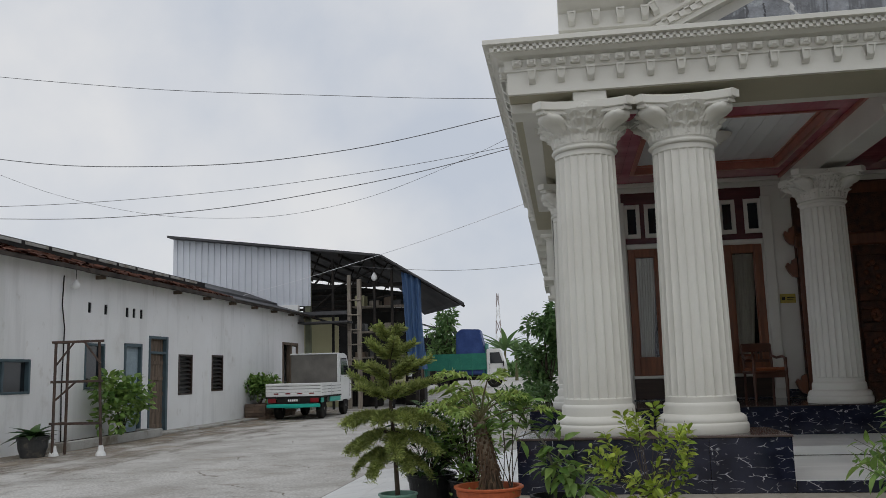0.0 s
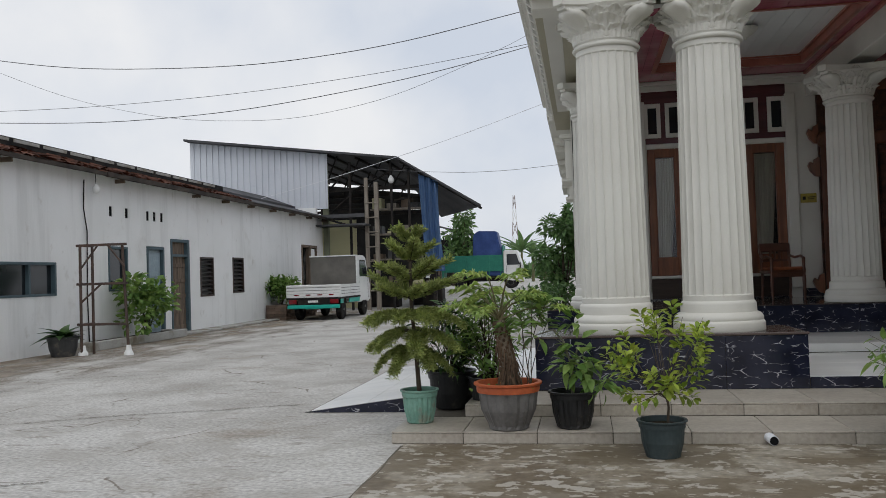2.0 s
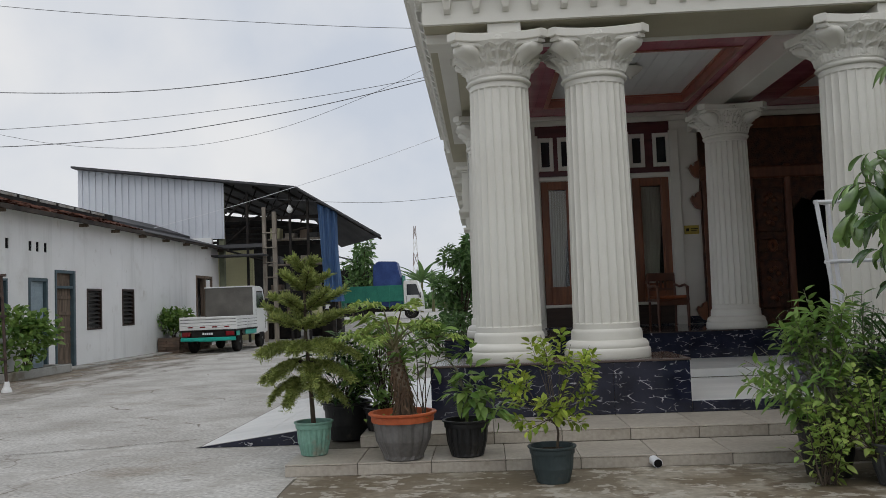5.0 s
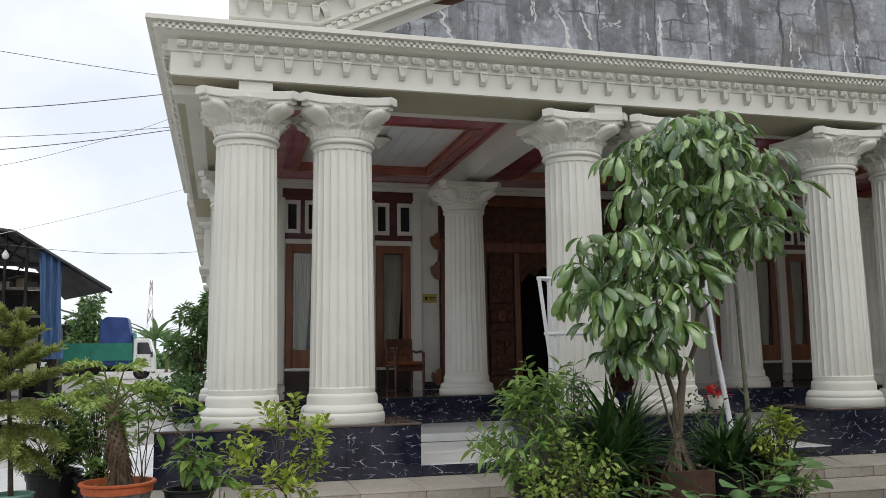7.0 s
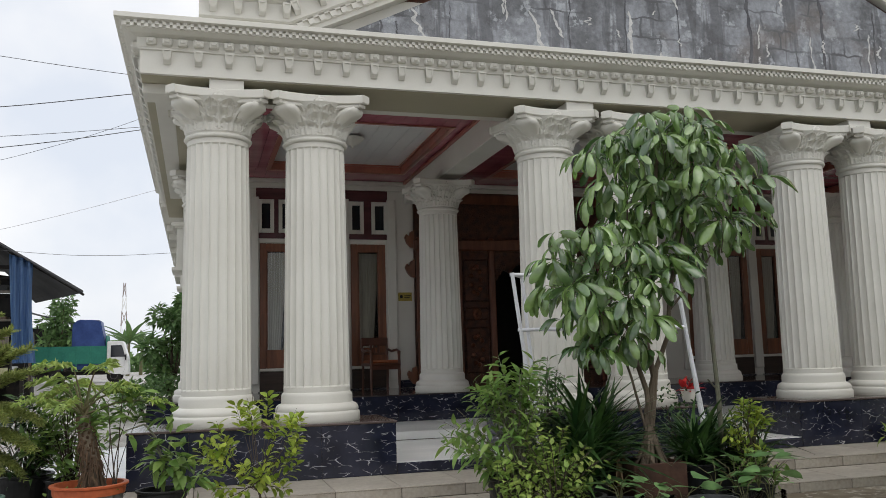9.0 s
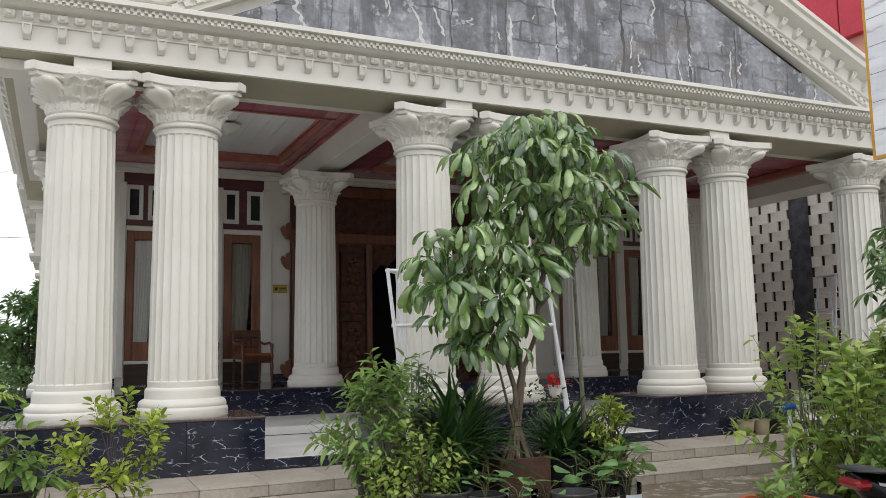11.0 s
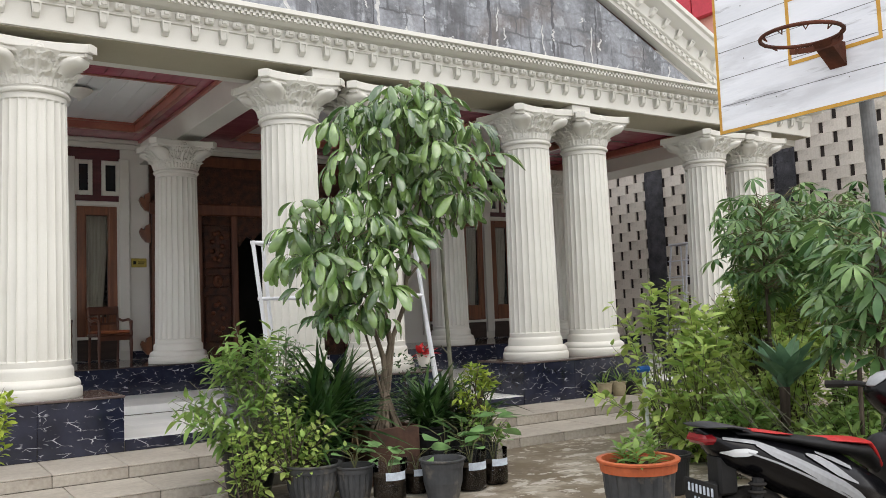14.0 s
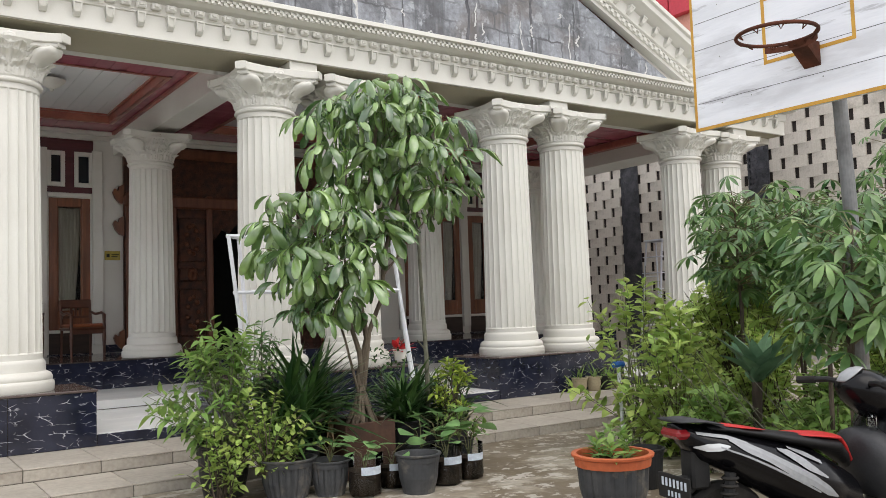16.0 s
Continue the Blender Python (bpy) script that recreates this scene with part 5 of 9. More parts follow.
# the long side of the house, running away behind the porch
side = thing("house_wing", 0.0, 17.0, 0, "cream side wing of the house with vent windows and eaves", "house", kind="structure")
part("wing_wall", pierced(-1.8, 9.5, 0, 4.3, [(-0.9, -0.2, 3.15, 3.85), (3.1, 3.8, 3.15, 3.85), (0.6, 2.0, 1.2, 2.7), (5.0, 6.4, 1.2, 2.7)], -0.24, -0.06, "x"), WHITE, side)
part("wing_body", boxes((0.0, 0.9, 0, 12.3, 9.5, 4.2)), WHITE, side)
for y, h_ in ((-0.9, 0.7), (3.1, 0.7)):
    part("wing_window", boxes((-0.16, y + 0.02, 3.17, -0.12, y + 0.68, 3.83), bevel=0.006), GLASSD, side)
    part("hood", boxes((-0.46, y - 0.15, 3.88, -0.242, y + 0.85, 3.95), (-0.40, y - 0.10, 3.84, -0.242, y + 0.80, 3.878), bevel=0.008), WHITE, side, "moulded window hood")
    part("window_sill", boxes((-0.44, y - 0.15, 3.06, -0.242, y + 0.85, 3.12), bevel=0.008), WHITE, side)
    for q in (-0.08, 0.70):
        part("side_pilaster", boxes((-0.36, y + q, 3.122, -0.242, y + q + 0.08, 3.838), bevel=0.006), WHITE, side)
part("wing_eave", boxes((-0.64, -1.0, 4.22, -0.06, 9.5, 4.30), (-0.68, -1.0, 4.302, -0.56, 9.5, 4.5), bevel=0.01), WHITE, side)
for y in (0.9, 2.2, 4.6, 6.5, 8.4):
    part("eave_beam", boxes((-0.60, y, 4.08, -0.242, y + 0.14, 4.218), bevel=0.006), WHITE, side)
part("rear_eave", boxes((-0.66, 9.6, 3.98, 0.3, 12.0, 4.10), (-0.50, 9.7, 3.78, 0.3, 12.0, 3.978), bevel=0.01), WHITE, side)
part("rear_wall", boxes((-0.10, 9.7, 0, 0.2, 12.0, 3.78)), WHITE, side)
bm = bmesh.new()
prism(bm, [(-0.6, 4.5), (6.2, 7.2), (12.6, 4.5)], 0.3, 9.5, "y")
part("roof", bm, CLAY, side, "red brown tiled roof")

# ramp of white marble on the left of the podium, dark stone cheek
ramp = thing("ramp", -3.0, 8.42, 0, "white marble ramp with a black marble cheek", "ramp", kind="structure")
bm = bmesh.new()
prism(bm, [(0.0, 0.004), (2.4, 0.32), (2.4, 0.004)], 0.0, 0.03, "y")
part("cheek", bm, MARBK, ramp)
bm = bmesh.new()
prism(bm, [(0.02, 0.002), (2.4, 0.315), (2.4, 0.002)], 0.032, 3.8, "y")
part("ramp_bed", bm, GROUT, ramp)
for i in range(4):
    for j in range(6):
        bm = bmesh.new()
        prism(bm, [(0.06 + 0.585 * i, 0.011 + 0.077 * i), (0.64 + 0.585 * i, 0.011 + 0.077 * i + 0.0765), (0.64 + 0.585 * i, 0.016 + 0.077 * i + 0.0765), (0.06 + 0.585 * i, 0.016 + 0.077 * i)], 0.04 + 0.625 * j, 0.04 + 0.625 * j + 0.62, "y")
        part("ramp_tile", bm, MARBW, ramp)

# ---------------------------------------------------------------- long white outbuilding on the other side of the yard
WX = -11.0
whole = [(14.2, 16.08, 1.2, 1.9), (18.05, 18.9, 1.24, 2.3), (19.8, 20.68, 0.06, 2.35), (21.06, 22.1, 0.04, 2.58), (22.8, 23.7, 0.97, 2.12), (25.08, 25.95, 1.02, 2.14), (31.7, 33.6, 0.1, 2.75)]
vents = [18.2, 18.9, 19.9, 20.24, 20.62]
holes = whole + [(y - 0.07, y + 0.07, 3.0, 3.24) for y in vents]
wl_ob = tagged(part("wall_outbuilding", pierced(6.0, 34.5, 0, 3.98, holes, WX - 0.2, WX, "x"), WALLW), "long white-washed outbuilding wall with small openings", "wall", kind="structure")
tagged(part("wall_outbuilding_rear", boxes((WX - 5, 6.0, 0, WX - 4.8, 34.5, 5.2), (WX - 4.8, 6.0, 0, WX - 0.2, 6.2, 3.8), (WX - 4.8, 34.3, 0, WX - 0.2, 34.5, 4.4)), WALLW), "plain white walls closing the outbuilding", "wall", kind="structure")
tagged(part("trim_apron", boxes((WX, 19.2, 0, WX + 0.55, 30.0, 0.055), bevel=0.01), LEDGE), "pale concrete strip along the outbuilding", "kerb", kind="structure")


def yard_window(y0, y1, z0, z1, label, louvre=False, mull=False, trim=None):
    w = thing("window", WX, y0, z0, label, "window", "outbuilding windows", "structure")
    W, H = y1 - y0, z1 - z0
    part("window_frame", boxes((-0.12, 0, 0, 0.02, 0.06, H), (-0.12, W - 0.06, 0, 0.02, W, H), (-0.12, 0.06, H - 0.06, 0.02, W - 0.06, H), (-0.12, 0.06, 0, 0.02, W - 0.06, 0.05), bevel=0.008), trim or BLUEFR, w)
    if mull:
        part("mullion", boxes((-0.1, W * 0.55 - 0.03, 0.05, 0.0, W * 0.55 + 0.03, H - 0.06), bevel=0.006), BLUEFR, w)
    if louvre:
        for i in range(int(H / 0.12)):
            bm = bmesh.new()
            box(bm, -0.06, 0.06, -0.006, 0.06, W - 0.06, 0.006, turn=Matrix.Rotation(0.6, 4, "Y"))
            ob = part("slat", bm, LOUVRE, w)
            ob.location = (-0.05, 0, 0.12 + 0.12 * i)
    part("pane", boxes((-0.09, 0.06, 0.05, -0.08, W - 0.06, H - 0.06)), GLASSD, w, "dark glass")
    return w


yard_window(14.2, 16.08, 1.2, 1.9, "low wide window with a blue-grey frame", mull=True)
yard_window(18.05, 18.9, 1.24, 2.3, "window with blue-grey frame behind the trellis")
yard_window(22.8, 23.7, 0.97, 2.12, "dark square window in the white wall", louvre=True, trim=DARKW)
yard_window(25.08, 25.95, 1.02, 2.14, "dark louvred window in the white wall", louvre=True, trim=DARKW)
# a dark box in each vent opening paints in its inner shade
for y in vents:
    tagged(part("vent_slot", boxes((WX - 0.06, y - 0.07, 3.0, WX - 0.02, y + 0.07, 3.24)), DARK), "dark box as the shade in a narrow vent slot", "vent", "vent slots", "structure")

d = thing("door", WX, 19.8, 0.06, "pale blue-grey panelled door, closed", "door", kind="structure")
part("door_frame", boxes((-0.14, 0, 0, 0.03, 0.08, 2.28), (-0.14, 0.80, 0, 0.03, 0.88, 2.28), (-0.14, 0.08, 2.2, 0.03, 0.80, 2.28), bevel=0.008), BLUEFR, d)
leaf = part("door_leaf", boxes((-0.10, 0.08, 0.01, -0.06, 0.80, 2.2), bevel=0.005), DOORLITE, d)
for z0, z1 in ((0.15, 0.7), (0.8, 1.4), (1.5, 2.08)):
    part("door_panel", boxes((-0.062, 0.18, z0, -0.045, 0.70, z1), bevel=0.012), DOORLITE, leaf)
d = thing("door", WX, 21.06, 0.04, "weathered plank door in a blue-grey frame with transom", "door", kind="structure")
part("door_frame", boxes((-0.14, 0, 0, 0.03, 0.07, 2.54), (-0.14, 0.92, 0, 0.04, 1.04, 2.54), (-0.14, 0.07, 2.46, 0.03, 0.92, 2.54), (-0.14, 0.07, 2.06, 0.03, 0.92, 2.13), bevel=0.008), BLUEFR, d)
part("transom", boxes((-0.1, 0.07, 2.13, -0.07, 0.92, 2.46)), OLDWOOD, d)
for i in range(6):
    part("plank", boxes((-0.1, 0.072 + 0.1413 * i, 0.01, -0.06, 0.21 + 0.1413 * i, 2.06), bevel=0.004), OLDWOOD, d)
for i in range(5):
    part("batten", boxes((-0.06, 0.08, 0.1 + 0.42 * i, -0.042, 0.91, 0.2 + 0.42 * i), bevel=0.004), OLDWOOD, d)
d = thing("door", WX, 31.7, 0.1, "dark open doorway with a half-open white shutter", "door", kind="structure")
part("door_frame", boxes((-0.14, 0, 0, 0.03, 0.1, 2.65), (-0.14, 0.9, 0, 0.05, 1.05, 2.65), (-0.14, 1.8, 0, 0.03, 1.9, 2.65), (-0.14, 0.1, 2.55, 0.03, 1.8, 2.65), bevel=0.008), OLDWOOD, d)
part("shutter", boxes((0.0, 1.05, 0.6, 0.05, 1.5, 2.5), bevel=0.006), WALLW, d, "white shutter")

# roof: clay tiles rising from the eave to a black board with white panels
rf = thing("roof_outbuilding", WX, 6, 3.93, "old red clay tile roof with dark weathered eave", "roof", kind="structure")
part("roof_bed", [prism(b := bmesh.new(), [(0.34, 0.0), (-1.15, 0.45), (-1.15, 0.37), (0.34, -0.05)], 0.0, 28.8, "y"), b][1], OLDWOOD, rf)
part("eave_board", boxes((0.32, 0, -0.07, 0.36, 11.5, 0.02), (0.30, 11.5, -0.08, 0.38, 28.8, 0.03), bevel=0.008), EAVE, rf, "weathered dark eave board")
for y in range(0, 29, 2):
    part("rafter_end", boxes((0.0, y + 0.4, -0.13, 0.24, y + 0.46, -0.04)), OLDWOOD, rf) if y % 4 == 0 or y > 16 else None
bm = bmesh.new()
pts = [(0.11 * math.cos(math.pi * k / 5), 0.045 * math.sin(math.pi * k / 5)) for k in range(6)]
va = [bm.verts.new((0, p[0], p[1])) for p in pts]
vb = [bm.verts.new((-0.30, p[0] * 0.85, p[1] * 0.85 + 0.09)) for p in pts]
for i in range(5):
    bm.faces.new((va[i], va[i + 1], vb[i + 1], vb[i]))
bmesh.ops.solidify(bm, geom=bm.faces[:], thickness=0.014)
roof_tile = mesh_of("roof_tile", bm, CLAY, False)
random.seed(5)
ROOFTILES = []
for r in range(5):
    for k in range(60):
        ROOFTILES.append(Matrix.Translation((0.37 - 0.26 * r + random.uniform(-0.05, 0.04), 7.0 + 0.215 * k + (0.1 if r % 2 else 0), 0.02 + 0.079 * r + random.uniform(-0.012, 0.03))) @ Matrix.Rotation(random.uniform(-0.12, 0.12), 4, "Z"))
part("roof_sheet", [prism(b := bmesh.new(), [(0.40, 0.02), (-1.15, 0.485), (-1.15, 0.47), (0.40, 0.0)], 20.0, 28.8, "y"), b][1], ROOFD, rf, "dark sheet over the far roof end")
fas = thing("fascia", WX - 1.15, 6, 4.40, "black ridge board set with short white panels", "fascia", kind="structure")
part("board", boxes((-0.06, 0, -0.1, 0.04, 21.0, 0.22)), IRON, fas)
for i in range(20):
    part("white_panel", boxes((0.042, 0.1 + 1.02 * i, 0.135, 0.055, 0.98 + 1.02 * i, 0.205), bevel=0.004), LEDGE, fas)
bm = bmesh.new()
prism(bm, [(0.0, 0.1), (-1.4, 0.62), (-3.9, 0.0), (-3.9, -0.1), (0.0, 0.0)], 0.0, 28.4, "y")
part("rear_roof", bm, ROOFD, fas)

blb = thing("light_bulb", WX + 0.16, 17.35, 3.78, "white hanging light bulb under the eave", "lamp")
part("cable", [tube(b := bmesh.new(), [(0, 0, 0.2), (0, 0, -0.1)], 0.008, 6), b][1], IRON, blb)
bm = bmesh.new()
lathe(bm, [(0.02, -0.1), (0.035, -0.13), (0.09, -0.2), (0.095, -0.25), (0.06, -0.31), (0.005, -0.33)], 16)
part("bulb", bm, WALLW, blb, smooth=True)
cab = thing("cable", WX + 0.03, 17.05, 0, "thin black cable down the white wall", "cable")
part("wire", [tube(b := bmesh.new(), [(0, 0.05, 3.75), (0.01, 0.0, 3.1), (0.01, 0.12, 2.6), (0.0, 0.1, 1.2), (0.0, 0.15, 0.0)], 0.014, 6), b][1], IRON, cab)

# raised bed, trellis, vine, pot
bed = thing("raised_bed", -11, 16.2, 0, "low concrete planting bed against the white wall", "planter")
part("bed_wall", boxes((0.02, 0.0, 0, 0.72, 0.1, 0.2), (0.6, 0.1, 0, 0.72, 4.2, 0.2), (0.02, 4.2, 0, 0.72, 4.3, 0.2), bevel=0.015), LEDGE, bed)
part("soil", boxes((0.02, 0.1, 0, 0.6, 4.2, 0.15)), EARTH, bed)
tre = thing("trellis", -9.97, 15.35, 0, "rickety rusty brown trellis frame with cross bars", "trellis")
for x, y, lean in ((0, 0, 0.0), (0.0, 0.42, 0.0), (0.98, 0.05, -0.10)):
    part("post", [tube(b := bmesh.new(), [(x, y, 0), (x + lean, y, 2.2)], 0.028, 6), b][1], OLDRED, tre)
for z in (0.62, 1.42, 2.19):
    part("cross_bar", boxes((-0.08, -0.025, z - 0.025, 1.0, 0.025, z + 0.025), bevel=0.004), OLDRED, tre)
    part("cross_bar", boxes((-0.02, -0.02, z - 0.02, 0.02, 0.45, z + 0.02), bevel=0.004), OLDRED, tre)
for x0, z0, x1, z1 in ((0, 1.72, 0.38, 2.18), (0.95, 1.75, 0.6, 2.18), (0.0, 1.05, 0.45, 1.42)):
    part("brace", [tube(b := bmesh.new(), [(x0, 0, z0), (x1, 0, z1)], 0.02, 5), b][1], OLDRED, tre)
for x in (0, 0.98):
    bm = bmesh.new()
    lathe(bm, [(0.10, 0), (0.09, 0.05), (0.06, 0.1), (0.045, 0.2)], 7, x=x, y=0.05)
    part("footing", bm, WALLW, tre, "lump of white mortar")


def bush(name, x, y, z, rx, ry, rz, n, shape, mat, label, stems=6, seed=1, hollow=0.45, category="shrub", stem_mat=None, base=(0, 0)):
    """A shrub: stems from the foot, and single leaves that thin out to an uneven edge."""
    rnd = random.Random(seed)
    t = thing(name, x, y, z, label, category)
    lobes = [(Vector((rnd.uniform(-0.6, 0.6) * rx, rnd.uniform(-0.6, 0.6) * ry, rz * rnd.uniform(0.55, 1.5))), rnd.uniform(0.45, 0.75)) for _ in range(9)]
    bm = bmesh.new()
    for c, _ in lobes[:stems]:
        mid = Vector((c.x * 0.4 + base[0], c.y * 0.4 + base[1], c.z * 0.5))
        tube(bm, [(base[0] + rnd.uniform(-0.04, 0.04), base[1] + rnd.uniform(-0.04, 0.04), 0), mid, c], 0.014 + 0.01 * rz, 5, 0.005)
    part("stem", bm, stem_mat or BARK, t)
    ms = []
    for i in range(n):
        c, s = lobes[i % len(lobes)]
        d = Vector((rnd.gauss(0, 1), rnd.gauss(0, 1), rnd.gauss(0.15, 0.9)))
        d.normalize()
        r = s * (hollow + (1 - hollow) * rnd.random() ** 0.6)
        p = c + Vector((d.x * rx * r, d.y * ry * r, d.z * rz * r * 0.8))
        if p.z < 0.04:
            continue
        way = Vector((d.x + rnd.gauss(0, 0.5), d.y + rnd.gauss(0, 0.5), d.z * 0.4 + rnd.gauss(0.1, 0.5)))
        ms.append(aim(p, way, rnd.uniform(-0.8, 0.8), rnd.uniform(0.6, 1.25)))
    scatter("foliage", shape, ms, mat, t)
    return t


bush("climbing_vine", -10.4, 18.7, 0.12, 0.45, 0.95, 0.78, 900, leaf_shape(0.17, 0.12, 3, 0.25, 0.2), LEAF, "dense green vine shrub in the bed by the trellis", seed=3)


def pot(name, x, y, z, r, h, mat, label, rim=None, ribs=0, taper=0.72, soil=0.85, category="flower pot"):
    """A plastic pot with wall, rim, soil, and ribs where it has them."""
    t = thing(name, x, y, z, label, category)
    bm = bmesh.new()
    n = ribs * 3 if ribs else 32
    rings = lathe(bm, [(r * taper * 0.9, 0), (r * taper, 0.01), (r * taper * 1.03, 0.03 * h / 0.3), (r * (0.25 * taper + 0.70), h * 0.42), (r * 0.93, h * 0.80), (r * 0.94, h * 0.84), (r * 0.87, h * 0.84), (r * taper * 0.9, 0.03)], n, caps=False)
    if ribs:
        for ring in rings[2:5]:
            for i, v in enumerate(ring):
                if i % 3 == 2:
                    v.co.x *= 0.93
                    v.co.y *= 0.93
    bm.faces.new(list(reversed(rings[0])))
    part("body", bm, mat, t)
    bm = bmesh.new()
    lathe(bm, [(r * 0.88, h * 0.80), (r * 0.97, h * 0.80), (r * 0.985, h * 0.86), (r * 0.99, h * 0.93), (r * 1.06, h * 0.955), (r * 1.07, h * 0.99), (r * 1.055, h), (r * 0.93, h), (r * 0.90, h * 0.9), (r * 0.88, h * 0.80)], 32, caps=False)
    part("rim", bm, rim or mat, t, smooth=False)
    bm = bmesh.new()
    lathe(bm, [(r * 0.89, h * soil), (r * 0.5, h * (soil + 0.02)), (0.01, h * (soil + 0.04))], 20, caps=False)
    part("soil", bm, EARTH, t)
    return t


pot("flower_pot", -10.33, 15.28, 0, 0.30, 0.40, GREYP, "grey plastic pot by the white wall")
random.seed(8)
pl = thing("potted_plant", -10.33, 15.28, 0.34, "low dark leafed plant in a grey pot", "plant")
scatter("foliage", leaf_shape(0.44, 0.2, 5, 0.7, 0.3), [aim((0, 0, 0), d + Vector((0, 0, random.uniform(0, 0.7))), random.uniform(-0.4, 0.4), random.uniform(0.7, 1.2)) for d in around(13, 0.35, 0.3) + around(9, 0.8, 0.7)], LEAFD, pl)

plt = thing("brick_planter", -11, 27.7, 0, "rough brick planter at the wall", "planter")
for r in range(5):
    for k in range(8):
        part("brick", boxes((0.60 - 0.1, 0.02 + 0.385 * k + (0.15 if r % 2 else 0), 0.105 * r, 0.80 + 0.02 * ((k * 7 + r * 3) % 3), 0.395 + 0.385 * k + (0.15 if r % 2 else 0), 0.105 * r + 0.098), bevel=0.008), BRICK, plt)
    part("brick", boxes((0.05, 0.0 - 0.01 * (r % 2), 0.105 * r, 0.40 - 0.05 * (r % 2), 0.1, 0.105 * r + 0.098), bevel=0.008), BRICK, plt)
    part("brick", boxes((0.405 - 0.05 * (r % 2), 0.0, 0.105 * r, 0.78, 0.1, 0.105 * r + 0.098), bevel=0.008), BRICK, plt)
part("soil", boxes((0.02, 0.1, 0, 0.62, 3.1, 0.49)), EARTH, plt)
bush("planter_shrub", -10.62, 28.3, 0.45, 0.62, 0.65, 0.60, 1300, leaf_shape(0.16, 0.085, 3, 0.2, 0.2), LEAF, "dense green shrub in the brick planter", seed=6)
pl = thing("snake_plant", -10.5, 29.8, 0.45, "upright sword leaved plants in the planter", "plant")
random.seed(4)
scatter("leaf_blades", leaf_shape(0.75, 0.07, 4, 0.05, 0.4), [aim((random.uniform(-0.15, 0.15), random.uniform(-0.5, 0.7), 0), (random.gauss(0, 0.2), random.gauss(0, 0.2), 1), random.uniform(-3, 3), random.uniform(0.7, 1.1)) for _ in range(40)], LEAF, pl)

# ---------------------------------------------------------------- workshop shed with zinc siding and dark roof
SY = 34.5
shed = thing("workshop_shed", 0, SY, 0, "open workshop shed with zinc siding and a dark sheet roof", "shed", kind="structure")
line = [(-17.0, 7.62), (-7.55, 6.36), (-4.1, 4.2)]
bm = bmesh.new()
prism(bm, line[:2] + [(x, z - 0.09) for x, z in reversed(line[:2])], -0.5, 16, "y")
part("roof", bm, ROOFD, shed)
bm = bmesh.new()
rows = []
for i in range(22):
    x = -16.9 + 0.2827 * i
    for dx, y in ((0, 0.0), (0.17, 0.0), (0.19, 0.045), (0.26, 0.045), (0.28, 0.0)):
        zt = 7.62 - (x + dx + 17.0) * (7.62 - 6.36) / 9.45 - 0.1
        rows.append((bm.verts.new((x + dx, y - 0.08, 4.35)), bm.verts.new((x + dx, y - 0.08, zt))))
for a, b in zip(rows, rows[1:]):
    bm.faces.new((a[0], b[0], b[1], a[1]))
part("zinc_siding", bm, SHEET, shed, "pale corrugated zinc sheets")
part("siding_back", boxes((-16.9, 0.09, 4.35, -10.75, 0.14, 6.4)), IRON, shed)
for x, r, mat, z1 in ((-10.85, 0.11, POSTG, 6.3), (-9.05, 0.075, PALLET, 5.6), (-8.62, 0.085, PALLET, 5.4), (-7.95, 0.05, IRON, 6.2), (-7.2, 0.05, IRON, 5.9), (-9.75, 0.05, IRON, 6.3), (-6.2, 0.07, IRON, 5.4)):
    part("post", boxes((x - r, 0.0, 0, x + r, 2 * r, z1), bevel=0.01), mat, shed)
def under(x):
    """Underside of the shed roof at x."""
    return float(np.interp(x, [-17.0, -7.55, -4.1], [7.62, 6.36, 4.2])) - 0.09


for i in range(6):
    y = 0.4 + 2.9 * i
    part("truss", boxes((-16, y, 5.1, -6.3 if i == 0 else -8.8, y + 0.1, 5.25)), IRON, shed)
    if i in (0, 2):
        for x0 in range(-15, -7):
            part("truss_web", [tube(b := bmesh.new(), [(x0, y + 0.05, 5.2), (x0 + 0.6, y + 0.05, under(x0 + 0.6))], 0.035, 5), b][1], IRON, shed)
for i in range(7):
    x = -15.5 + 1.2 * i
    part("purlin", boxes((x, 0, under(x + 0.08) - 0.1, x + 0.08, 15.8, under(x + 0.08) - 0.005)), IRON, shed)
bm = bmesh.new()
top4 = [bm.verts.new(v) for v in ((-7.55, -0.5, 6.36), (-4.1, -0.5, 4.2), (-7.0, 7.0, 4.35), (-8.6, 7.0, 6.1))]
low4 = [bm.verts.new((v.co.x, v.co.y, v.co.z - 0.08)) for v in top4]
bm.faces.new(top4)
bm.faces.new(low4[::-1])
for i in range(4):
    bm.faces.new((top4[i], low4[i], low4[(i + 1) % 4], top4[(i + 1) % 4]))
bmesh.ops.recalc_face_normals(bm, faces=bm.faces[:])
part("side_roof", bm, ROOFD, shed, "dark roof sheet turning down at the side")
part("rafter", [tube(b := bmesh.new(), [(-7.55, 0.1, under(-7.55) - 0.06), (-4.15, 0.1, under(-4.15) - 0.06)], 0.05, 6), b][1], IRON, shed)
# rear wall in the even near-black wall colour
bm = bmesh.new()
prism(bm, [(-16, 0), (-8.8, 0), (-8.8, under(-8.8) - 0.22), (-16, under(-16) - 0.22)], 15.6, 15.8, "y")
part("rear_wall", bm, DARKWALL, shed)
part("yellow_wall", boxes((-12.6, 3.0, 0, -10.35, 3.15, 4.05)), PALEYEL, shed, "pale yellow plastered partition")
part("lean_to", boxes((-11.2, -0.9, 3.55, -8.9, 0.1, 3.62), (-11.4, -0.6, 3.9, -9.0, -0.5, 4.05)), ROOFD, shed)
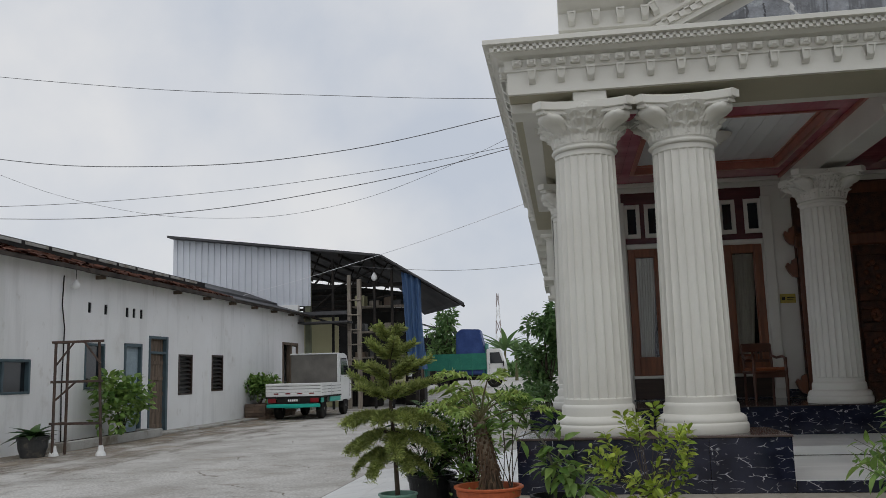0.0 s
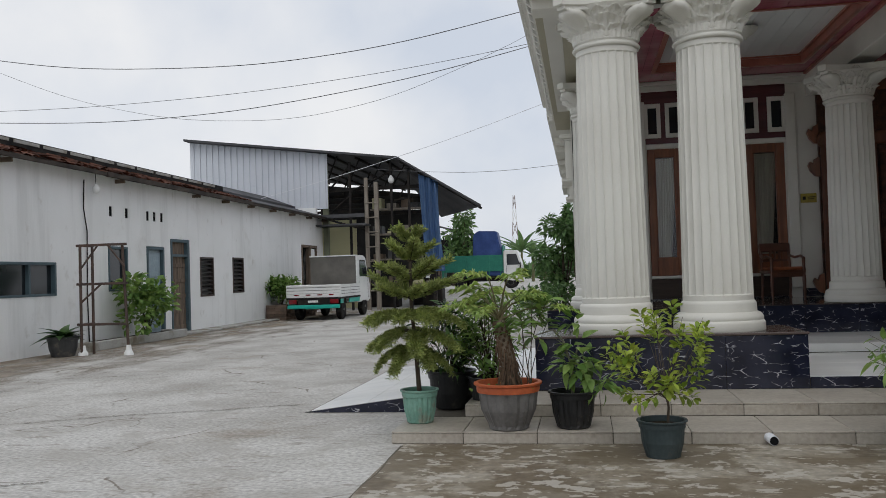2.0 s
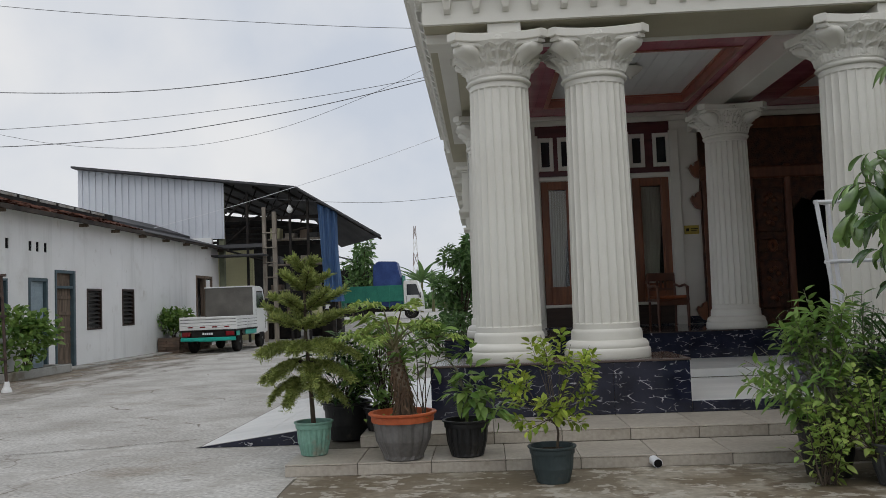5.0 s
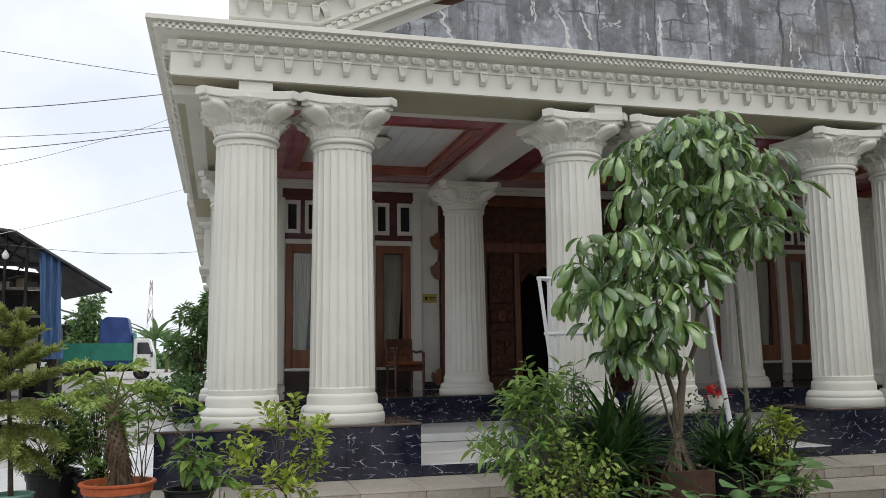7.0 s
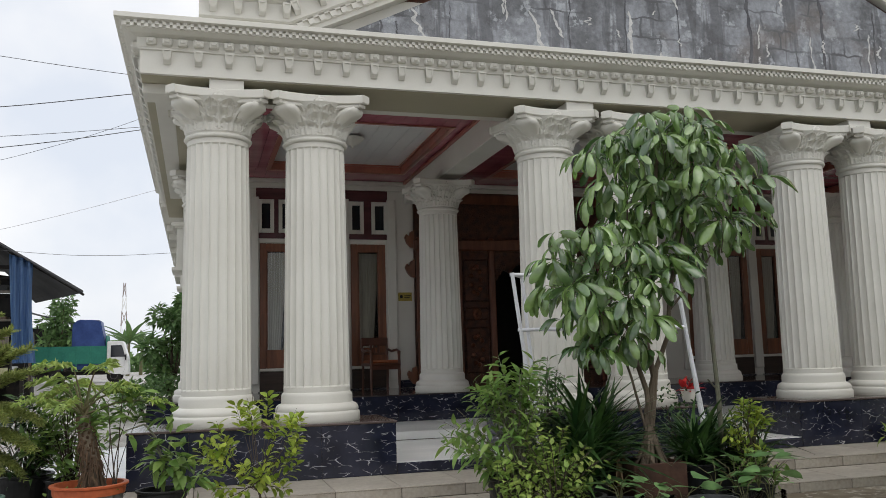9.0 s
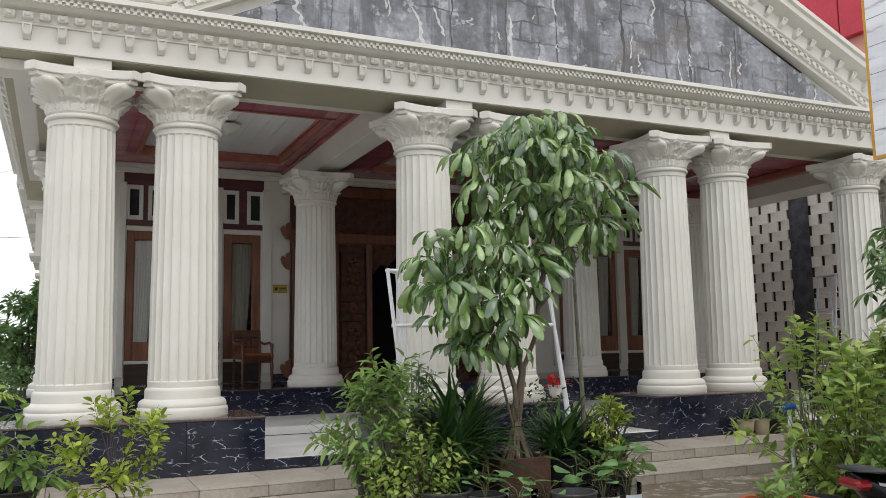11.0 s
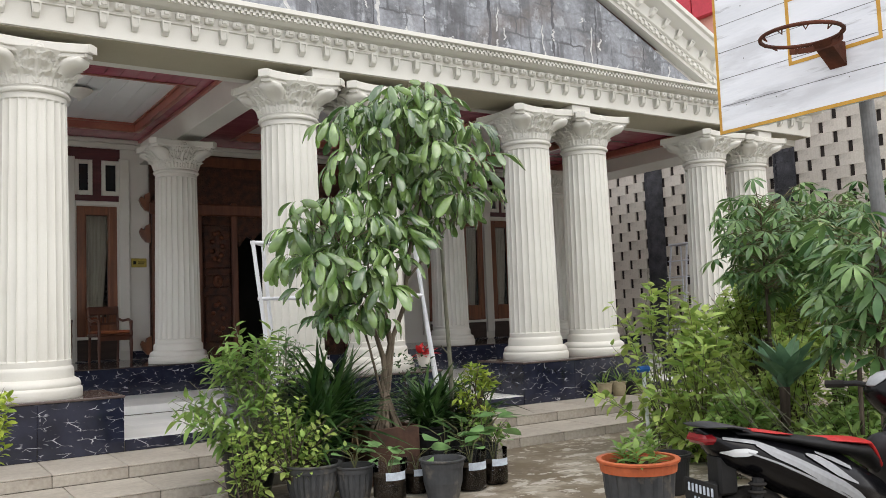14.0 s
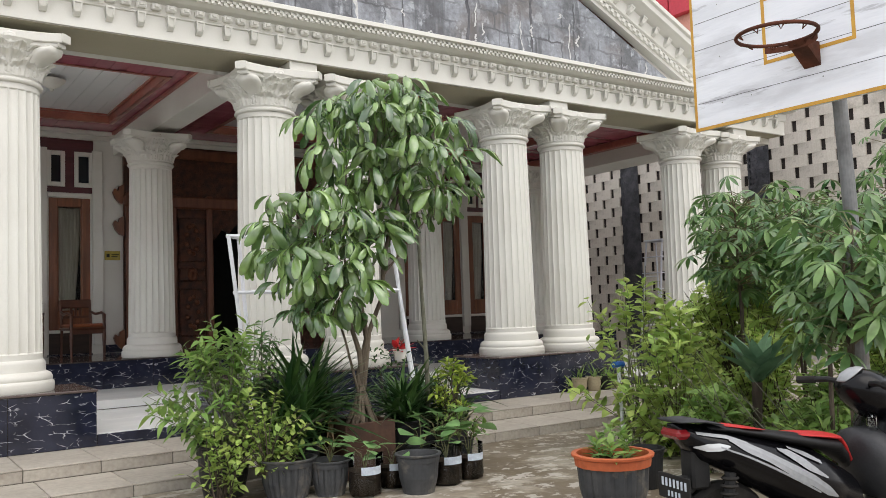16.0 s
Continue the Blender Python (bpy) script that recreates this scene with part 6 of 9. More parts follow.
for x, y, h in ((-9.9, 3, 1.6), (-8.7, 2.4, 1.2), (-7.6, 4, 2.1), (-6.8, 3, 1.4)):
    m = part("machine", boxes((x - 0.5, y, 0, x + 0.4, y + 0.8, h * 0.6), (x - 0.2, y + 0.2, h * 0.6, x + 0.2, y + 0.6, h), bevel=0.04), IRON, shed, "dark workshop machine")
for k in range(4):
    part("shelf", boxes((-9.2, 1.2, 1.0 + 1.1 * k, -6.3, 1.9, 1.06 + 1.1 * k)), PALLET, shed, "rough wooden rack shelf")
    for q in range(5):
        x = -9.1 + 0.55 * q + 0.1 * ((k * 3 + q) % 3)
        part("stacked_board", boxes((x, 1.22, 1.062 + 1.1 * k, x + 0.42, 1.85, 1.16 + 1.1 * k + 0.12 * ((k + 2 * q) % 4)), bevel=0.01), (PALLET, OLDWOOD, GREYP, PALEYEL)[(k + q) % 4], shed, "boards and boxes stacked on the rack")
for k in range(7):
    part("rack_bar", [tube(b := bmesh.new(), [(-9.1, -0.02, 0.8 + 0.62 * k), (-8.55, -0.02, 0.8 + 0.62 * k)], 0.03, 5), b][1], PALLET, shed, "rung between the plank posts")
for x0, z0, x1, z1 in ((-10.8, 4.1, -9.7, 5.0), (-10.8, 3.9, -9.0, 3.35), (-9.7, 5.1, -7.9, 5.9), (-7.9, 4.6, -6.3, 4.85), (-10.8, 5.1, -9.8, 6.2)):
    part("brace", [tube(b := bmesh.new(), [(x0, 0.3, z0), (x1, 0.3, z1)], 0.045, 5), b][1], IRON, shed)
for x, y, z in ((-8.3, 5, 4.55), (-6.7, 6, 4.5)):
    t = part("tube_lamp", boxes((x, y, z, x + 1.2, y + 0.08, z + 0.06), bevel=0.01), TUBEL, shed, "lit white tube lamp")
bl = thing("light_bulb", -7.94, SY, 6.2, "white bulb hanging from the shed roof", "lamp")
part("cable", [tube(b := bmesh.new(), [(0, 0.1, 0.13), (0, 0, -0.55)], 0.015, 5), b][1], IRON, bl)
bm = bmesh.new()
lathe(bm, [(0.03, -0.55), (0.06, -0.6), (0.13, -0.72), (0.13, -0.8), (0.07, -0.88), (0.005, -0.9)], 14)
part("bulb", bm, WALLW, bl, smooth=True)
tp = thing("blue_tarp", -6.3, SY - 0.3, 0, "long blue tarpaulin hanging from the shed edge", "tarpaulin")
bm = bmesh.new()
n = 16
rows = []
for j in range(9):
    f = j / 8
    z = 5.45 - 3.9 * f
    rows.append([bm.verts.new((-0.42 + 0.82 * i / n * (1 - 0.12 * math.sin(f * 3)) + 0.22 * f, 0.10 * math.sin(i * 1.25 + f) + 0.04 * math.sin(i * 3.1), z + 0.1 * (0.5 - i / n) * (1 - f) * 3)) for i in range(n + 1)])
for a, b in zip(rows, rows[1:]):
    for i in range(n):
        bm.faces.new((a[i], a[i + 1], b[i + 1], b[i]))
bmesh.ops.solidify(bm, geom=bm.faces[:], thickness=0.02)
part("sheet", bm, TARP, tp, smooth=True)


RISE = 0.45
low = thing("lean_to_shed", -11.28, 66.0, RISE, "low dark lean-to shed with clutter beyond the tarpaulin", "shed", kind="structure")
bm = bmesh.new()
prism(bm, [(-1.5, 5.30), (2.56, 4.08), (2.56, 3.98), (-1.5, 5.20)], 0, 5, "y")
part("roof", bm, ROOFD, low)
# same near-black colour on the rear wall here
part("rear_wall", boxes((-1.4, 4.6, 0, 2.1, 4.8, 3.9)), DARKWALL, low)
for x in (-1.2, 0.3, 2.3):
    part("post", boxes((x - 0.05, 0.1, 0, x + 0.05, 0.2, 3.98)), IRON, low)
for k in range(9):
    x, h = -1.1 + 0.4 * k, 2.3 + 0.4 * ((k * 5) % 4)
    part("bundle", [tube(b := bmesh.new(), [(x, 0.6 + 0.2 * (k % 3), 0), (x + 0.15 * (k % 3 - 1), 0.8, h)], 0.14 + 0.03 * (k % 2), 6, 0.05), b][1], (CANVAS, IRON, OLDWOOD)[k % 3], low, "tools and bundles leaning in the shed")

# ---------------------------------------------------------------- vehicles
def wheel(parent, x, y, r, w):
    t = part("wheel", [lathe(b := bmesh.new(), [(r * 0.55, -w / 2), (r * 0.9, -w / 2), (r, -w * 0.35), (r, w * 0.35), (r * 0.9, w / 2), (r * 0.55, w / 2)], 24), b][1], TYRE, parent, "black rubber tyre")
    t.matrix_basis = Matrix.Translation((x, y, r)) @ Matrix.Rotation(math.pi / 2, 4, "Y")
    bm = bmesh.new()
    lathe(bm, [(r * 0.56, -w * 0.4), (r * 0.52, -w * 0.46), (r * 0.3, -w * 0.3), (r * 0.12, -w * 0.52), (0.01, -w * 0.52)], 18, caps=False)
    lathe(bm, [(r * 0.56, w * 0.4), (r * 0.52, w * 0.46), (r * 0.3, w * 0.3), (r * 0.12, w * 0.52), (0.01, w * 0.52)], 18, caps=False)
    part("rim", bm, STEEL, t, "grey steel rim")


def pickup(x, y, turn, bumper, label):
    """A small flatbed pickup with a canvas screen behind its cab."""
    t = thing("pickup_truck", x, y, 0, label, "truck", turn=turn)
    W = 0.94
    part("bed_floor", boxes((-W, 0.02, 0.70, W, 2.5, 0.76), (-0.4, 0.3, 0.48, -0.3, 4.0, 0.7), (0.3, 0.3, 0.48, 0.4, 4.0, 0.7)), IRON, t)
    g = part("tailgate", boxes((-W, 0, 0.76, W, 0.05, 1.18), bevel=0.012), WHITEP, t)
    for i in range(7):
        part("reflector", boxes((-W + 0.28 + 0.20 * i, -0.008, 0.83, -W + 0.44 + 0.20 * i, -0.001, 0.87)), REDL if i % 2 == 0 else WALLW, g)
    part("rib", boxes((-W + 0.03, -0.012, 1.12, W - 0.03, -0.001, 1.16), (-W + 0.03, -0.012, 0.90, W - 0.03, -0.001, 0.93), bevel=0.003), WHITEP, g)
    for z in (0.895, 0.99, 1.085):
        part("groove", boxes((-W + 0.02, -0.0035, z, W - 0.02, -0.0005, z + 0.014)), GREYP, g)
    for s in (-1, 1):
        sd = part("bed_side", boxes((s * W, 0.06, 0.76, s * (W - 0.04), 1.22, 1.18), (s * W, 1.26, 0.76, s * (W - 0.04), 2.46, 1.18), bevel=0.01), WHITEP, t)
        for ya, yb in ((0.1, 0.4), (1.12, 2.45)):
            part("skirt", boxes((s * (W - 0.02), ya, 0.55, s * (W - 0.05), yb, 0.72), bevel=0.008), bumper, t)
        for z in (0.86, 0.96, 1.06):
            for ya, yb in ((0.1, 1.18), (1.30, 2.42)):
                part("groove", boxes((s * (W + 0.0005), ya, z, s * (W + 0.0035), yb, z + 0.016)), GREYP, sd)
        part("tail_light", boxes((s * 0.86, -0.03, 0.56, s * 0.58, 0.03, 0.70), bevel=0.01), REDL, t, "red tail light")
    part("bumper", boxes((-W + 0.04, -0.04, 0.40, W - 0.04, 0.05, 0.52), (-0.3, -0.03, 0.38, 0.3, 0.05, 0.44), bevel=0.02), bumper, t, "painted rear bumper")
    pl = part("number_plate", boxes((-0.22, -0.035, 0.56, 0.22, -0.01, 0.70), bevel=0.004), INK, t, "black number plate")
    for i in range(5):
        part("bar", boxes((-0.17 + 0.07 * i, -0.04, 0.60, -0.12 + 0.07 * i, -0.034, 0.67)), WALLW, pl)
    part("undertray", boxes((-0.55, 0.02, 0.48, 0.55, 0.2, 0.72)), IRON, t)
    bm = bmesh.new()
    prism(bm, [(2.52, 0.5), (2.52, 2.1), (2.62, 2.2), (3.55, 2.2), (3.72, 2.12), (4.12, 1.35), (4.3, 1.15), (4.32, 0.5)], -0.84, 0.84, "x")
    bmesh.ops.bevel(bm, geom=[e for e in bm.edges], offset=0.05, segments=2, affect="EDGES")
    cb = part("cab", bm, WHITEP, t)
    for s in (-1, 1):
        bm = bmesh.new()
        prism(bm, [(2.78, 1.42), (2.78, 2.02), (3.55, 2.02), (3.92, 1.42)], s * 0.845, s * 0.852, "x")
        part("side_window", bm, GLASSD, cb, "dark side glass")
        for ya in (2.7, 3.95):
            part("door_seam", boxes((s * 0.842, ya, 0.65, s * 0.848, ya + 0.015, 1.4)), IRON, cb)
        part("mirror", boxes((s * 0.86, 3.85, 1.5, s * 1.05, 3.92, 1.75), bevel=0.02), INK, cb)
    part("rear_screen", boxes((-0.88, 2.40, 1.14, 0.82, 2.5, 2.17), bevel=0.02), CANVAS, t, "dusty grey canvas screen behind the cab")
    part("screen_frame", boxes((-0.9, 2.38, 2.16, 0.84, 2.5, 2.2), (0.82, 2.38, 1.18, 0.86, 2.5, 2.2), bevel=0.006), WHITEP, t)
    for wx, wy in ((-0.72, 0.75), (0.72, 0.75), (-0.72, 3.55), (0.72, 3.55)):
        wheel(t, wx, wy, 0.33, 0.2)
    return t


# the yard rises behind the shed
bm = bmesh.new()
prism(bm, [(38, 0), (48, RISE), (120, RISE), (120, -0.3), (38, -0.3)], -20, 1.5, "x")
tagged(part("ground_rise", bm, CONC), "concrete yard rising gently towards the far end", "ground", kind="structure")
pickup(-8.94, 26.8, 0, TEALPAINT, "white flatbed pickup truck with a teal bumper and canvas screen")
truck = thing("cargo_truck", -4.75, 50.0, 0.45, "white cargo truck, teal bed sides, load under blue tarpaulin", "truck")
bm = bmesh.new()
prism(bm, [(0.0, 0.55), (0.0, 2.44), (1.02, 2.44), (1.34, 1.51), (1.41, 0.9), (1.41, 0.45), (0.6, 0.45)], 0.0, 1.7, "y")
bmesh.ops.bevel(bm, geom=bm.edges[:], offset=0.05, segments=2, affect="EDGES")
cb = part("cab", bm, WHITEP, truck)
bm = bmesh.new()
prism(bm, [(0.25, 1.51), (0.25, 2.2), (0.96, 2.2), (1.21, 1.51)], -0.02, 0.03, "y")
part("side_window", bm, GLASSD, cb, "dark side glass")
part("door_seam", boxes((0.2, -0.012, 0.6, 0.215, 0.03, 1.46)), IRON, cb)
part("door_seam", boxes((1.13, -0.012, 0.6, 1.14, 0.03, 1.46)), IRON, cb)
part("mirror", boxes((1.21, -0.25, 1.3, 1.29, -0.05, 1.65), bevel=0.02), INK, cb)
cb.matrix_basis = Matrix.Diagonal((0.80, 1, 0.93, 1))
part("chassis", boxes((-3.76, 0.25, 0.45, 0.85, 1.45, 0.65)), IRON, truck)
bed = part("bed_side", boxes((-3.76, 0.0, 1.05, -0.06, 0.06, 2.02), (-3.76, 1.64, 1.05, -0.06, 1.70, 2.02), (-3.76, 0.06, 0.70, -3.7, 1.64, 2.02), bevel=0.01), GREENT, truck, "teal painted bed side")
for k in range(6):
    part("bed_rib", boxes((-3.66 + 0.69 * k, -0.03, 0.70, -3.6 + 0.69 * k, 0.0, 2.02)), GREENT, bed)
part("bed_floor", boxes((-3.7, 0.06, 0.68, -0.06, 1.64, 0.74)), IRON, truck)
part("headboard", boxes((-0.05, 0.0, 0.70, -0.01, 1.7, 2.59)), GREENT, truck, "teal headboard behind the cab")
bm = bmesh.new()
prism(bm, [(-1.85, 0.76), (-1.8, 3.24), (-1.5, 3.49), (-0.38, 3.44), (-0.08, 2.02), (-0.08, 0.76)], 0.08, 1.62, "y")
bmesh.ops.bevel(bm, geom=bm.edges[:], offset=0.05, segments=2, affect="EDGES")
part("load_cover", bm, BLUEW, truck, "blue tarpaulin over the load")
for wx in (0.39, -2.63):
    for wy in (0.12, 1.58):
        w_ = part("wheel", [lathe(b := bmesh.new(), [(0.2, -0.1), (0.34, -0.1), (0.38, -0.06), (0.38, 0.06), (0.34, 0.1), (0.2, 0.1)], 24), b][1], TYRE, truck, "black rubber tyre")
        w_.matrix_basis = Matrix.Translation((wx, wy, 0.38)) @ Matrix.Rotation(math.pi / 2, 4, "X")
        part("rim", [lathe(b := bmesh.new(), [(0.21, -0.08), (0.19, -0.105), (0.08, -0.06), (0.01, -0.07)], 16, caps=False), b, lathe(b, [(0.21, 0.08), (0.19, 0.105), (0.08, 0.06), (0.01, 0.07)], 16, caps=False)][1], STEEL, w_, "grey steel rim")
car = thing("white_car", -8.7, 44, 0, "white car half hidden by plants", "car", turn=15)
bm = bmesh.new()
prism(bm, [(0, 0.35), (0.05, 0.9), (0.9, 1.0), (1.5, 1.45), (2.9, 1.48), (3.7, 1.0), (4.1, 0.9), (4.15, 0.35)], -0.8, 0.8, "x")
bmesh.ops.bevel(bm, geom=bm.edges[:], offset=0.06, segments=2, affect="EDGES")
part("body", bm, WHITEP, car)
for wx, wy in ((-0.7, 0.8), (0.7, 0.8), (-0.7, 3.3), (0.7, 3.3)):
    wheel(car, wx, wy, 0.3, 0.2)

# ---------------------------------------------------------------- overhead wires
WIRES = [
    ([(-22, 16, 8.9), (-12.08, 16, 6.21), (-8.23, 16, 5.78), (-4.64, 16, 5.83), (-1.19, 16, 6.34), (1.5, 16, 6.9)], 0.013),
    ([(-22, 16, 5.9), (-12.1, 16, 4.89), (-8.25, 16, 4.77), (-4.66, 16, 5.05), (-1.06, 16, 5.66), (1.5, 16, 6.3)], 0.012),
    ([(-20, 16, 9.8), (-12.08, 16.2, 5.92), (-9.75, 16.2, 5.1), (-7.03, 16.2, 4.66), (-4.67, 16.2, 4.76), (-2.38, 16.2, 5.39), (1.2, 16.2, 7.0)], 0.006),
    ([(-22, 16, 5.7), (-12.09, 15.8, 5.1), (-8.25, 15.8, 5.08), (-4.65, 15.8, 5.26), (-1.06, 15.8, 5.66), (1.0, 15.8, 6.0)], 0.008),
    ([(-22, 16, 9.9), (-9.33, 16, 7.59), (-4.6, 16, 7.03), (-1.23, 16, 6.71), (1.0, 16, 6.6)], 0.009),
    ([(-14, 31, 4.2), (-9.7, 31, 5.16), (-7.01, 31, 5.86), (-4.61, 31, 6.53), (-1.4, 31, 7.54), (1.5, 31, 8.5)], 0.016),
    ([(-8.0, 31, 5.5), (-5.73, 31, 5.27), (-3.59, 31, 5.16), (-0.97, 31, 5.27), (0.5, 31, 5.4)], 0.013),
]
for k, (pts, r) in enumerate(WIRES):
    cu = bpy.data.curves.new("overhead_wire", "CURVE")
    cu.dimensions, cu.bevel_depth, cu.bevel_resolution, cu.resolution_u = "3D", r * 0.62, 1, 8
    sp = cu.splines.new("BEZIER")
    sp.bezier_points.add(len(pts) - 1)
    for q, p in zip(sp.bezier_points, pts):
        q.co = p
        q.handle_left_type = q.handle_right_type = "AUTO"
    cu.materials.append(PIPE if k == 5 else WIREG)
    tagged(new("overhead_wire", cu), "pale overhead cable slung from the shed" if k == 5 else "thin dark overhead wire against the sky", "wire", "overhead wires")


# ---------------------------------------------------------------- trees and far things
def tree(name, x, y, h, spread, n, shape, mat, label, seed=1, trunk=0.12, low=0.35, lobes=12):
    rnd = random.Random(seed)
    t = thing(name, x, y, 0, label, "tree")
    cs = []
    for i in range(lobes):
        a, q = rnd.uniform(0, 6.28), rnd.random() ** 0.5
        zz = h * rnd.uniform(low, 0.92)
        k = 1 - 0.5 * abs((zz / h - 0.6) / 0.4)
        cs.append((Vector((math.cos(a) * q * spread * 0.75 * k, math.sin(a) * q * spread * 0.75 * k, zz)), spread * rnd.uniform(0.28, 0.5)))
    bm = bmesh.new()
    tube(bm, [(0, 0, 0), (0.05 * h * rnd.uniform(-1, 1) * 0.3, 0, h * 0.3), (0, 0.02 * h, h * 0.75)], trunk, 8, trunk * 0.35)
    for c, _ in cs:
        tube(bm, [(0, 0, h * low * 0.6), (c.x * 0.5, c.y * 0.5, c.z * 0.75), c], trunk * 0.4, 5, trunk * 0.08)
    part("trunk", bm, BARK, t)
    ms = []
    for i in range(n):
        c, r = cs[i % len(cs)]
        d = Vector((rnd.gauss(0, 1), rnd.gauss(0, 1), rnd.gauss(0, 0.8))).normalized()
        p = c + d * r * (0.35 + 0.65 * rnd.random() ** 0.5)
        ms.append(aim(p, d + Vector((rnd.gauss(0, 0.5), rnd.gauss(0, 0.5), rnd.gauss(-0.2, 0.5))), rnd.uniform(-1, 1), rnd.uniform(0.6, 1.3)))
    scatter("crown", shape, ms, mat, t)
    return t


tree("yard_tree", -0.75, 27.5, 3.3, 0.9, 1700, leaf_shape(0.22, 0.11, 3, 0.3, 0.2), FARLEAF, "leafy green tree beside the house wing", 11, 0.08, 0.2)
tree("yard_tree", -0.35, 33, 4.6, 0.75, 1100, leaf_shape(0.25, 0.12, 3, 0.3, 0.2), FARLEAF, "taller leafy tree behind the house wing", 12, 0.08, 0.3)
bush("hedge_shrub", -1.2, 22.5, 0.0, 0.75, 1.2, 0.55, 900, leaf_shape(0.14, 0.07, 3, 0.2, 0.2), FARLEAF, "low green shrub by the house wing", seed=14)
tree("far_tree", -9.4, 66, 6.6, 1.6, 1300, leaf_shape(0.4, 0.2, 3, 0.3, 0.2), FARLEAF, "round leafy tree behind the shed", 13, 0.2, 0.4)
for i, (x, y, h) in enumerate(((-5.8, 79, 6.0), (-4.9, 82, 5.2), (-7.0, 90, 6.0), (-4.0, 88, 5.4))):
    t = thing("banana_plant", x, y, 0, "far banana plant with long arching leaves", "plant", "banana plants")
    rnd = random.Random(40 + i)
    part("trunk", [tube(b := bmesh.new(), [(0, 0, 0), (0.1, 0, h * 0.55)], 0.18, 8, 0.1), b][1], STEM, t)
    scatter("foliage", leaf_shape(h * 0.5, 0.5, 6, 0.45, 0.5), [aim((0.1, 0, h * 0.55), (math.cos(a), math.sin(a), rnd.uniform(0.6, 1.8)), rnd.uniform(-0.3, 0.3), rnd.uniform(0.8, 1.1)) for a in np.linspace(0, 6, 11)], FARLEAF, t)
rnd = random.Random(77)
ms = []
for i in range(5200):
    x = rnd.uniform(-75, 40)
    hgt = 3.6 + 2.2 * math.sin(x * 0.21) + 1.4 * math.sin(x * 0.63 + 2)
    ms.append(aim((x, 130 + rnd.uniform(-6, 6), rnd.random() ** 0.6 * max(2.0, hgt)), (rnd.gauss(0, 1), rnd.gauss(0, 1), rnd.gauss(0, 1)), rnd.uniform(-3, 3), rnd.uniform(0.7, 1.5)))
tagged(scatter("far_woods", leaf_shape(1.1, 0.7, 2, 0.3, 0.2), ms, FARLEAF), "hazy line of far trees on the horizon", "trees", kind="stuff")
mast = thing("radio_mast", -23.3, 298, 0, "thin red and white lattice radio mast far away", "mast")
for k in range(6):
    bm = bmesh.new()
    r0, r1 = 1.5 - 0.2 * k, 1.3 - 0.2 * k
    for sx, sy in ((-1, -1), (1, -1), (1, 1), (-1, 1)):
        tube(bm, [(sx * r0, sy * r0, 4.8 * k), (sx * r1, sy * r1, 4.8 * k + 4.8)], 0.12, 4)
        tube(bm, [(sx * r0, sy * r0, 4.8 * k), (-sx * r1, sy * r1, 4.8 * k + 4.8)], 0.08, 4)
    part("mast_section", bm, MASTR if k % 2 else WALLW, mast)

# ---------------------------------------------------------------- potted plants before the podium
pot("flower_pot", -1.56, 7.3, 0.1, 0.16, 0.29, GREENP, "small pale green ribbed pot on the step", ribs=18)
t = thing("potted_pine", -1.56, 7.3, 0.34, "young potted pine with tiers of needle branches", "plant")
rnd = random.Random(21)
bm = bmesh.new()
tube(bm, [(0, 0, 0), (-0.02, 0, 0.4), (-0.05, 0, 0.8), (-0.05, 0, 1.2), (-0.04, 0, 1.45)], 0.022, 7, 0.008)
nd = []


def brush(line_, dense, size):
    """Short needles all round a branch, swept towards its tip."""
    L_ = sum((b - a).length for a, b in zip(line_, line_[1:]))
    for i in range(int(L_ * dense)):
        f = rnd.random() * (len(line_) - 1)
        j = min(int(f), len(line_) - 2)
        p = line_[j].lerp(line_[j + 1], f - j)
        ax = (line_[j + 1] - line_[j]).normalized()
        o = ax.orthogonal().normalized()
        o.rotate(Matrix.Rotation(rnd.uniform(0, 6.28), 3, ax))
        nd.append(aim(p, ax * 0.8 + o + Vector((0, 0, 0.2)), rnd.uniform(-1, 1), size * rnd.uniform(0.7, 1.2)))


# height, length, tilt, number, thick young branch
TIERS = [(0.44, 0.33, -0.05, 6, 0), (0.56, 0.42, 0.10, 7, 0), (0.70, 0.44, 0.30, 7, 0), (0.84, 0.42, 0.38, 6, 1), (0.99, 0.38, 0.50, 6, 1), (1.16, 0.32, 0.62, 5, 1), (1.32, 0.19, 0.85, 5, 1)]
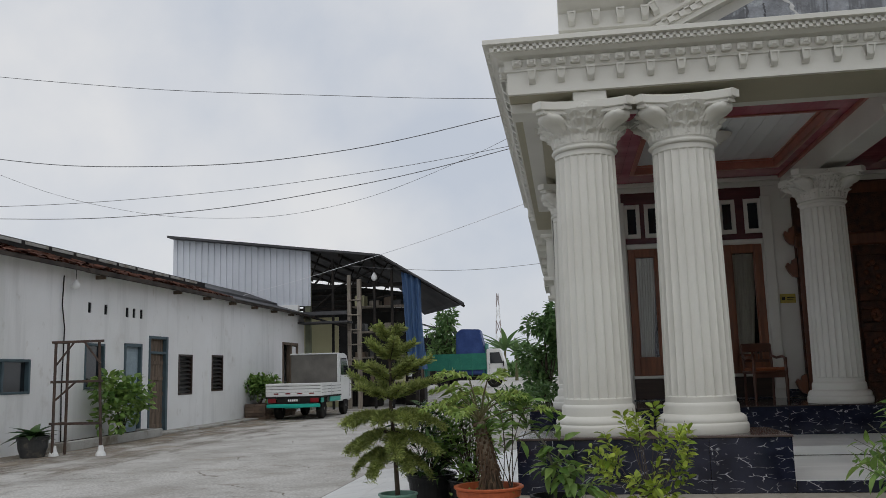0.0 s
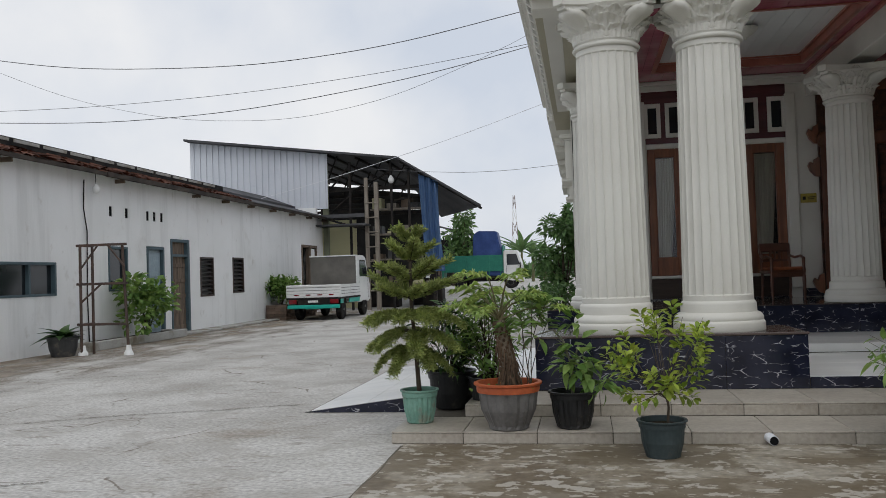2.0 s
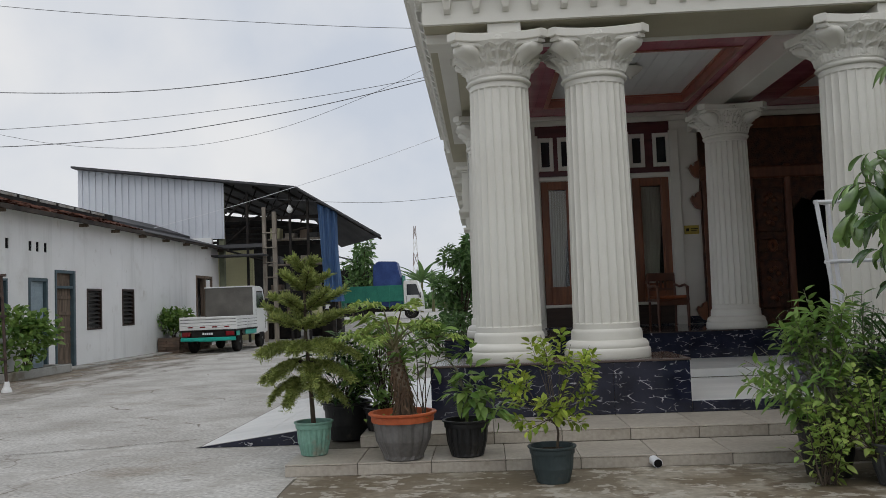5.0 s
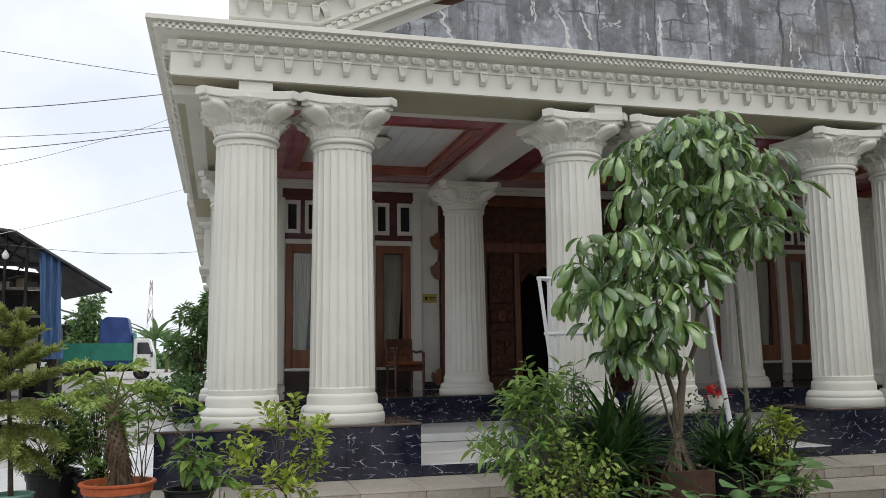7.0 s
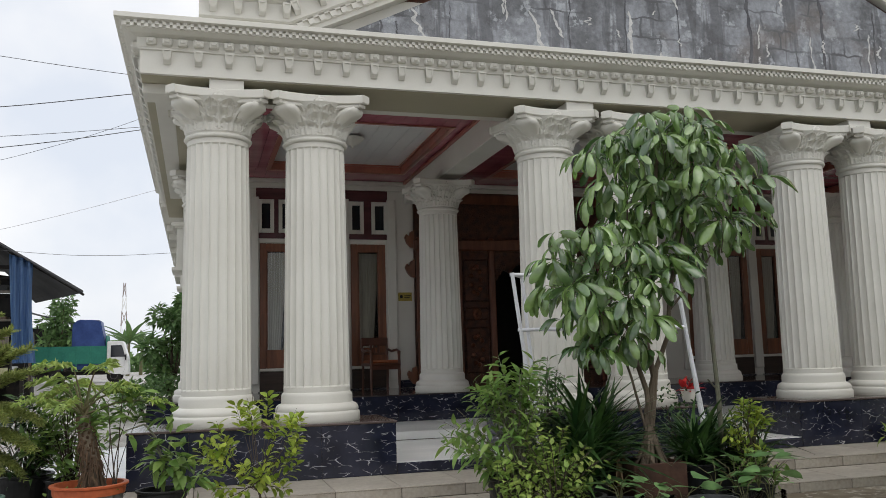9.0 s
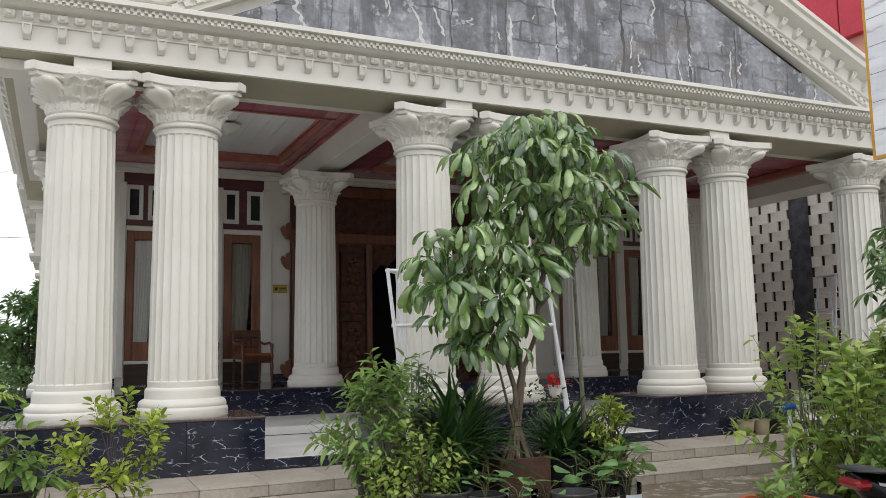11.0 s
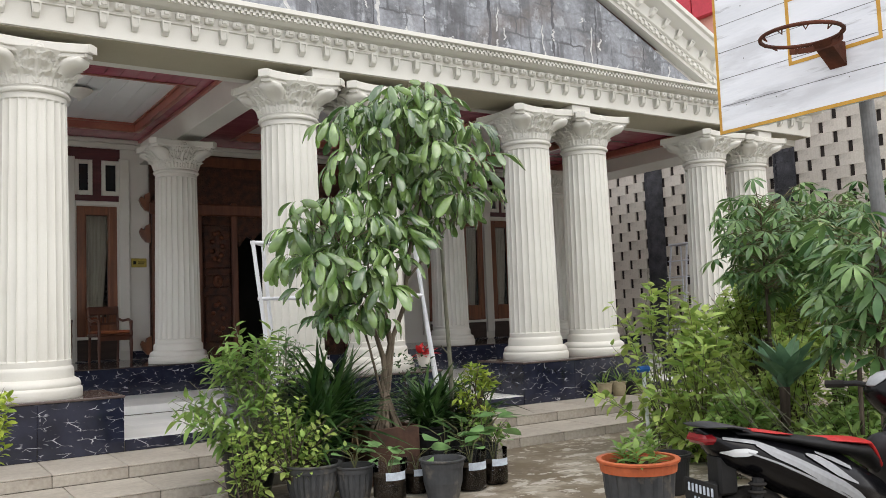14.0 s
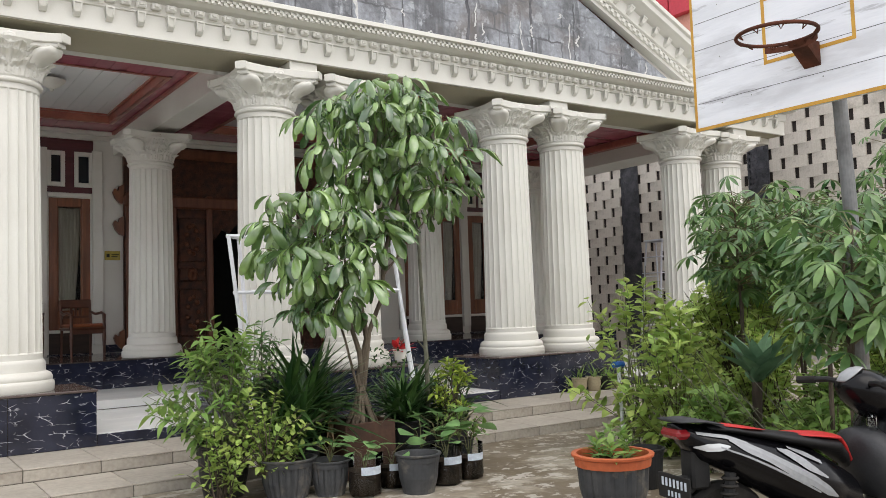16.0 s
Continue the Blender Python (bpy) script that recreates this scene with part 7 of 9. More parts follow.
for z, ln_, tilt, n, young in TIERS:
    for d in around(n, tilt, 0.35 + z * 2):
        d = (d + Vector((rnd.gauss(0, 0.07), rnd.gauss(0, 0.07), rnd.gauss(0, 0.07)))).normalized()
        p0 = Vector((-0.05, 0, z))
        ln2 = ln_ * rnd.uniform(0.85, 1.12)
        sag = -0.20 if not young else 0.0
        pts = [p0 + d * ln2 * s + Vector((0, 0, sag * s * s)) for s in (0, 0.25, 0.5, 0.75, 1.0)]
        tube(bm, pts, 0.008, 5, 0.003)
        brush(pts[1:] if not young else [p0.lerp(pts[1], 0.4)] + pts[1:], 760, 1.5 if young else 1.1)
        side = d.cross(Vector((0, 0, 1))).normalized()
        for k in range(7 if young else 13):
            s = 0.22 + (0.6 if young else 0.74) * k / (7 if young else 13)
            b0 = p0 + d * ln2 * s + Vector((0, 0, sag * s * s))
            for q in (-1, 1):
                reach = ln2 * ((0.26 - 0.12 * s) if young else (0.36 - 0.18 * s))
                way = (d * 0.75 + side * q * 0.62).normalized()
                hang = 0.02 if young else -0.05 - 0.04 * rnd.random()
                brush([b0, b0 + way * reach * 0.55 + Vector((0, 0, hang * 0.3)), b0 + way * reach + Vector((0, 0, hang))], 360 if young else 460, 1.1 if young else 0.95)
brush([Vector((-0.05, 0, 1.2)), Vector((-0.04, 0, 1.46))], 420, 0.9)
part("trunk", bm, BARK, t)
scatter("needles", (np.array([(-0.0035, 0, 0), (0.0035, 0, 0), (0.002, 0.038, 0.004), (-0.002, 0.038, 0.004)]), [(0, 1, 2, 3)]), nd, NEEDLE, t)

pot("flower_pot", -1.40, 8.1, 0.1, 0.23, 0.36, BLACKP, "large black plastic pot behind the pine")


def lobed(n=6, L=0.34, W=0.30, seed=3):
    """A philodendron leaf along +y, cut to the midrib into forked, curled fingers of uneven length."""
    rnd, v, f = random.Random(seed), [], []

    def blade(p, way, length, wide):
        side = Vector((way.y, -way.x, 0)).normalized()
        k, q = len(v), p + way * length
        mid = p.lerp(q, 0.5)
        lift = Vector((0, 0, rnd.uniform(-0.02, 0.02)))
        for c in (p - side * wide * 0.35, p + side * wide * 0.35, mid + side * wide * 0.6 + lift, q - Vector((0, 0, 0.35 * length)), mid - side * wide * 0.6 + lift):
            v.append(tuple(c))
        f.append((k, k + 1, k + 2, k + 3, k + 4))

    for i in range(n):
        s = (i + 0.3) / n
        z = 0.05 * s - 0.30 * L * s * s
        for q in (-1, 1):
            reach = W / 2 * math.sin(math.pi * (0.30 + 0.58 * s)) * rnd.uniform(0.7, 1.15)
            p = Vector((0, L * s, z))
            way = Vector((q, 0.15 + 0.75 * s + rnd.uniform(-0.15, 0.15), rnd.uniform(-0.15, 0.25))).normalized()
            blade(p, way, reach, 0.024)
            for turn in (-0.75, 0.7):
                fork = Matrix.Rotation(turn * rnd.uniform(0.7, 1.2), 3, "Z") @ way
                blade(p + way * reach * rnd.uniform(0.3, 0.55), fork, reach * rnd.uniform(0.45, 0.7), 0.020)
    blade(Vector((0, L * 0.8, 0.05 - 0.2 * L)), Vector((0, 1, -0.3)).normalized(), L * 0.35, 0.03)
    blade(Vector((0, 0, 0)), Vector((0, 1, 0.02)), L * 0.9, 0.012)
    return np.array(v), f


def rosette(name, x, y, z, n, length, width, mat, label, droop=0.5, rise=(0.2, 1.4), seed=1, stem=None, category="plant", jitter=0.03, petiole=0.0, shape=None, pmat=None, hang=0.25, thick=0.006):
    """A plant whose leaves spring from one point, on a stem where it has one."""
    rnd = random.Random(seed)
    t = thing(name, x, y, z, label, category)
    top_ = Vector((0, 0, 0))
    if stem:
        part("stem", [tube(b := bmesh.new(), stem[0], stem[1], 8, stem[2]), b][1], stem[3] if len(stem) > 3 else BARK, t)
        top_ = Vector(stem[0][-1])
    ms = []
    pb = bmesh.new() if petiole else None
    for i in range(n):
        a = i * 2.39996 + rnd.uniform(-0.3, 0.3)
        el = rise[0] + (rise[1] - rise[0]) * (i / n) + rnd.uniform(-0.12, 0.12)
        d = Vector((math.cos(a) * math.cos(el), math.sin(a) * math.cos(el), math.sin(el)))
        p = top_ + Vector((rnd.gauss(0, jitter), rnd.gauss(0, jitter), rnd.gauss(0, jitter)))
        if petiole:
            e = p + d * petiole * rnd.uniform(0.7, 1.2)
            tube(pb, [p, p.lerp(e, 0.5) + Vector((0, 0, 0.03)), e], thick, 5, thick * 0.5)
            p, d = e, Vector((d.x, d.y, d.z * 0.25 - hang))
        ms.append(aim(p, d, rnd.uniform(-0.35, 0.35), rnd.uniform(0.75, 1.15)))
    if petiole:
        part("leaf_stalk", pb, pmat or STEM, t)
    scatter("foliage", shape or leaf_shape(length, width, 6, droop, 0.35), ms, mat, t)
    return t


sprays("leafy_shrub", -1.38, 8.05, 0.35, 0.45, 0.35, 0.80, 54, 18, leaf_shape(0.11, 0.032, 3, 0.25, 0.2), LEAFD, "dark leafy shrub in the large black pot", seed=33)
sprays("leafy_shrub", -1.0, 7.85, 0.35, 0.44, 0.3, 0.95, 52, 20, leaf_shape(0.11, 0.034, 3, 0.25, 0.2), LEAF, "narrow leaved green shrub in a black pot", seed=31)
pot("flower_pot", -1.0, 7.9, 0.1, 0.2, 0.32, BLACKP, "black pot beside the larger black pot")

pot("flower_pot", -0.755, 7.0, 0.1, 0.265, 0.385, ASHP, "big grey ribbed pot with an orange rim", rim=ORANGEP, ribs=14, taper=0.62)
t = rosette("tree_philodendron", -0.78, 7.0, 0.44, 13, 0, 0, LEAFL, "tree philodendron with deeply cut leaves on a thick fibrous trunk", seed=34, petiole=0.37, rise=(0.20, 1.35), shape=lobed(6, 0.25, 0.27), hang=0.22, jitter=0.015, thick=0.010,
            stem=([(0.05, 0, -0.05), (0.04, 0, 0.18), (0.0, 0, 0.40), (-0.03, 0, 0.55)], 0.072, 0.05, TANBARK))
bm = bmesh.new()
rnd = random.Random(5)
for i in range(170):
    a, z = rnd.uniform(0, 6.28), 0.08 + 0.30 * rnd.random() ** 1.4
    cx = float(np.interp(z, [0, 0.18, 0.40, 0.56], [0.05, 0.04, 0.0, -0.03]))
    r, g = 0.072 - 0.05 * z, rnd.uniform(0.95, 1.4 - 0.5 * z)
    drop = rnd.uniform(0.06, 0.17)
    tube(bm, [(cx + r * math.cos(a), r * math.sin(a), z), (cx + r * g * 1.1 * math.cos(a), r * g * 1.1 * math.sin(a), z - drop * 0.4), (cx + r * g * 1.35 * math.cos(a), r * g * 1.35 * math.sin(a), max(-0.02, z - drop))], rnd.uniform(0.004, 0.009), 4, 0.002)
tagged(part("fibre", bm, DRYBARK, t, "hanging dry fibres"), kind="stuff")
bm = bmesh.new()
for i in range(90):
    a, z = i * 2.39996, 0.14 + 0.40 * i / 90
    cx, r = float(np.interp(z, [0, 0.18, 0.40, 0.55], [0.05, 0.04, 0.0, -0.03])), 0.066 - 0.03 * z
    tube(bm, [(cx + r * 0.8 * math.cos(a), r * 0.8 * math.sin(a), z - 0.012), (cx + (r + 0.012) * math.cos(a), (r + 0.012) * math.sin(a), z + 0.004)], 0.017, 5, 0.009)
tagged(part("leaf_scar", bm, DRYBARK, t, "knobbly scars of fallen leaves"), kind="stuff")
sprays("leafy_shrub", -0.58, 7.0, 0.42, 0.50, 0.25, 0.78, 6, 24, leaf_shape(0.12, 0.05, 4, 0.3, 0.25, 1.2), LEAF, "slender leafy shoots beside the philodendron", seed=35, low=0.6, twig=0.16, wood=BARK, fat=0.010)
pl = thing("ground_cover", -0.755, 7.0, 0.42, "mossy small weeds on the pot soil", "plant")
scatter("foliage", leaf_shape(0.05, 0.03, 2, 0.2, 0.2), [aim((rnd.gauss(0, 0.1), rnd.gauss(0, 0.1), 0), (rnd.gauss(0, 1), rnd.gauss(0, 1), 1), 0, rnd.uniform(0.6, 1.3)) for _ in range(160)], LEAF, pl)

pot("flower_pot", -0.23, 7.05, 0.1, 0.19, 0.30, BLACKP, "black plastic pot on the step", ribs=16)
t = thing("potted_sapling", -0.23, 7.05, 0.35, "bent grey sapling with broad green leaves", "plant")
part("stem", [tube(b := bmesh.new(), [(0, 0, 0), (0.0, 0, 0.25), (-0.06, 0, 0.45), (-0.14, 0, 0.55)], 0.013, 6, 0.009), b, tube(b, [(0, 0, 0.2), (0.06, 0, 0.42), (0.10, 0, 0.30)], 0.01, 6, 0.006), tube(b, [(-0.14, 0, 0.55), (-0.3, 0, 0.5)], 0.007, 5, 0.004)][1], BARKG, t)
rnd = random.Random(36)
ms = []
for cx, cz, n, s in ((0.12, 0.22, 60, 0.17), (0.0, 0.28, 56, 0.15), (0.25, 0.12, 36, 0.12), (0.02, 0.42, 20, 0.10), (0.04, 0.60, 18, 0.06), (-0.28, 0.50, 14, 0.07)):
    for i in range(n):
        d = Vector((rnd.gauss(0, 1), rnd.gauss(0, 1), rnd.gauss(-0.1, 0.6)))
        ms.append(aim(Vector((cx, 0, cz)) + d.normalized() * s * rnd.random(), d, rnd.uniform(-0.6, 0.6), rnd.uniform(0.7, 1.2)))
scatter("foliage", leaf_shape(0.125, 0.066, 4, 0.3, 0.25), ms[::2] + ms[1::6], LEAFB, t)

pot("flower_pot", 0.42, 6.4, 0.0, 0.172, 0.275, TEALP, "slate teal plastic pot standing on the apron")
sprays("citrus_shrub", 0.46, 6.4, 0.24, 0.47, 0.38, 0.95, 31, 20, leaf_shape(0.076, 0.042, 4, 0.15, 0.3, 1.1), CITRUS, "bright yellow green citrus shrub in a teal pot", seed=41, low=0.16, twig=0.22, trunk=0.24, full=0.45, fat=0.005, wood=BARK)
pp = thing("drain_pipe", 1.27, 6.76, 0.045, "short white drain pipe end at the step", "pipe")
part("pipe", [tube(b := bmesh.new(), [(-0.02, 0.12, 0.012), (0, 0, 0)], 0.038, 14), b][1], PIPE, pp)
# dark disc on the closed end, painted shade of a hollow pipe
part("pipe_mouth", [lathe(b := bmesh.new(), [(0.032, 0), (0.032, 0.004)], 14), b][1], DARK, pp).matrix_basis = Matrix.Translation((0, -0.004, 0)) @ Matrix.Rotation(math.pi / 2, 4, "X")

# ---------------------------------------------------------------- group of plants in the middle
crate = thing("brown_planter", 3.62, 6.36, 0, "square rusty brown planter with a gnarled root ball", "planter")
part("planter_wall", boxes((-0.24, -0.2, 0, 0.24, -0.18, 0.46), (-0.24, 0.18, 0, 0.24, 0.2, 0.46), (-0.24, -0.18, 0, -0.22, 0.18, 0.46), (0.22, -0.18, 0, 0.24, 0.18, 0.46), bevel=0.006), PLANTER, crate)
part("soil", boxes((-0.22, -0.18, 0.02, 0.22, 0.18, 0.40)), EARTH, crate)


def wavy_leaf(length, width, n=11):
    """A spoon shaped leaf along +y with a sunk midrib, raised halves and a wavy margin, bent down along its length."""
    v, f = [], []
    for i in range(n + 1):
        s = i / n
        w = width / 2 * max(0.05, math.sin(math.pi * min(0.985, s ** 2.3)) ** 0.5)
        y, z = length * s * (1 - 0.10 * s), 0.02 * math.sin(3 * s) - 0.55 * length * s * s
        for u in (-1, -0.55, 0, 0.55, 1):
            v.append((w * u, y, z + w * (0.55 * (1 - abs(abs(u) - 0.55) / 0.55) - 0.35 * abs(u)) + 0.16 * w * math.sin(11 * s + 1.5 * u) * abs(u)))
    for i in range(n):
        for k in range(4):
            a = 5 * i + k
            f.append((a, a + 1, a + 6, a + 5))
    return np.array(v), f


ut = thing("umbrella_tree", 3.62, 6.36, 0.40, "glossy umbrella tree with whorls of drooping leaves", "tree")
rnd = random.Random(50)
tr_bm = bmesh.new()
# stems, each ending in a head of foliage
STEMS = [([(-0.02, 0, 0), (0.05, 0.02, 0.35), (0.01, -0.02, 0.65), (-0.07, 0.02, 0.95), (-0.12, 0, 1.15), (-0.38, -0.05, 1.45)], 0.036),
         ([(0.06, 0, 0), (0.02, 0.03, 0.4), (0.10, 0, 0.75), (0.05, 0.03, 1.1), (0.12, 0, 1.5), (0.16, 0.05, 1.9), (0.30, 0.05, 2.7)], 0.046),
         ([(0.02, 0.03, 0), (0.10, 0.05, 0.45), (0.15, 0.05, 0.8), (0.28, 0.03, 1.1), (0.33, 0.06, 1.45), (0.48, 0.05, 2.0), (0.62, 0, 2.6)], 0.038),
         ([(0, 0, 0.3), (-0.14, -0.05, 0.75), (-0.30, -0.1, 1.15), (-0.55, -0.1, 1.5)], 0.018),
         ([(0.05, 0, 0.5), (-0.02, 0.1, 0.9), (-0.05, 0.1, 1.6), (0.0, 0.1, 2.3)], 0.018),
         ([(0.31, 0.05, 1.3), (0.6, 0.05, 1.6), (0.92, 0.0, 2.0)], 0.016)]
for pts, r in STEMS:
    tube(tr_bm, pts, r * 0.72, 8, r * 0.35)
for i in range(34):
    a = rnd.uniform(0, 6.28)
    tube(tr_bm, [(0.03, 0, rnd.uniform(0.15, 0.36)), (0.03 + 0.08 * math.cos(a), 0.08 * math.sin(a), 0.14), (0.02 + 0.17 * math.cos(a), 0.15 * math.sin(a), -0.01)], 0.022, 6, 0.008)
part("trunk", tr_bm, TANBARK, ut)
st, ms = bmesh.new(), []
# tiers of foliage: centre, half width, number of whorls, rise of the tier's middle
HEADS = [((0.30, 0.0, 2.86), 0.56, 24, 0.13), ((0.34, 0.0, 2.66), 0.76, 26, 0.06), ((0.38, 0.0, 2.36), 0.78, 28, 0.06), ((0.48, 0.0, 2.08), 0.60, 14, 0.10), ((0.82, 0.0, 1.90), 0.34, 7, 0.05),
         ((-0.36, -0.1, 1.76), 0.62, 22, 0.20), ((-0.42, -0.1, 1.48), 0.54, 17, 0.10), ((-0.36, -0.1, 1.24), 0.46, 12, 0.08), ((-0.30, -0.1, 1.06), 0.38, 8, 0.05), ((0.08, -0.1, 1.66), 0.42, 9, 0.1)]
for (cx, cy, cz), w, n, rise in HEADS:
    for i in range(n):
        a = i * 2.39996 + rnd.uniform(-0.3, 0.3)
        q = math.sqrt((i + 0.5) / n) * rnd.uniform(0.85, 1.08)
        p = Vector((cx + w * q * math.cos(a), cy + w * 0.85 * q * math.sin(a), cz + rise * (1 - q * q) + rnd.gauss(0, 0.075)))
        root = Vector((cx + (p.x - cx) * 0.25, cy + (p.y - cy) * 0.25, cz - 0.10))
        tube(st, [root, root.lerp(p, 0.6) + Vector((0, 0, 0.03)), p], 0.005, 4, 0.003)
        count = rnd.choice((6, 7, 8, 8, 9))
        size = rnd.uniform(0.75, 1.1)
        lean = Vector((math.cos(a), math.sin(a), 0)) * 0.35 * q
        for k in range(count):
            b = 2 * math.pi * (k + rnd.uniform(-0.25, 0.25)) / count
            d = Vector((math.cos(b), math.sin(b), rnd.uniform(-1.15, 0.2))) + lean * 0.8
            e = p + Vector((math.cos(b), math.sin(b), -0.1)) * 0.06 * size
            ms.append(aim(e, d, rnd.gauss(0, 0.5), size * rnd.uniform(0.7, 1.15)))
tagged(part("leaf_stalk", st, STEM, ut), kind="stuff")
scatter("crown", wavy_leaf(0.24, 0.078), ms, LEAFU, ut)

sap = thing("thin_sapling", 4.43, 6.5, 0.0, "thin grey green sapling stem rising from a pot", "plant")
part("stem", [tube(b := bmesh.new(), [(0, 0, 0.3), (0.0, 0, 0.9), (-0.03, 0, 1.5), (-0.06, 0, 2.3)], 0.026, 7, 0.014), b, tube(b, [(0, 0, 1.0), (-0.10, 0, 1.1)], 0.01, 5, 0.006)][1], BARKG, sap)
part("foot", [lathe(b := bmesh.new(), [(0.13, 0), (0.16, 0.3), (0.15, 0.3), (0.12, 0.27)], 18), b][1], BLACKP, sap)

pot("flower_pot", 2.42, 6.35, 0, 0.21, 0.42, BLACKP, "tall black pot under the bush")
sprays("leafy_bush", 2.45, 6.35, 0.30, 0.66, 0.45, 1.05, 76, 16, leaf_shape(0.125, 0.040, 4, 0.35, 0.25), LEAFB, "large bush with narrow light green leaves", seed=51, twig=0.34, low=0.1, wood=BARKG)
sprays("leafy_bush", 2.95, 6.85, 0.3, 0.40, 0.35, 1.05, 40, 10, leaf_shape(0.10, 0.03, 3, 0.3, 0.25), LEAFP, "pale leaved bush behind the pots", seed=52, low=0.3, wood=BARKG)
sprays("yellow_shrub", 2.60, 5.98, 0.2, 0.55, 0.3, 0.62, 40, 13, leaf_shape(0.062, 0.038, 4, 0.25, 0.2), LEAFL, "trailing shrub with yellow green leaves", seed=53, low=0.05, twig=0.3)
sprays("trailing_shrub", 2.28, 6.0, 0.02, 0.36, 0.25, 0.6, 24, 10, leaf_shape(0.075, 0.042, 4, 0.2, 0.2), LEAFL, "low trailing green shrub spilling from a pot", seed=54, low=0.1)
for k, (x, y, z, s, n) in enumerate(((3.12, 6.5, 0.50, 1.12, 64), (3.38, 6.72, 0.5, 1.0, 46), (3.0, 6.3, 0.36, 0.8, 44), (4.15, 6.5, 0.40, 0.74, 60), (4.45, 6.75, 0.42, 0.72, 50), (4.72, 6.6, 0.36, 0.66, 40))):
    rosette("pandan_clump", x, y, z, int(n * 2.0), 0.64 * s, 0.046, LEAFD, "clump of long dark green strap leaves", droop=0.48, rise=(0.25, 1.5), seed=60 + k, jitter=0.06)
    pot("flower_pot", x, y, 0, 0.2, z, BLACKP, "black pot holding strap leaved plants")
rosette("dry_leaves", 3.38, 6.45, 0.5, 22, 0.4, 0.03, DRYLEAF, "withered brown strap leaves at the trunk", droop=0.9, rise=(-0.5, 0.6), seed=71)
sprays("yellow_shrub", 4.5, 6.2, 0.3, 0.30, 0.2, 0.62, 26, 12, leaf_shape(0.08, 0.038, 3, 0.2, 0.25), LEAFY, "bright yellow green upright shrub", seed=72, low=0.3, twig=0.14)
sprays("leafy_bush", 4.42, 6.02, 0.1, 0.38, 0.2, 0.5, 22, 9, leaf_shape(0.08, 0.04, 3, 0.2, 0.25), LEAFB, "small green bush before the strap leaves", seed=73)

# front row of small pots and cut bottles
pot("flower_pot", 2.78, 5.98, 0, 0.215, 0.30, GREYP, "dark grey ribbed pot with weeds", ribs=22)
bush("pot_weeds", 2.78, 5.98, 0.25, 0.17, 0.15, 0.07, 220, leaf_shape(0.05, 0.025, 3, 0.2, 0.2), LEAF, "small green weeds in a grey pot", seed=74)
pot("flower_pot", 3.06, 5.82, 0, 0.15, 0.27, GREYP, "small grey pot with a seedling", ribs=16)
pot("flower_pot", 3.60, 5.42, 0, 0.168, 0.30, GREYP, "empty dusty grey pot", soil=0.55)


def seedling(x, y, z, n, s, seed, label):
    """A few rounded leaves held up on thin stalks."""
    rnd = random.Random(seed)
    t = thing("seedling", x, y, z, label, "plant")
    ms = []
    for i in range(n):
        a = i * 2.4 + rnd.uniform(-0.4, 0.4)
        e = Vector((math.cos(a) * 0.10 * s, math.sin(a) * 0.07 * s, rnd.uniform(0.08, 0.20) * s))
        part("stalk", [tube(b := bmesh.new(), [(0, 0, 0), (e.x * 0.3, e.y * 0.3, e.z * 0.7), e], 0.004, 4, 0.003), b][1], STEM, t)
        ms.append(aim(e, (math.cos(a), math.sin(a) - 0.3, rnd.uniform(-0.25, 0.35)), rnd.uniform(-0.4, 0.4), s * rnd.uniform(0.7, 1.2)))
    scatter("foliage", leaf_shape(0.12, 0.10, 5, 0.12, 0.12, 0.8), ms, LEAFP, t)


seedling(3.06, 5.82, 0.24, 7, 1.1, 80, "seedling with upright pale leaves")


def bottle(x, y, r, h, seed):
    b_ = thing("cut_bottle", x, y, 0, "cut clear plastic bottle filled with dark soil", "bottle", "cut bottles")
    bm = bmesh.new()
    rings = lathe(bm, [(r * 0.7, 0), (r * 0.95, 0.012), (r, 0.05), (r, h * 0.45), (r * 0.97, h * 0.5), (r, h * 0.55), (r, h)], 20, caps=False)
    for i, v in enumerate(rings[0] + rings[1]):
        if (i % 20) % 4 < 2:
            v.co.z += 0.018
    part("bottle_wall", bm, CLEARP, b_, smooth=True)
    bm = bmesh.new()
    lathe(bm, [(r * 0.68, 0.01), (r * 0.93, 0.02), (r * 0.975, 0.06), (r * 0.975, h * 0.62), (0.01, h * 0.66)], 20)
    part("soil", bm, EARTH, b_)
    bm = bmesh.new()
    for k in range(5):
        a0, a1 = -2.3 + 0.28 * k, -2.3 + 0.28 * (k + 1)
        q = [(r * 1.015 * math.cos(a), r * 1.015 * math.sin(a)) for a in (a0, a1)]
        bm.faces.new([bm.verts.new((q[i][0], q[i][1], z)) for i, z in ((0, h * 0.55), (1, h * 0.55), (1, h * 0.74), (0, h * 0.74))])
    part("label_strip", bm, LABELW, b_, "faded pale blue label")
    seedling(x, y, h * 0.62, 5, 1.25, seed, "young seedling with round pale leaves")


bottle(3.25, 5.62, 0.125, 0.31, 81)
bottle(3.55, 5.72, 0.11, 0.27, 82)
bottle(3.93, 5.52, 0.125, 0.31, 83)
bottle(4.2, 5.58, 0.115, 0.29, 84)
for k, (x, y) in enumerate(((3.85, 5.75), (4.05, 5.8), (4.3, 5.85))):
    seedling(x, y, 0.26, 6, 1.5, 90 + k, "seedlings with rounded pale leaves")
    pot("flower_pot", x, y, 0, 0.12, 0.28, BLACKP, "small black seedling pot")

# white pipe stand behind the plants
stand = thing("pipe_stand", 0, 7.95, 0.21, "white painted pipe stand leaning over the plants", "stand")
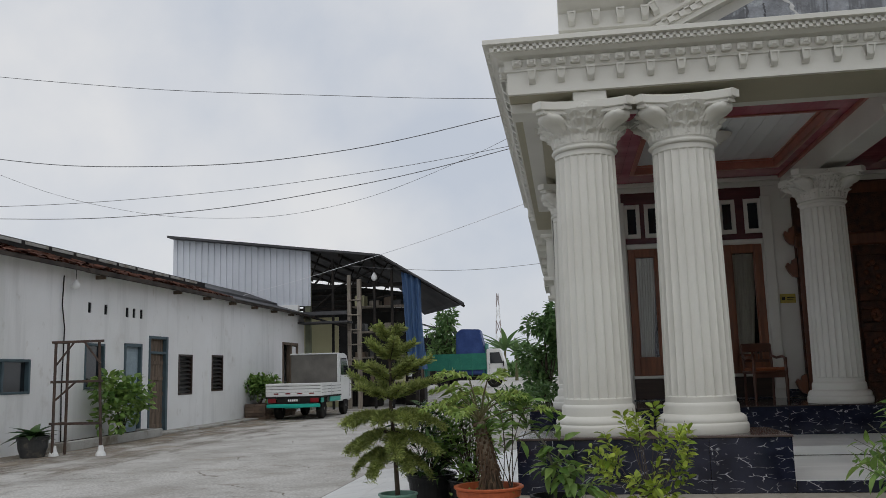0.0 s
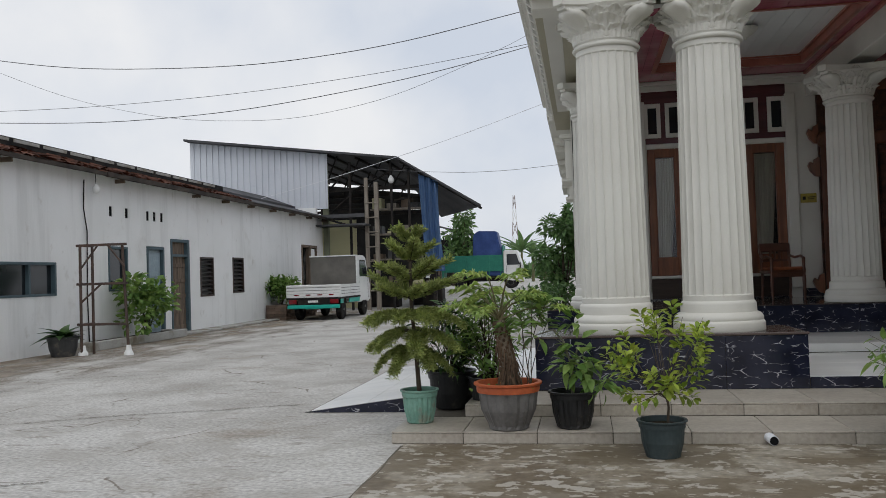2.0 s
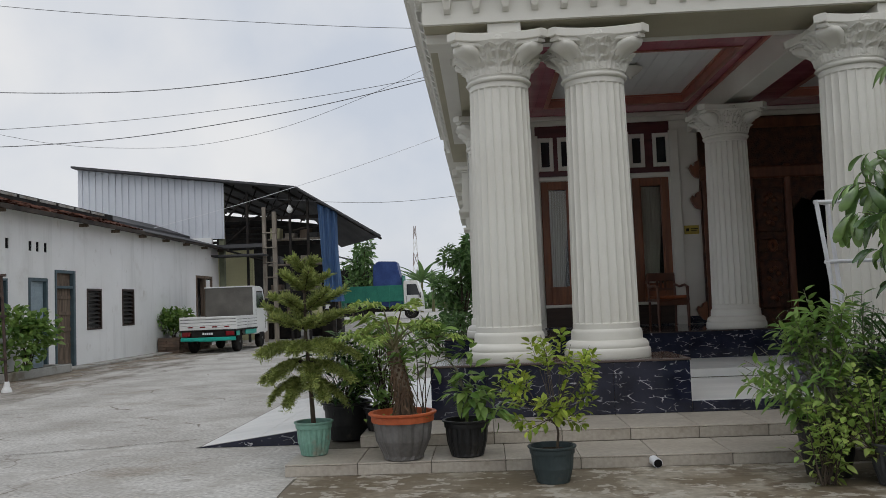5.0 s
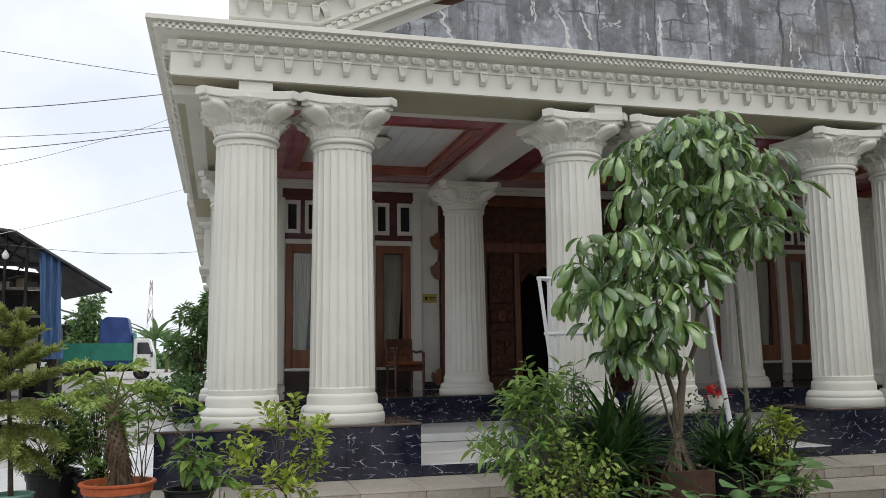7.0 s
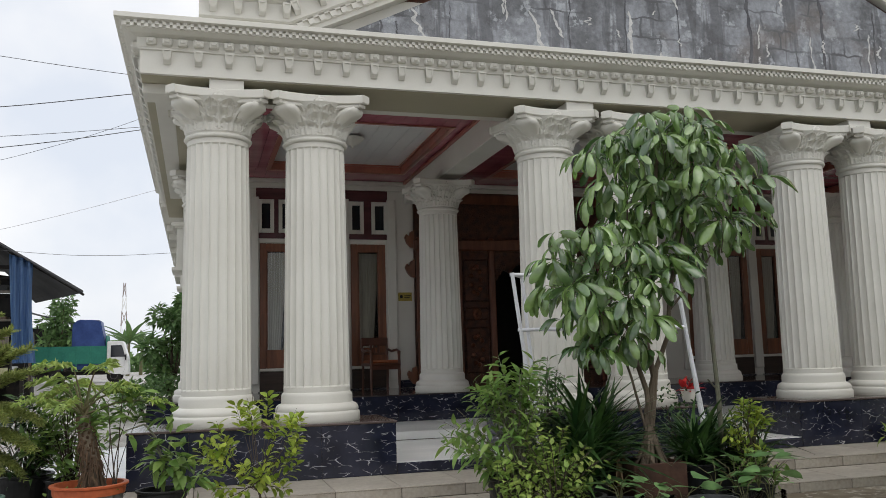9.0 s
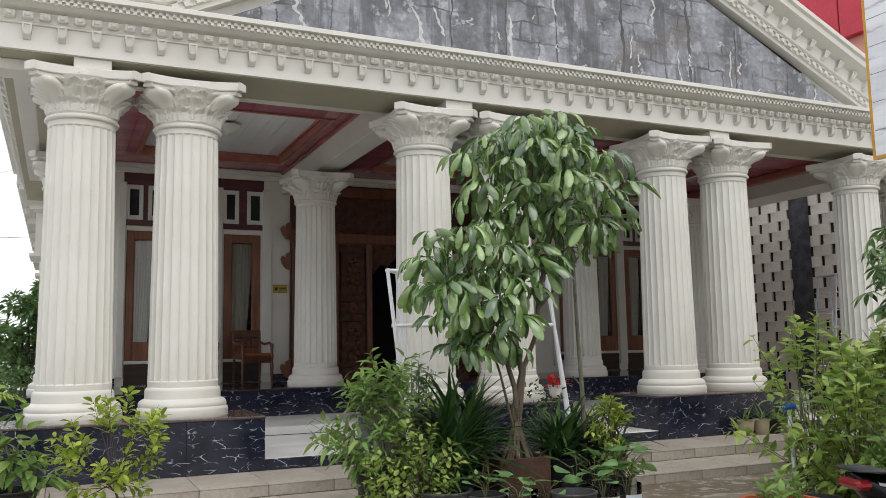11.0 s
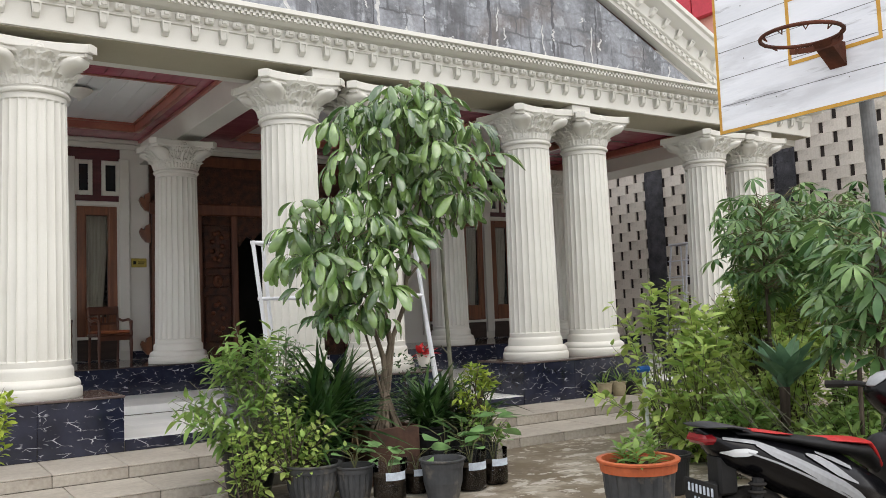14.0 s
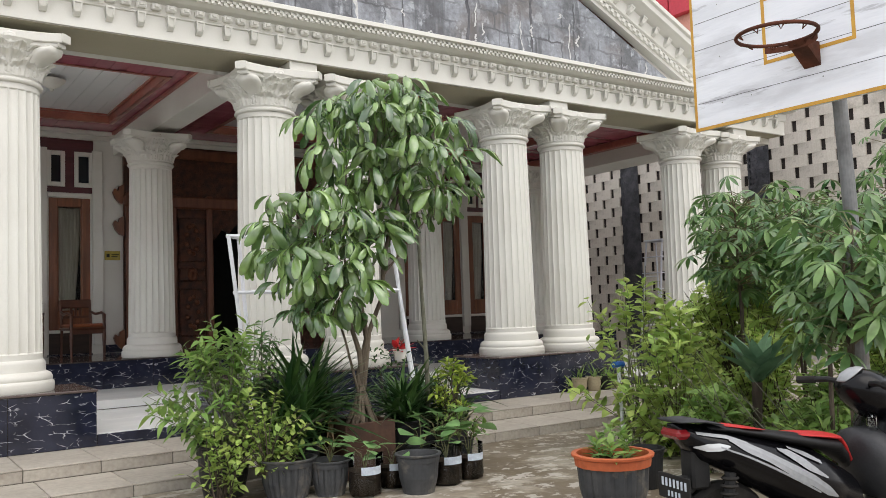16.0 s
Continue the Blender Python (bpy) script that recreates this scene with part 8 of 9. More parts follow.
for x0, x1, y0 in ((3.09, 3.33, 0.0), (3.28, 3.44, 0.22), (4.98, 5.24, 0.0), (5.10, 5.42, 0.22)):
    part("leg", [tube(b := bmesh.new(), [(x0, y0, 1.98), (x1, y0, 0)], 0.021, 8), b][1], PIPE, stand)
for z, s in ((1.96, 0.0), (1.40, 0.5)):
    part("rail", [tube(b := bmesh.new(), [(3.07 + 0.13 * s, 0, z), (5.0 + 0.13 * s, 0, z)], 0.019, 8), b][1], PIPE, stand)
    part("rail", [tube(b := bmesh.new(), [(3.09 + 0.13 * s, 0, z), (3.28 + 0.08 * s, 0.22, z)], 0.016, 8), b, tube(b, [(4.98 + 0.13 * s, 0, z), (5.1 + 0.16 * s, 0.22, z)], 0.016, 8)][1], PIPE, stand)
for k in range(5):
    f = 0.12 + 0.18 * k
    part("rung", [tube(b := bmesh.new(), [(4.98 + 0.26 * f, 0.0, 1.98 * (1 - f)), (5.10 + 0.32 * f, 0.22, 1.98 * (1 - f))], 0.013, 6), b][1], PIPE, stand)
fp = pot("flower_pot", 5.42, 8.55, 0.77, 0.085, 0.15, WHITE, "small white pot on the podium")
rosette("red_flower", 5.42, 8.55, 0.9, 18, 0.17, 0.07, REDFL, "small plant with red petals", seed=95, rise=(0.1, 1.4), droop=0.3)
bush("thorny_shrub", 4.9, 8.0, 0.2, 0.25, 0.2, 0.42, 260, leaf_shape(0.06, 0.03, 3, 0.2, 0.2), LEAFD, "thin dark shrub beside the pipe stand", seed=96)


# ---------------------------------------------------------------- porch furniture
def armchair(x, y, turn, label):
    c = thing("armchair", x, y, PF + 0.004, label, "chair", "porch chairs", turn=turn)
    for sx in (-0.25, 0.25):
        part("front_leg", [lathe(b := bmesh.new(), [(0.018, 0), (0.022, 0.1), (0.03, 0.3), (0.022, 0.4), (0.03, 0.44), (0.022, 0.52), (0.028, 0.64)], 10, sx, -0.25), b][1], CHAIRW, c)
        part("back_leg", [tube(b := bmesh.new(), [(sx * 0.9, 0.27, 0), (sx * 0.9, 0.24, 0.42), (sx * 0.92, 0.30, 0.86)], 0.022, 8), b][1], CHAIRW, c)
        part("armrest", [tube(b := bmesh.new(), [(sx, -0.27, 0.64), (sx * 1.06, -0.1, 0.68), (sx * 1.0, 0.1, 0.66), (sx * 0.92, 0.27, 0.70)], 0.022, 8), b][1], CHAIRW, c)
    part("seat", boxes((-0.27, -0.28, 0.41, 0.27, 0.26, 0.46), bevel=0.02), CHAIRW, c)
    part("cushion", boxes((-0.25, -0.26, 0.455, 0.25, 0.22, 0.51), bevel=0.025), CUSHION, c, "worn orange brown seat cushion")
    part("top_rail", boxes((-0.25, 0.27, 0.76, 0.25, 0.315, 0.90), bevel=0.018), CHAIRW, c)
    part("splat", boxes((-0.2, 0.26, 0.60, 0.2, 0.285, 0.64), (-0.09, 0.265, 0.64, -0.05, 0.29, 0.77), (0.05, 0.265, 0.64, 0.09, 0.29, 0.77), (-0.015, 0.265, 0.64, 0.015, 0.29, 0.77), bevel=0.006), CHAIRW, c)
    part("apron_rail", boxes((-0.25, -0.265, 0.35, 0.25, -0.24, 0.42), bevel=0.006), CHAIRW, c)
    return c


armchair(3.02, 14.15, 8, "reddish wooden armchair with a leather seat")
armchair(2.2, 14.2, -10, "reddish wooden armchair half hidden behind a column")

# ---------------------------------------------------------------- basketball stand
bb = thing("basketball_stand", 5.62, 3.12, 0, "old basketball stand with whitewashed backboard and rusty hoop", "basketball hoop")
part("pole", [tube(b := bmesh.new(), [(0.13, -0.03, 0), (0.10, -0.03, 2.0), (0.05, -0.01, 3.4)], 0.048, 16), b][1], STEEL, bb)
part("arm", boxes((-0.24, -0.05, 3.0, 0.05, 0.05, 3.1), (-0.24, -0.05, 3.5, 0.05, 0.05, 3.6), bevel=0.006), STEEL, bb)
BX = -0.25
board = part("backboard", boxes((BX, -0.90, 2.67, BX + 0.03, 0.95, 3.92), bevel=0.004), BOARDW, bb, "whitewashed board with ochre lines")
e = 0.0025
part("border_line", boxes((BX - e, -0.90, 2.67, BX - 0.0005, 0.95, 2.695), (BX - e, 0.928, 2.695, BX - 0.0005, 0.95, 3.92), (BX - e, -0.90, 2.695, BX - 0.0005, -0.878, 3.92)), OCHRE, board)
part("target_line", boxes((BX - e, -0.34, 3.04, BX - 0.0005, 0.335, 3.065), (BX - e, 0.31, 3.065, BX - 0.0005, 0.335, 3.52), (BX - e, -0.34, 3.065, BX - 0.0005, -0.315, 3.52), (BX - e, -0.315, 3.495, BX - 0.0005, 0.31, 3.52)), OCHRE, board)
part("board_joint", boxes(*[(BX - 0.0012, -0.87, 2.67 + 0.208 * k, BX - 0.0002, 0.92, 2.6735 + 0.208 * k) for k in range(1, 6)]), GREYP, board)
for y in (-0.6, -0.1, 0.45, 0.7):
    for z in (2.85, 3.2, 3.6):
        part("bolt", [lathe(b := bmesh.new(), [(0.0045, 0), (0.0045, 0.003), (0.001, 0.004)], 8), b][1], STEEL, board).matrix_basis = Matrix.Translation((BX - 0.001, y, z)) @ Matrix.Rotation(-math.pi / 2, 4, "Y")
HY = -0.03
hoop = part("hoop", [tube(b := bmesh.new(), [(BX - 0.40 + 0.25 * math.cos(a), HY + 0.25 * math.sin(a), 3.09) for a in np.linspace(0, 2 * math.pi, 41)], 0.013, 8, close=False), b][1], RUST, bb, "rusty iron ring")
bm = bmesh.new()
prism(bm, [(BX - 0.001, 2.93), (BX - 0.001, 3.09), (BX - 0.19, 3.085), (BX - 0.16, 3.05)], HY - 0.06, HY + 0.06, "y")
part("hoop_bracket", bm, RUST, hoop)
bm = bmesh.new()
out = [(BX - 0.40 + 0.245 * math.cos(a), HY + 0.245 * math.sin(a)) for a in np.linspace(-0.9, 0.9, 13)]
for (xa, ya), (xb, yb) in zip(out, out[1:]):
    bm.faces.new([bm.verts.new(p) for p in ((xa, ya, 3.075), (xb, yb, 3.075), (xb, yb, 3.035), (xa, ya, 3.035))])
part("hoop_brace", bm, RUST, hoop)
for k in range(10):
    a = 2 * math.pi * k / 10
    part("net_hook", [tube(b := bmesh.new(), [(BX - 0.40 + 0.25 * math.cos(a), HY + 0.25 * math.sin(a), 3.08), (BX - 0.40 + 0.225 * math.cos(a + 0.06), HY + 0.225 * math.sin(a + 0.06), 3.058), (BX - 0.40 + 0.25 * math.cos(a + 0.12), HY + 0.25 * math.sin(a + 0.12), 3.08)], 0.005, 5), b][1], RUST, hoop)

# ---------------------------------------------------------------- pierced block wall
LX = 15.0
lat = thing("wall_lattice", LX, 0, 0, "tall wall of cream blocks with staggered dark slots", "wall", kind="structure")
# dark sheet right behind thin blocks stands in for the shade of deep slots
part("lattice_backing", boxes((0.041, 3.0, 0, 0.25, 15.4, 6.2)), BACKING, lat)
bw, bh = 0.57, 0.228
blk = [mesh_of("block", boxes((0, 0, 0, 0.04, bw - 0.10, bh - 0.0015), (0.004, bw - 0.10, 0, 0.04, bw - 0.001, 0.014), bevel=0.0015), LATTW, False)]
LATTICE = []
for r in range(27):
    for k in range(22):
        y = 3.0 + bw * k + (bw / 2 if r % 2 else 0)
        if y > 15.0 or (y > 13.23 and y + bw < 13.73):
            continue
        LATTICE.append((y, bh * r))
for ya, yb in ((13.22, 13.74), (9.8, 10.28)):
    pil = part("stone_strip", boxes((-0.03, ya, 0, -0.004, yb, 6.3)), BLACKS, lat, "dark split stone strip")
    bm = bmesh.new()
    for i in range(100):
        for j in range(6):
            q, shift = (yb - ya) / 6, (yb - ya) / 12 if i % 2 else 0
            box(bm, -0.034 - 0.004 * ((i * 5 + j * 3) % 3), ya + q * j + 0.003 + shift * (j < 5), 0.062 * i, -0.028, ya + q * (j + 1) - 0.003 + shift * (j < 5), 0.062 * i + 0.056)
    tagged(part("split_stone", bm, BLACKS, lat, "dark split stone courses"), kind="stuff")
part("wall_cap", boxes((-0.05, 3.0, 6.2, 0.3, 15.4, 6.3), bevel=0.01), LATTW, lat)

lad = thing("step_ladder", 13.1, 11.5, 0, "grey aluminium step ladder standing by the pierced wall", "ladder")
for y in (-0.2, 0.2):
    part("front_rail", [tube(b := bmesh.new(), [(0.02, y * 1.3, 0), (0.34, y, 2.62)], 0.022, 6), b][1], SHEET, lad)
    part("rear_rail", [tube(b := bmesh.new(), [(0.72, y * 1.3, 0), (0.62, y, 2.60)], 0.018, 6), b][1], SHEET, lad)
for k in range(1, 9):
    f = k / 8
    part("step", boxes((-0.03 + 0.32 * f, -0.24, 2.62 * f - 0.02, 0.09 + 0.32 * f, 0.24, 2.62 * f), bevel=0.004), SHEET, lad)
part("top_plate", boxes((0.30, -0.24, 2.60, 0.66, 0.24, 2.64), bevel=0.006), SHEET, lad)
for z in (0.9, 1.9):
    part("brace", [tube(b := bmesh.new(), [(0.02 + 0.122 * z, 0.22, z), (0.68, 0.22, z)], 0.010, 5), b][1], SHEET, lad)

red = thing("red_building", 22, 14, 0, "tall neighbouring building with red panels and salmon wall", "building", kind="structure")
part("wall", boxes((0, -6, 0, 12, 10, 16)), PINKW, red)
for k in range(5):
    part("red_panel", boxes((-0.25, -6 + 3.2 * k, 10.6, 0, -2.84 + 3.2 * k, 15.5), bevel=0.02), REDW, red)

# ---------------------------------------------------------------- pots and shrubs on the right
pot("flower_pot", 4.2, 3.98, 0, 0.255, 0.40, GREYP, "grey ribbed pot with a wide orange rim", rim=ORANGEP, ribs=17)
t = thing("potted_shoots", 4.2, 3.98, 0.34, "bright green leafy shoots in an orange rimmed pot", "plant")
rnd = random.Random(101)
ms = []
for k in range(9):
    bx, by, hgt, tilt = rnd.uniform(-0.15, 0.12), rnd.uniform(-0.14, 0.14), rnd.uniform(0.10, 0.27), rnd.uniform(0.15, 0.7)
    for i in range(11):
        a = i * 2.4 + k
        ms.append(aim((bx * (1 + 0.3 * i / 11), by, hgt * (i + 1) / 12), (math.cos(a), math.sin(a), tilt + i * 0.07), rnd.uniform(-0.4, 0.4), rnd.uniform(0.6, 1.1)))
scatter("foliage", leaf_shape(0.13, 0.042, 5, 0.45, 0.3), ms, LEAFB, t)
pot("flower_pot", 4.93, 4.36, 0, 0.145, 0.30, BLACKP, "black pot beside the orange rimmed pot")
for k, x in enumerate((8.0, 8.26, 8.47, 8.68)):
    pot("flower_pot", x, 8.2, 0.21, 0.105, 0.19, SANDP if k != 2 else BLACKP, "small sand coloured pot on the step", category="flower pot")
    rosette("grass_plant", x, 8.2, 0.37, 16, 0.22, 0.02, LEAF, "small grassy plant in a pot", droop=0.4, rise=(0.5, 1.5), seed=110 + k)
stick = thing("white_stake", 5.95, 5.52, 0, "white stake with a blue cap", "stake")
part("rod", [tube(b := bmesh.new(), [(0, 0, 0), (-0.03, 0, 0.80)], 0.018, 8), b][1], PIPE, stick)
part("cap", [tube(b := bmesh.new(), [(-0.09, 0, 0.81), (0.03, 0, 0.81)], 0.03, 8), b][1], BLUECAP, stick)

sprays("yellow_shrub", 6.2, 5.55, 0.05, 0.88, 0.55, 1.62, 40, 15, leaf_shape(0.12, 0.072, 4, 0.25, 0.25), LEAFL, "tall open shrub with yellow green leaves", seed=120, twig=0.55, low=0.25, fat=0.007, foot=0.10, wood=BARKG)
sprays("leafy_bush", 6.05, 5.0, 0.02, 0.52, 0.40, 1.32, 42, 15, leaf_shape(0.16, 0.068, 4, 0.25, 0.25), LEAFL, "upright bush with long light green leaves", seed=121, twig=0.5, wood=STEM)
sprays("leafy_bush", 7.9, 5.6, 0.05, 1.1, 0.8, 1.75, 150, 19, leaf_shape(0.12, 0.066, 3, 0.25, 0.25), LEAFL, "wide tangled green bush", seed=122, twig=0.5, foot=0.15)
sprays("leafy_bush", 6.2, 3.6, 0.02, 0.8, 0.5, 0.55, 80, 18, leaf_shape(0.11, 0.056, 3, 0.25, 0.25), LEAFB, "green bush behind the motorcycle", seed=123, twig=0.35, foot=0.12)
sprays("leafy_bush", 7.2, 3.6, 0.05, 0.9, 0.8, 1.2, 110, 19, leaf_shape(0.12, 0.06, 3, 0.25, 0.25), LEAFL, "green bush by the basketball pole", seed=124, twig=0.45, foot=0.15)
sprays("leafy_bush", 9.0, 6.3, 0.05, 1.2, 0.7, 1.9, 110, 19, leaf_shape(0.12, 0.07, 3, 0.25, 0.25), LEAFL, "sunlit yellow green bush", seed=125, twig=0.5, foot=0.15)
sprays("leafy_bush", 8.6, 4.4, 0.05, 0.9, 0.8, 1.7, 110, 19, leaf_shape(0.12, 0.066, 3, 0.25, 0.25), LEAF, "tangled bush deep in the bed", seed=126, twig=0.5, foot=0.15)

sprays("leafy_bush", 7.0, 4.75, 0.03, 0.6, 0.4, 1.15, 60, 19, leaf_shape(0.11, 0.06, 3, 0.25, 0.25), LEAFL, "light green bush behind the agave", seed=127, twig=0.5, foot=0.15)
sprays("leafy_bush", 5.9, 4.45, 0.02, 0.5, 0.35, 0.7, 46, 19, leaf_shape(0.12, 0.05, 3, 0.25, 0.25), LEAFB, "low bush beside the agave", seed=128, twig=0.35, foot=0.12)
sprays("leafy_bush", 6.65, 3.95, 0.02, 0.5, 0.4, 0.8, 50, 19, leaf_shape(0.11, 0.056, 3, 0.25, 0.25), LEAFB, "low green bush at the agave stem", seed=129, twig=0.4)

def palmate(L=0.24, n=7):
    """A hand shaped leaf of narrow lobes, hanging from its stalk."""
    v, f = [], []
    for i in range(n):
        a = (i - (n - 1) / 2) * 0.74
        s = 1 - 0.10 * abs(i - (n - 1) / 2)
        lv, lf = leaf_shape(L * s, 0.29 * L * s, 6, 0.45, 0.25, 1.35, 0.9)
        m = np.array(Matrix.Rotation(a, 4, "Z") @ Matrix.Rotation(-0.12, 4, "X"))
        k = len(v)
        v += (np.c_[lv, np.ones(len(lv))] @ m.T)[:, :3].tolist()
        f += [tuple(q + k for q in g) for g in lf]
    return np.array(v), f


def cassava(x, y, h, n, seed, label, spread=0.5, low=0.5, size=0.19):
    rnd = random.Random(seed)
    t = thing("cassava_plant", x, y, 0, label, "shrub", "cassava plants")
    bm, ms, sk = bmesh.new(), [], bmesh.new()
    tips = []
    for k in range(2):
        a = 3.0 * k + rnd.uniform(0, 1)
        tip = Vector((math.cos(a) * spread * 0.5, math.sin(a) * spread * 0.5, h * rnd.uniform(0.85, 1.0)))
        tube(bm, [(0, 0, 0), (tip.x * 0.2, tip.y * 0.2, h * 0.45), tip], 0.018, 6, 0.009)
        tips.append(tip)
    for i in range(int(n * 2.9)):
        tip = tips[i % 2]
        f = rnd.uniform(low, 1.0)
        p = Vector((tip.x * f, tip.y * f, tip.z * f))
        a = i * 2.4 + rnd.uniform(-0.3, 0.3)
        d = Vector((math.cos(a), math.sin(a), rnd.uniform(-0.1, 0.7)))
        e = p + d * spread * rnd.uniform(0.2, 0.8)
        tube(sk, [p, p.lerp(e, 0.6) + Vector((0, 0, 0.04)), e], 0.006, 4, 0.004)
        ms.append(aim(e, Vector((d.x, d.y, rnd.uniform(-0.8, 0.4))), rnd.uniform(-0.6, 0.6), rnd.uniform(0.5, 1.15)))
    part("trunk", bm, BARK, t)
    part("leaf_stalk", sk, STEM, t)
    scatter("crown", palmate(size), ms, LEAFC, t)
    return t


cassava(7.1, 5.0, 2.35, 56, 130, "cassava with hand shaped leaves", 0.62, 0.66)
cassava(8.1, 5.0, 2.5, 56, 131, "tall cassava with hand shaped leaves", 0.65, 0.62)
cassava(6.55, 3.55, 2.1, 44, 132, "cassava beside the basketball pole", 0.55, 0.62, 0.21)
cassava(8.6, 5.9, 2.6, 54, 133, "cassava at the back of the bed", 0.65, 0.6)
cassava(5.38, 2.98, 1.85, 34, 134, "cassava close to the pole", 0.42, 0.62, 0.20)
cassava(6.0, 3.5, 2.05, 44, 137, "cassava in front of the bushes", 0.5, 0.62, 0.20)
cassava(9.6, 4.4, 3.2, 44, 135, "tall leafy shrub reaching the backboard", 0.7, 0.6)
cassava(7.2, 2.6, 2.7, 40, 136, "leafy shrub with high branches", 0.6, 0.6)
ag = rosette("agave", 6.45, 4.42, 0.66, 15, 0.50, 0.20, AGAVE, "blue green agave rosette on a bare stem", droop=0.15, rise=(0.55, 1.45), seed=140, stem=([(0.0, 0, -0.66), (-0.02, 0, -0.3), (0, 0, 0)], 0.035, 0.045), jitter=0.015)
tw = thing("dry_twigs", 6.15, 4.15, 0.0, "tangle of dry grey twigs among the bushes", "twigs")
rnd = random.Random(141)
bm = bmesh.new()
for i in range(20):
    p = Vector((rnd.uniform(-0.15, 0.5), rnd.uniform(-0.4, 0.2), 0))
    d = Vector((rnd.gauss(-0.75, 0.3), rnd.gauss(0.5, 0.3), 1)).normalized() * rnd.uniform(0.6, 1.25)
    tube(bm, [p, p + d * 0.5 + Vector((rnd.gauss(0, 0.05), 0, 0)), p + d], 0.007, 4, 0.002)
tagged(part("twig", bm, BARKG, tw), kind="stuff")

# ---------------------------------------------------------------- motorcycle
bike = thing("motorcycle", 3.215, 2.585, 0, "black and silver scooter with a red edged seat", "motorcycle", turn=-15)
# local x runs forward from the tail, y to the left


def shell(name, rows, mat, label="", seg=14):
    """A smooth hull through elliptical sections (x, z, half width, half height)."""
    bm = bmesh.new()
    rings = []
    for x, z, w, h in rows:
        rings.append([bm.verts.new((x, w * math.cos(2 * math.pi * k / seg), z + h * math.sin(2 * math.pi * k / seg))) for k in range(seg)])
    for a, b in zip(rings, rings[1:]):
        for k in range(seg):
            bm.faces.new((a[k], a[(k + 1) % seg], b[(k + 1) % seg], b[k]))
    bm.faces.new(rings[0])
    bm.faces.new(list(reversed(rings[-1])))
    bmesh.ops.recalc_face_normals(bm, faces=bm.faces[:])
    return part(name, bm, mat, bike, label, smooth=True)


def bike_wheel(x, r):
    w = part("wheel", [lathe(b := bmesh.new(), [(r * 0.76, -0.045), (r * 0.92, -0.05), (r, -0.02), (r, 0.02), (r * 0.92, 0.05), (r * 0.76, 0.045)], 32), b][1], TYRE, bike, "narrow black tyre")
    w.matrix_basis = Matrix.Translation((x, 0, r)) @ Matrix.Rotation(math.pi / 2, 4, "X")
    part("rim", [lathe(b := bmesh.new(), [(r * 0.76, -0.03), (r * 0.66, -0.035), (r * 0.64, 0), (r * 0.66, 0.035), (r * 0.76, 0.03)], 28, caps=False), b][1], INK, w)
    for k in range(5):
        a = 2 * math.pi * k / 5
        part("spoke", [tube(b := bmesh.new(), [(0.03 * math.cos(a), 0.03 * math.sin(a), 0), (r * 0.66 * math.cos(a), r * 0.66 * math.sin(a), 0)], 0.014, 6), b][1], INK, w)


bike_wheel(0.20, 0.27)
bike_wheel(1.36, 0.27)
FAIR = [(-0.055, 0.815, 0.03, 0.012), (0.0, 0.77, 0.08, 0.05), (0.06, 0.73, 0.11, 0.085), (0.20, 0.685, 0.145, 0.10), (0.34, 0.63, 0.16, 0.13), (0.50, 0.57, 0.17, 0.15), (0.70, 0.505, 0.175, 0.155), (0.90, 0.42, 0.16, 0.12)]
shell("tail_fairing", FAIR, GLOSSK, "gloss black side fairing", 20)
shell("seat", [(0.12, 0.795, 0.09, 0.010), (0.22, 0.782, 0.11, 0.018), (0.38, 0.752, 0.125, 0.024), (0.55, 0.715, 0.135, 0.027), (0.70, 0.685, 0.13, 0.035), (0.84, 0.66, 0.11, 0.045), (0.92, 0.605, 0.07, 0.05), (0.955, 0.56, 0.04, 0.03)], SEATK, "black vinyl seat")
shell("seat_edge", [(0.20, 0.799, 0.08, 0.003), (0.29, 0.786, 0.11, 0.008), (0.39, 0.772, 0.11, 0.003)], REDV, "red seat edging")
shell("seat_edge", [(0.62, 0.724, 0.10, 0.004), (0.74, 0.712, 0.122, 0.010), (0.84, 0.698, 0.115, 0.016), (0.89, 0.655, 0.092, 0.028), (0.955, 0.58, 0.055, 0.025)], REDV, "red seat edging")
shell("grab_rail", [(-0.06, 0.838, 0.10, 0.008), (0.06, 0.834, 0.12, 0.009), (0.17, 0.81, 0.10, 0.007)], SHIELDK)
shell("floor_board", [(0.80, 0.33, 0.17, 0.05), (0.95, 0.29, 0.17, 0.04), (1.10, 0.31, 0.18, 0.05)], GREYP)
shell("leg_shield", [(1.00, 0.66, 0.06, 0.05), (1.03, 0.61, 0.14, 0.11), (1.09, 0.55, 0.19, 0.17), (1.16, 0.53, 0.18, 0.19), (1.20, 0.52, 0.12, 0.14)], SHIELDK, "dark grey leg shield")
shell("front_fairing", [(1.14, 0.56, 0.17, 0.18), (1.22, 0.68, 0.19, 0.2), (1.32, 0.70, 0.15, 0.17), (1.40, 0.64, 0.07, 0.08)], GLOSSK)
shell("front_mudguard", [(1.16, 0.50, 0.05, 0.02), (1.34, 0.57, 0.07, 0.025), (1.52, 0.50, 0.05, 0.02)], GLOSSK)
shell("handle_cowl", [(0.97, 0.93, 0.05, 0.03), (1.02, 0.915, 0.10, 0.08), (1.09, 0.895, 0.13, 0.12), (1.18, 0.87, 0.13, 0.13), (1.25, 0.84, 0.09, 0.10)], GLOSSK, "gloss black handlebar cowl")
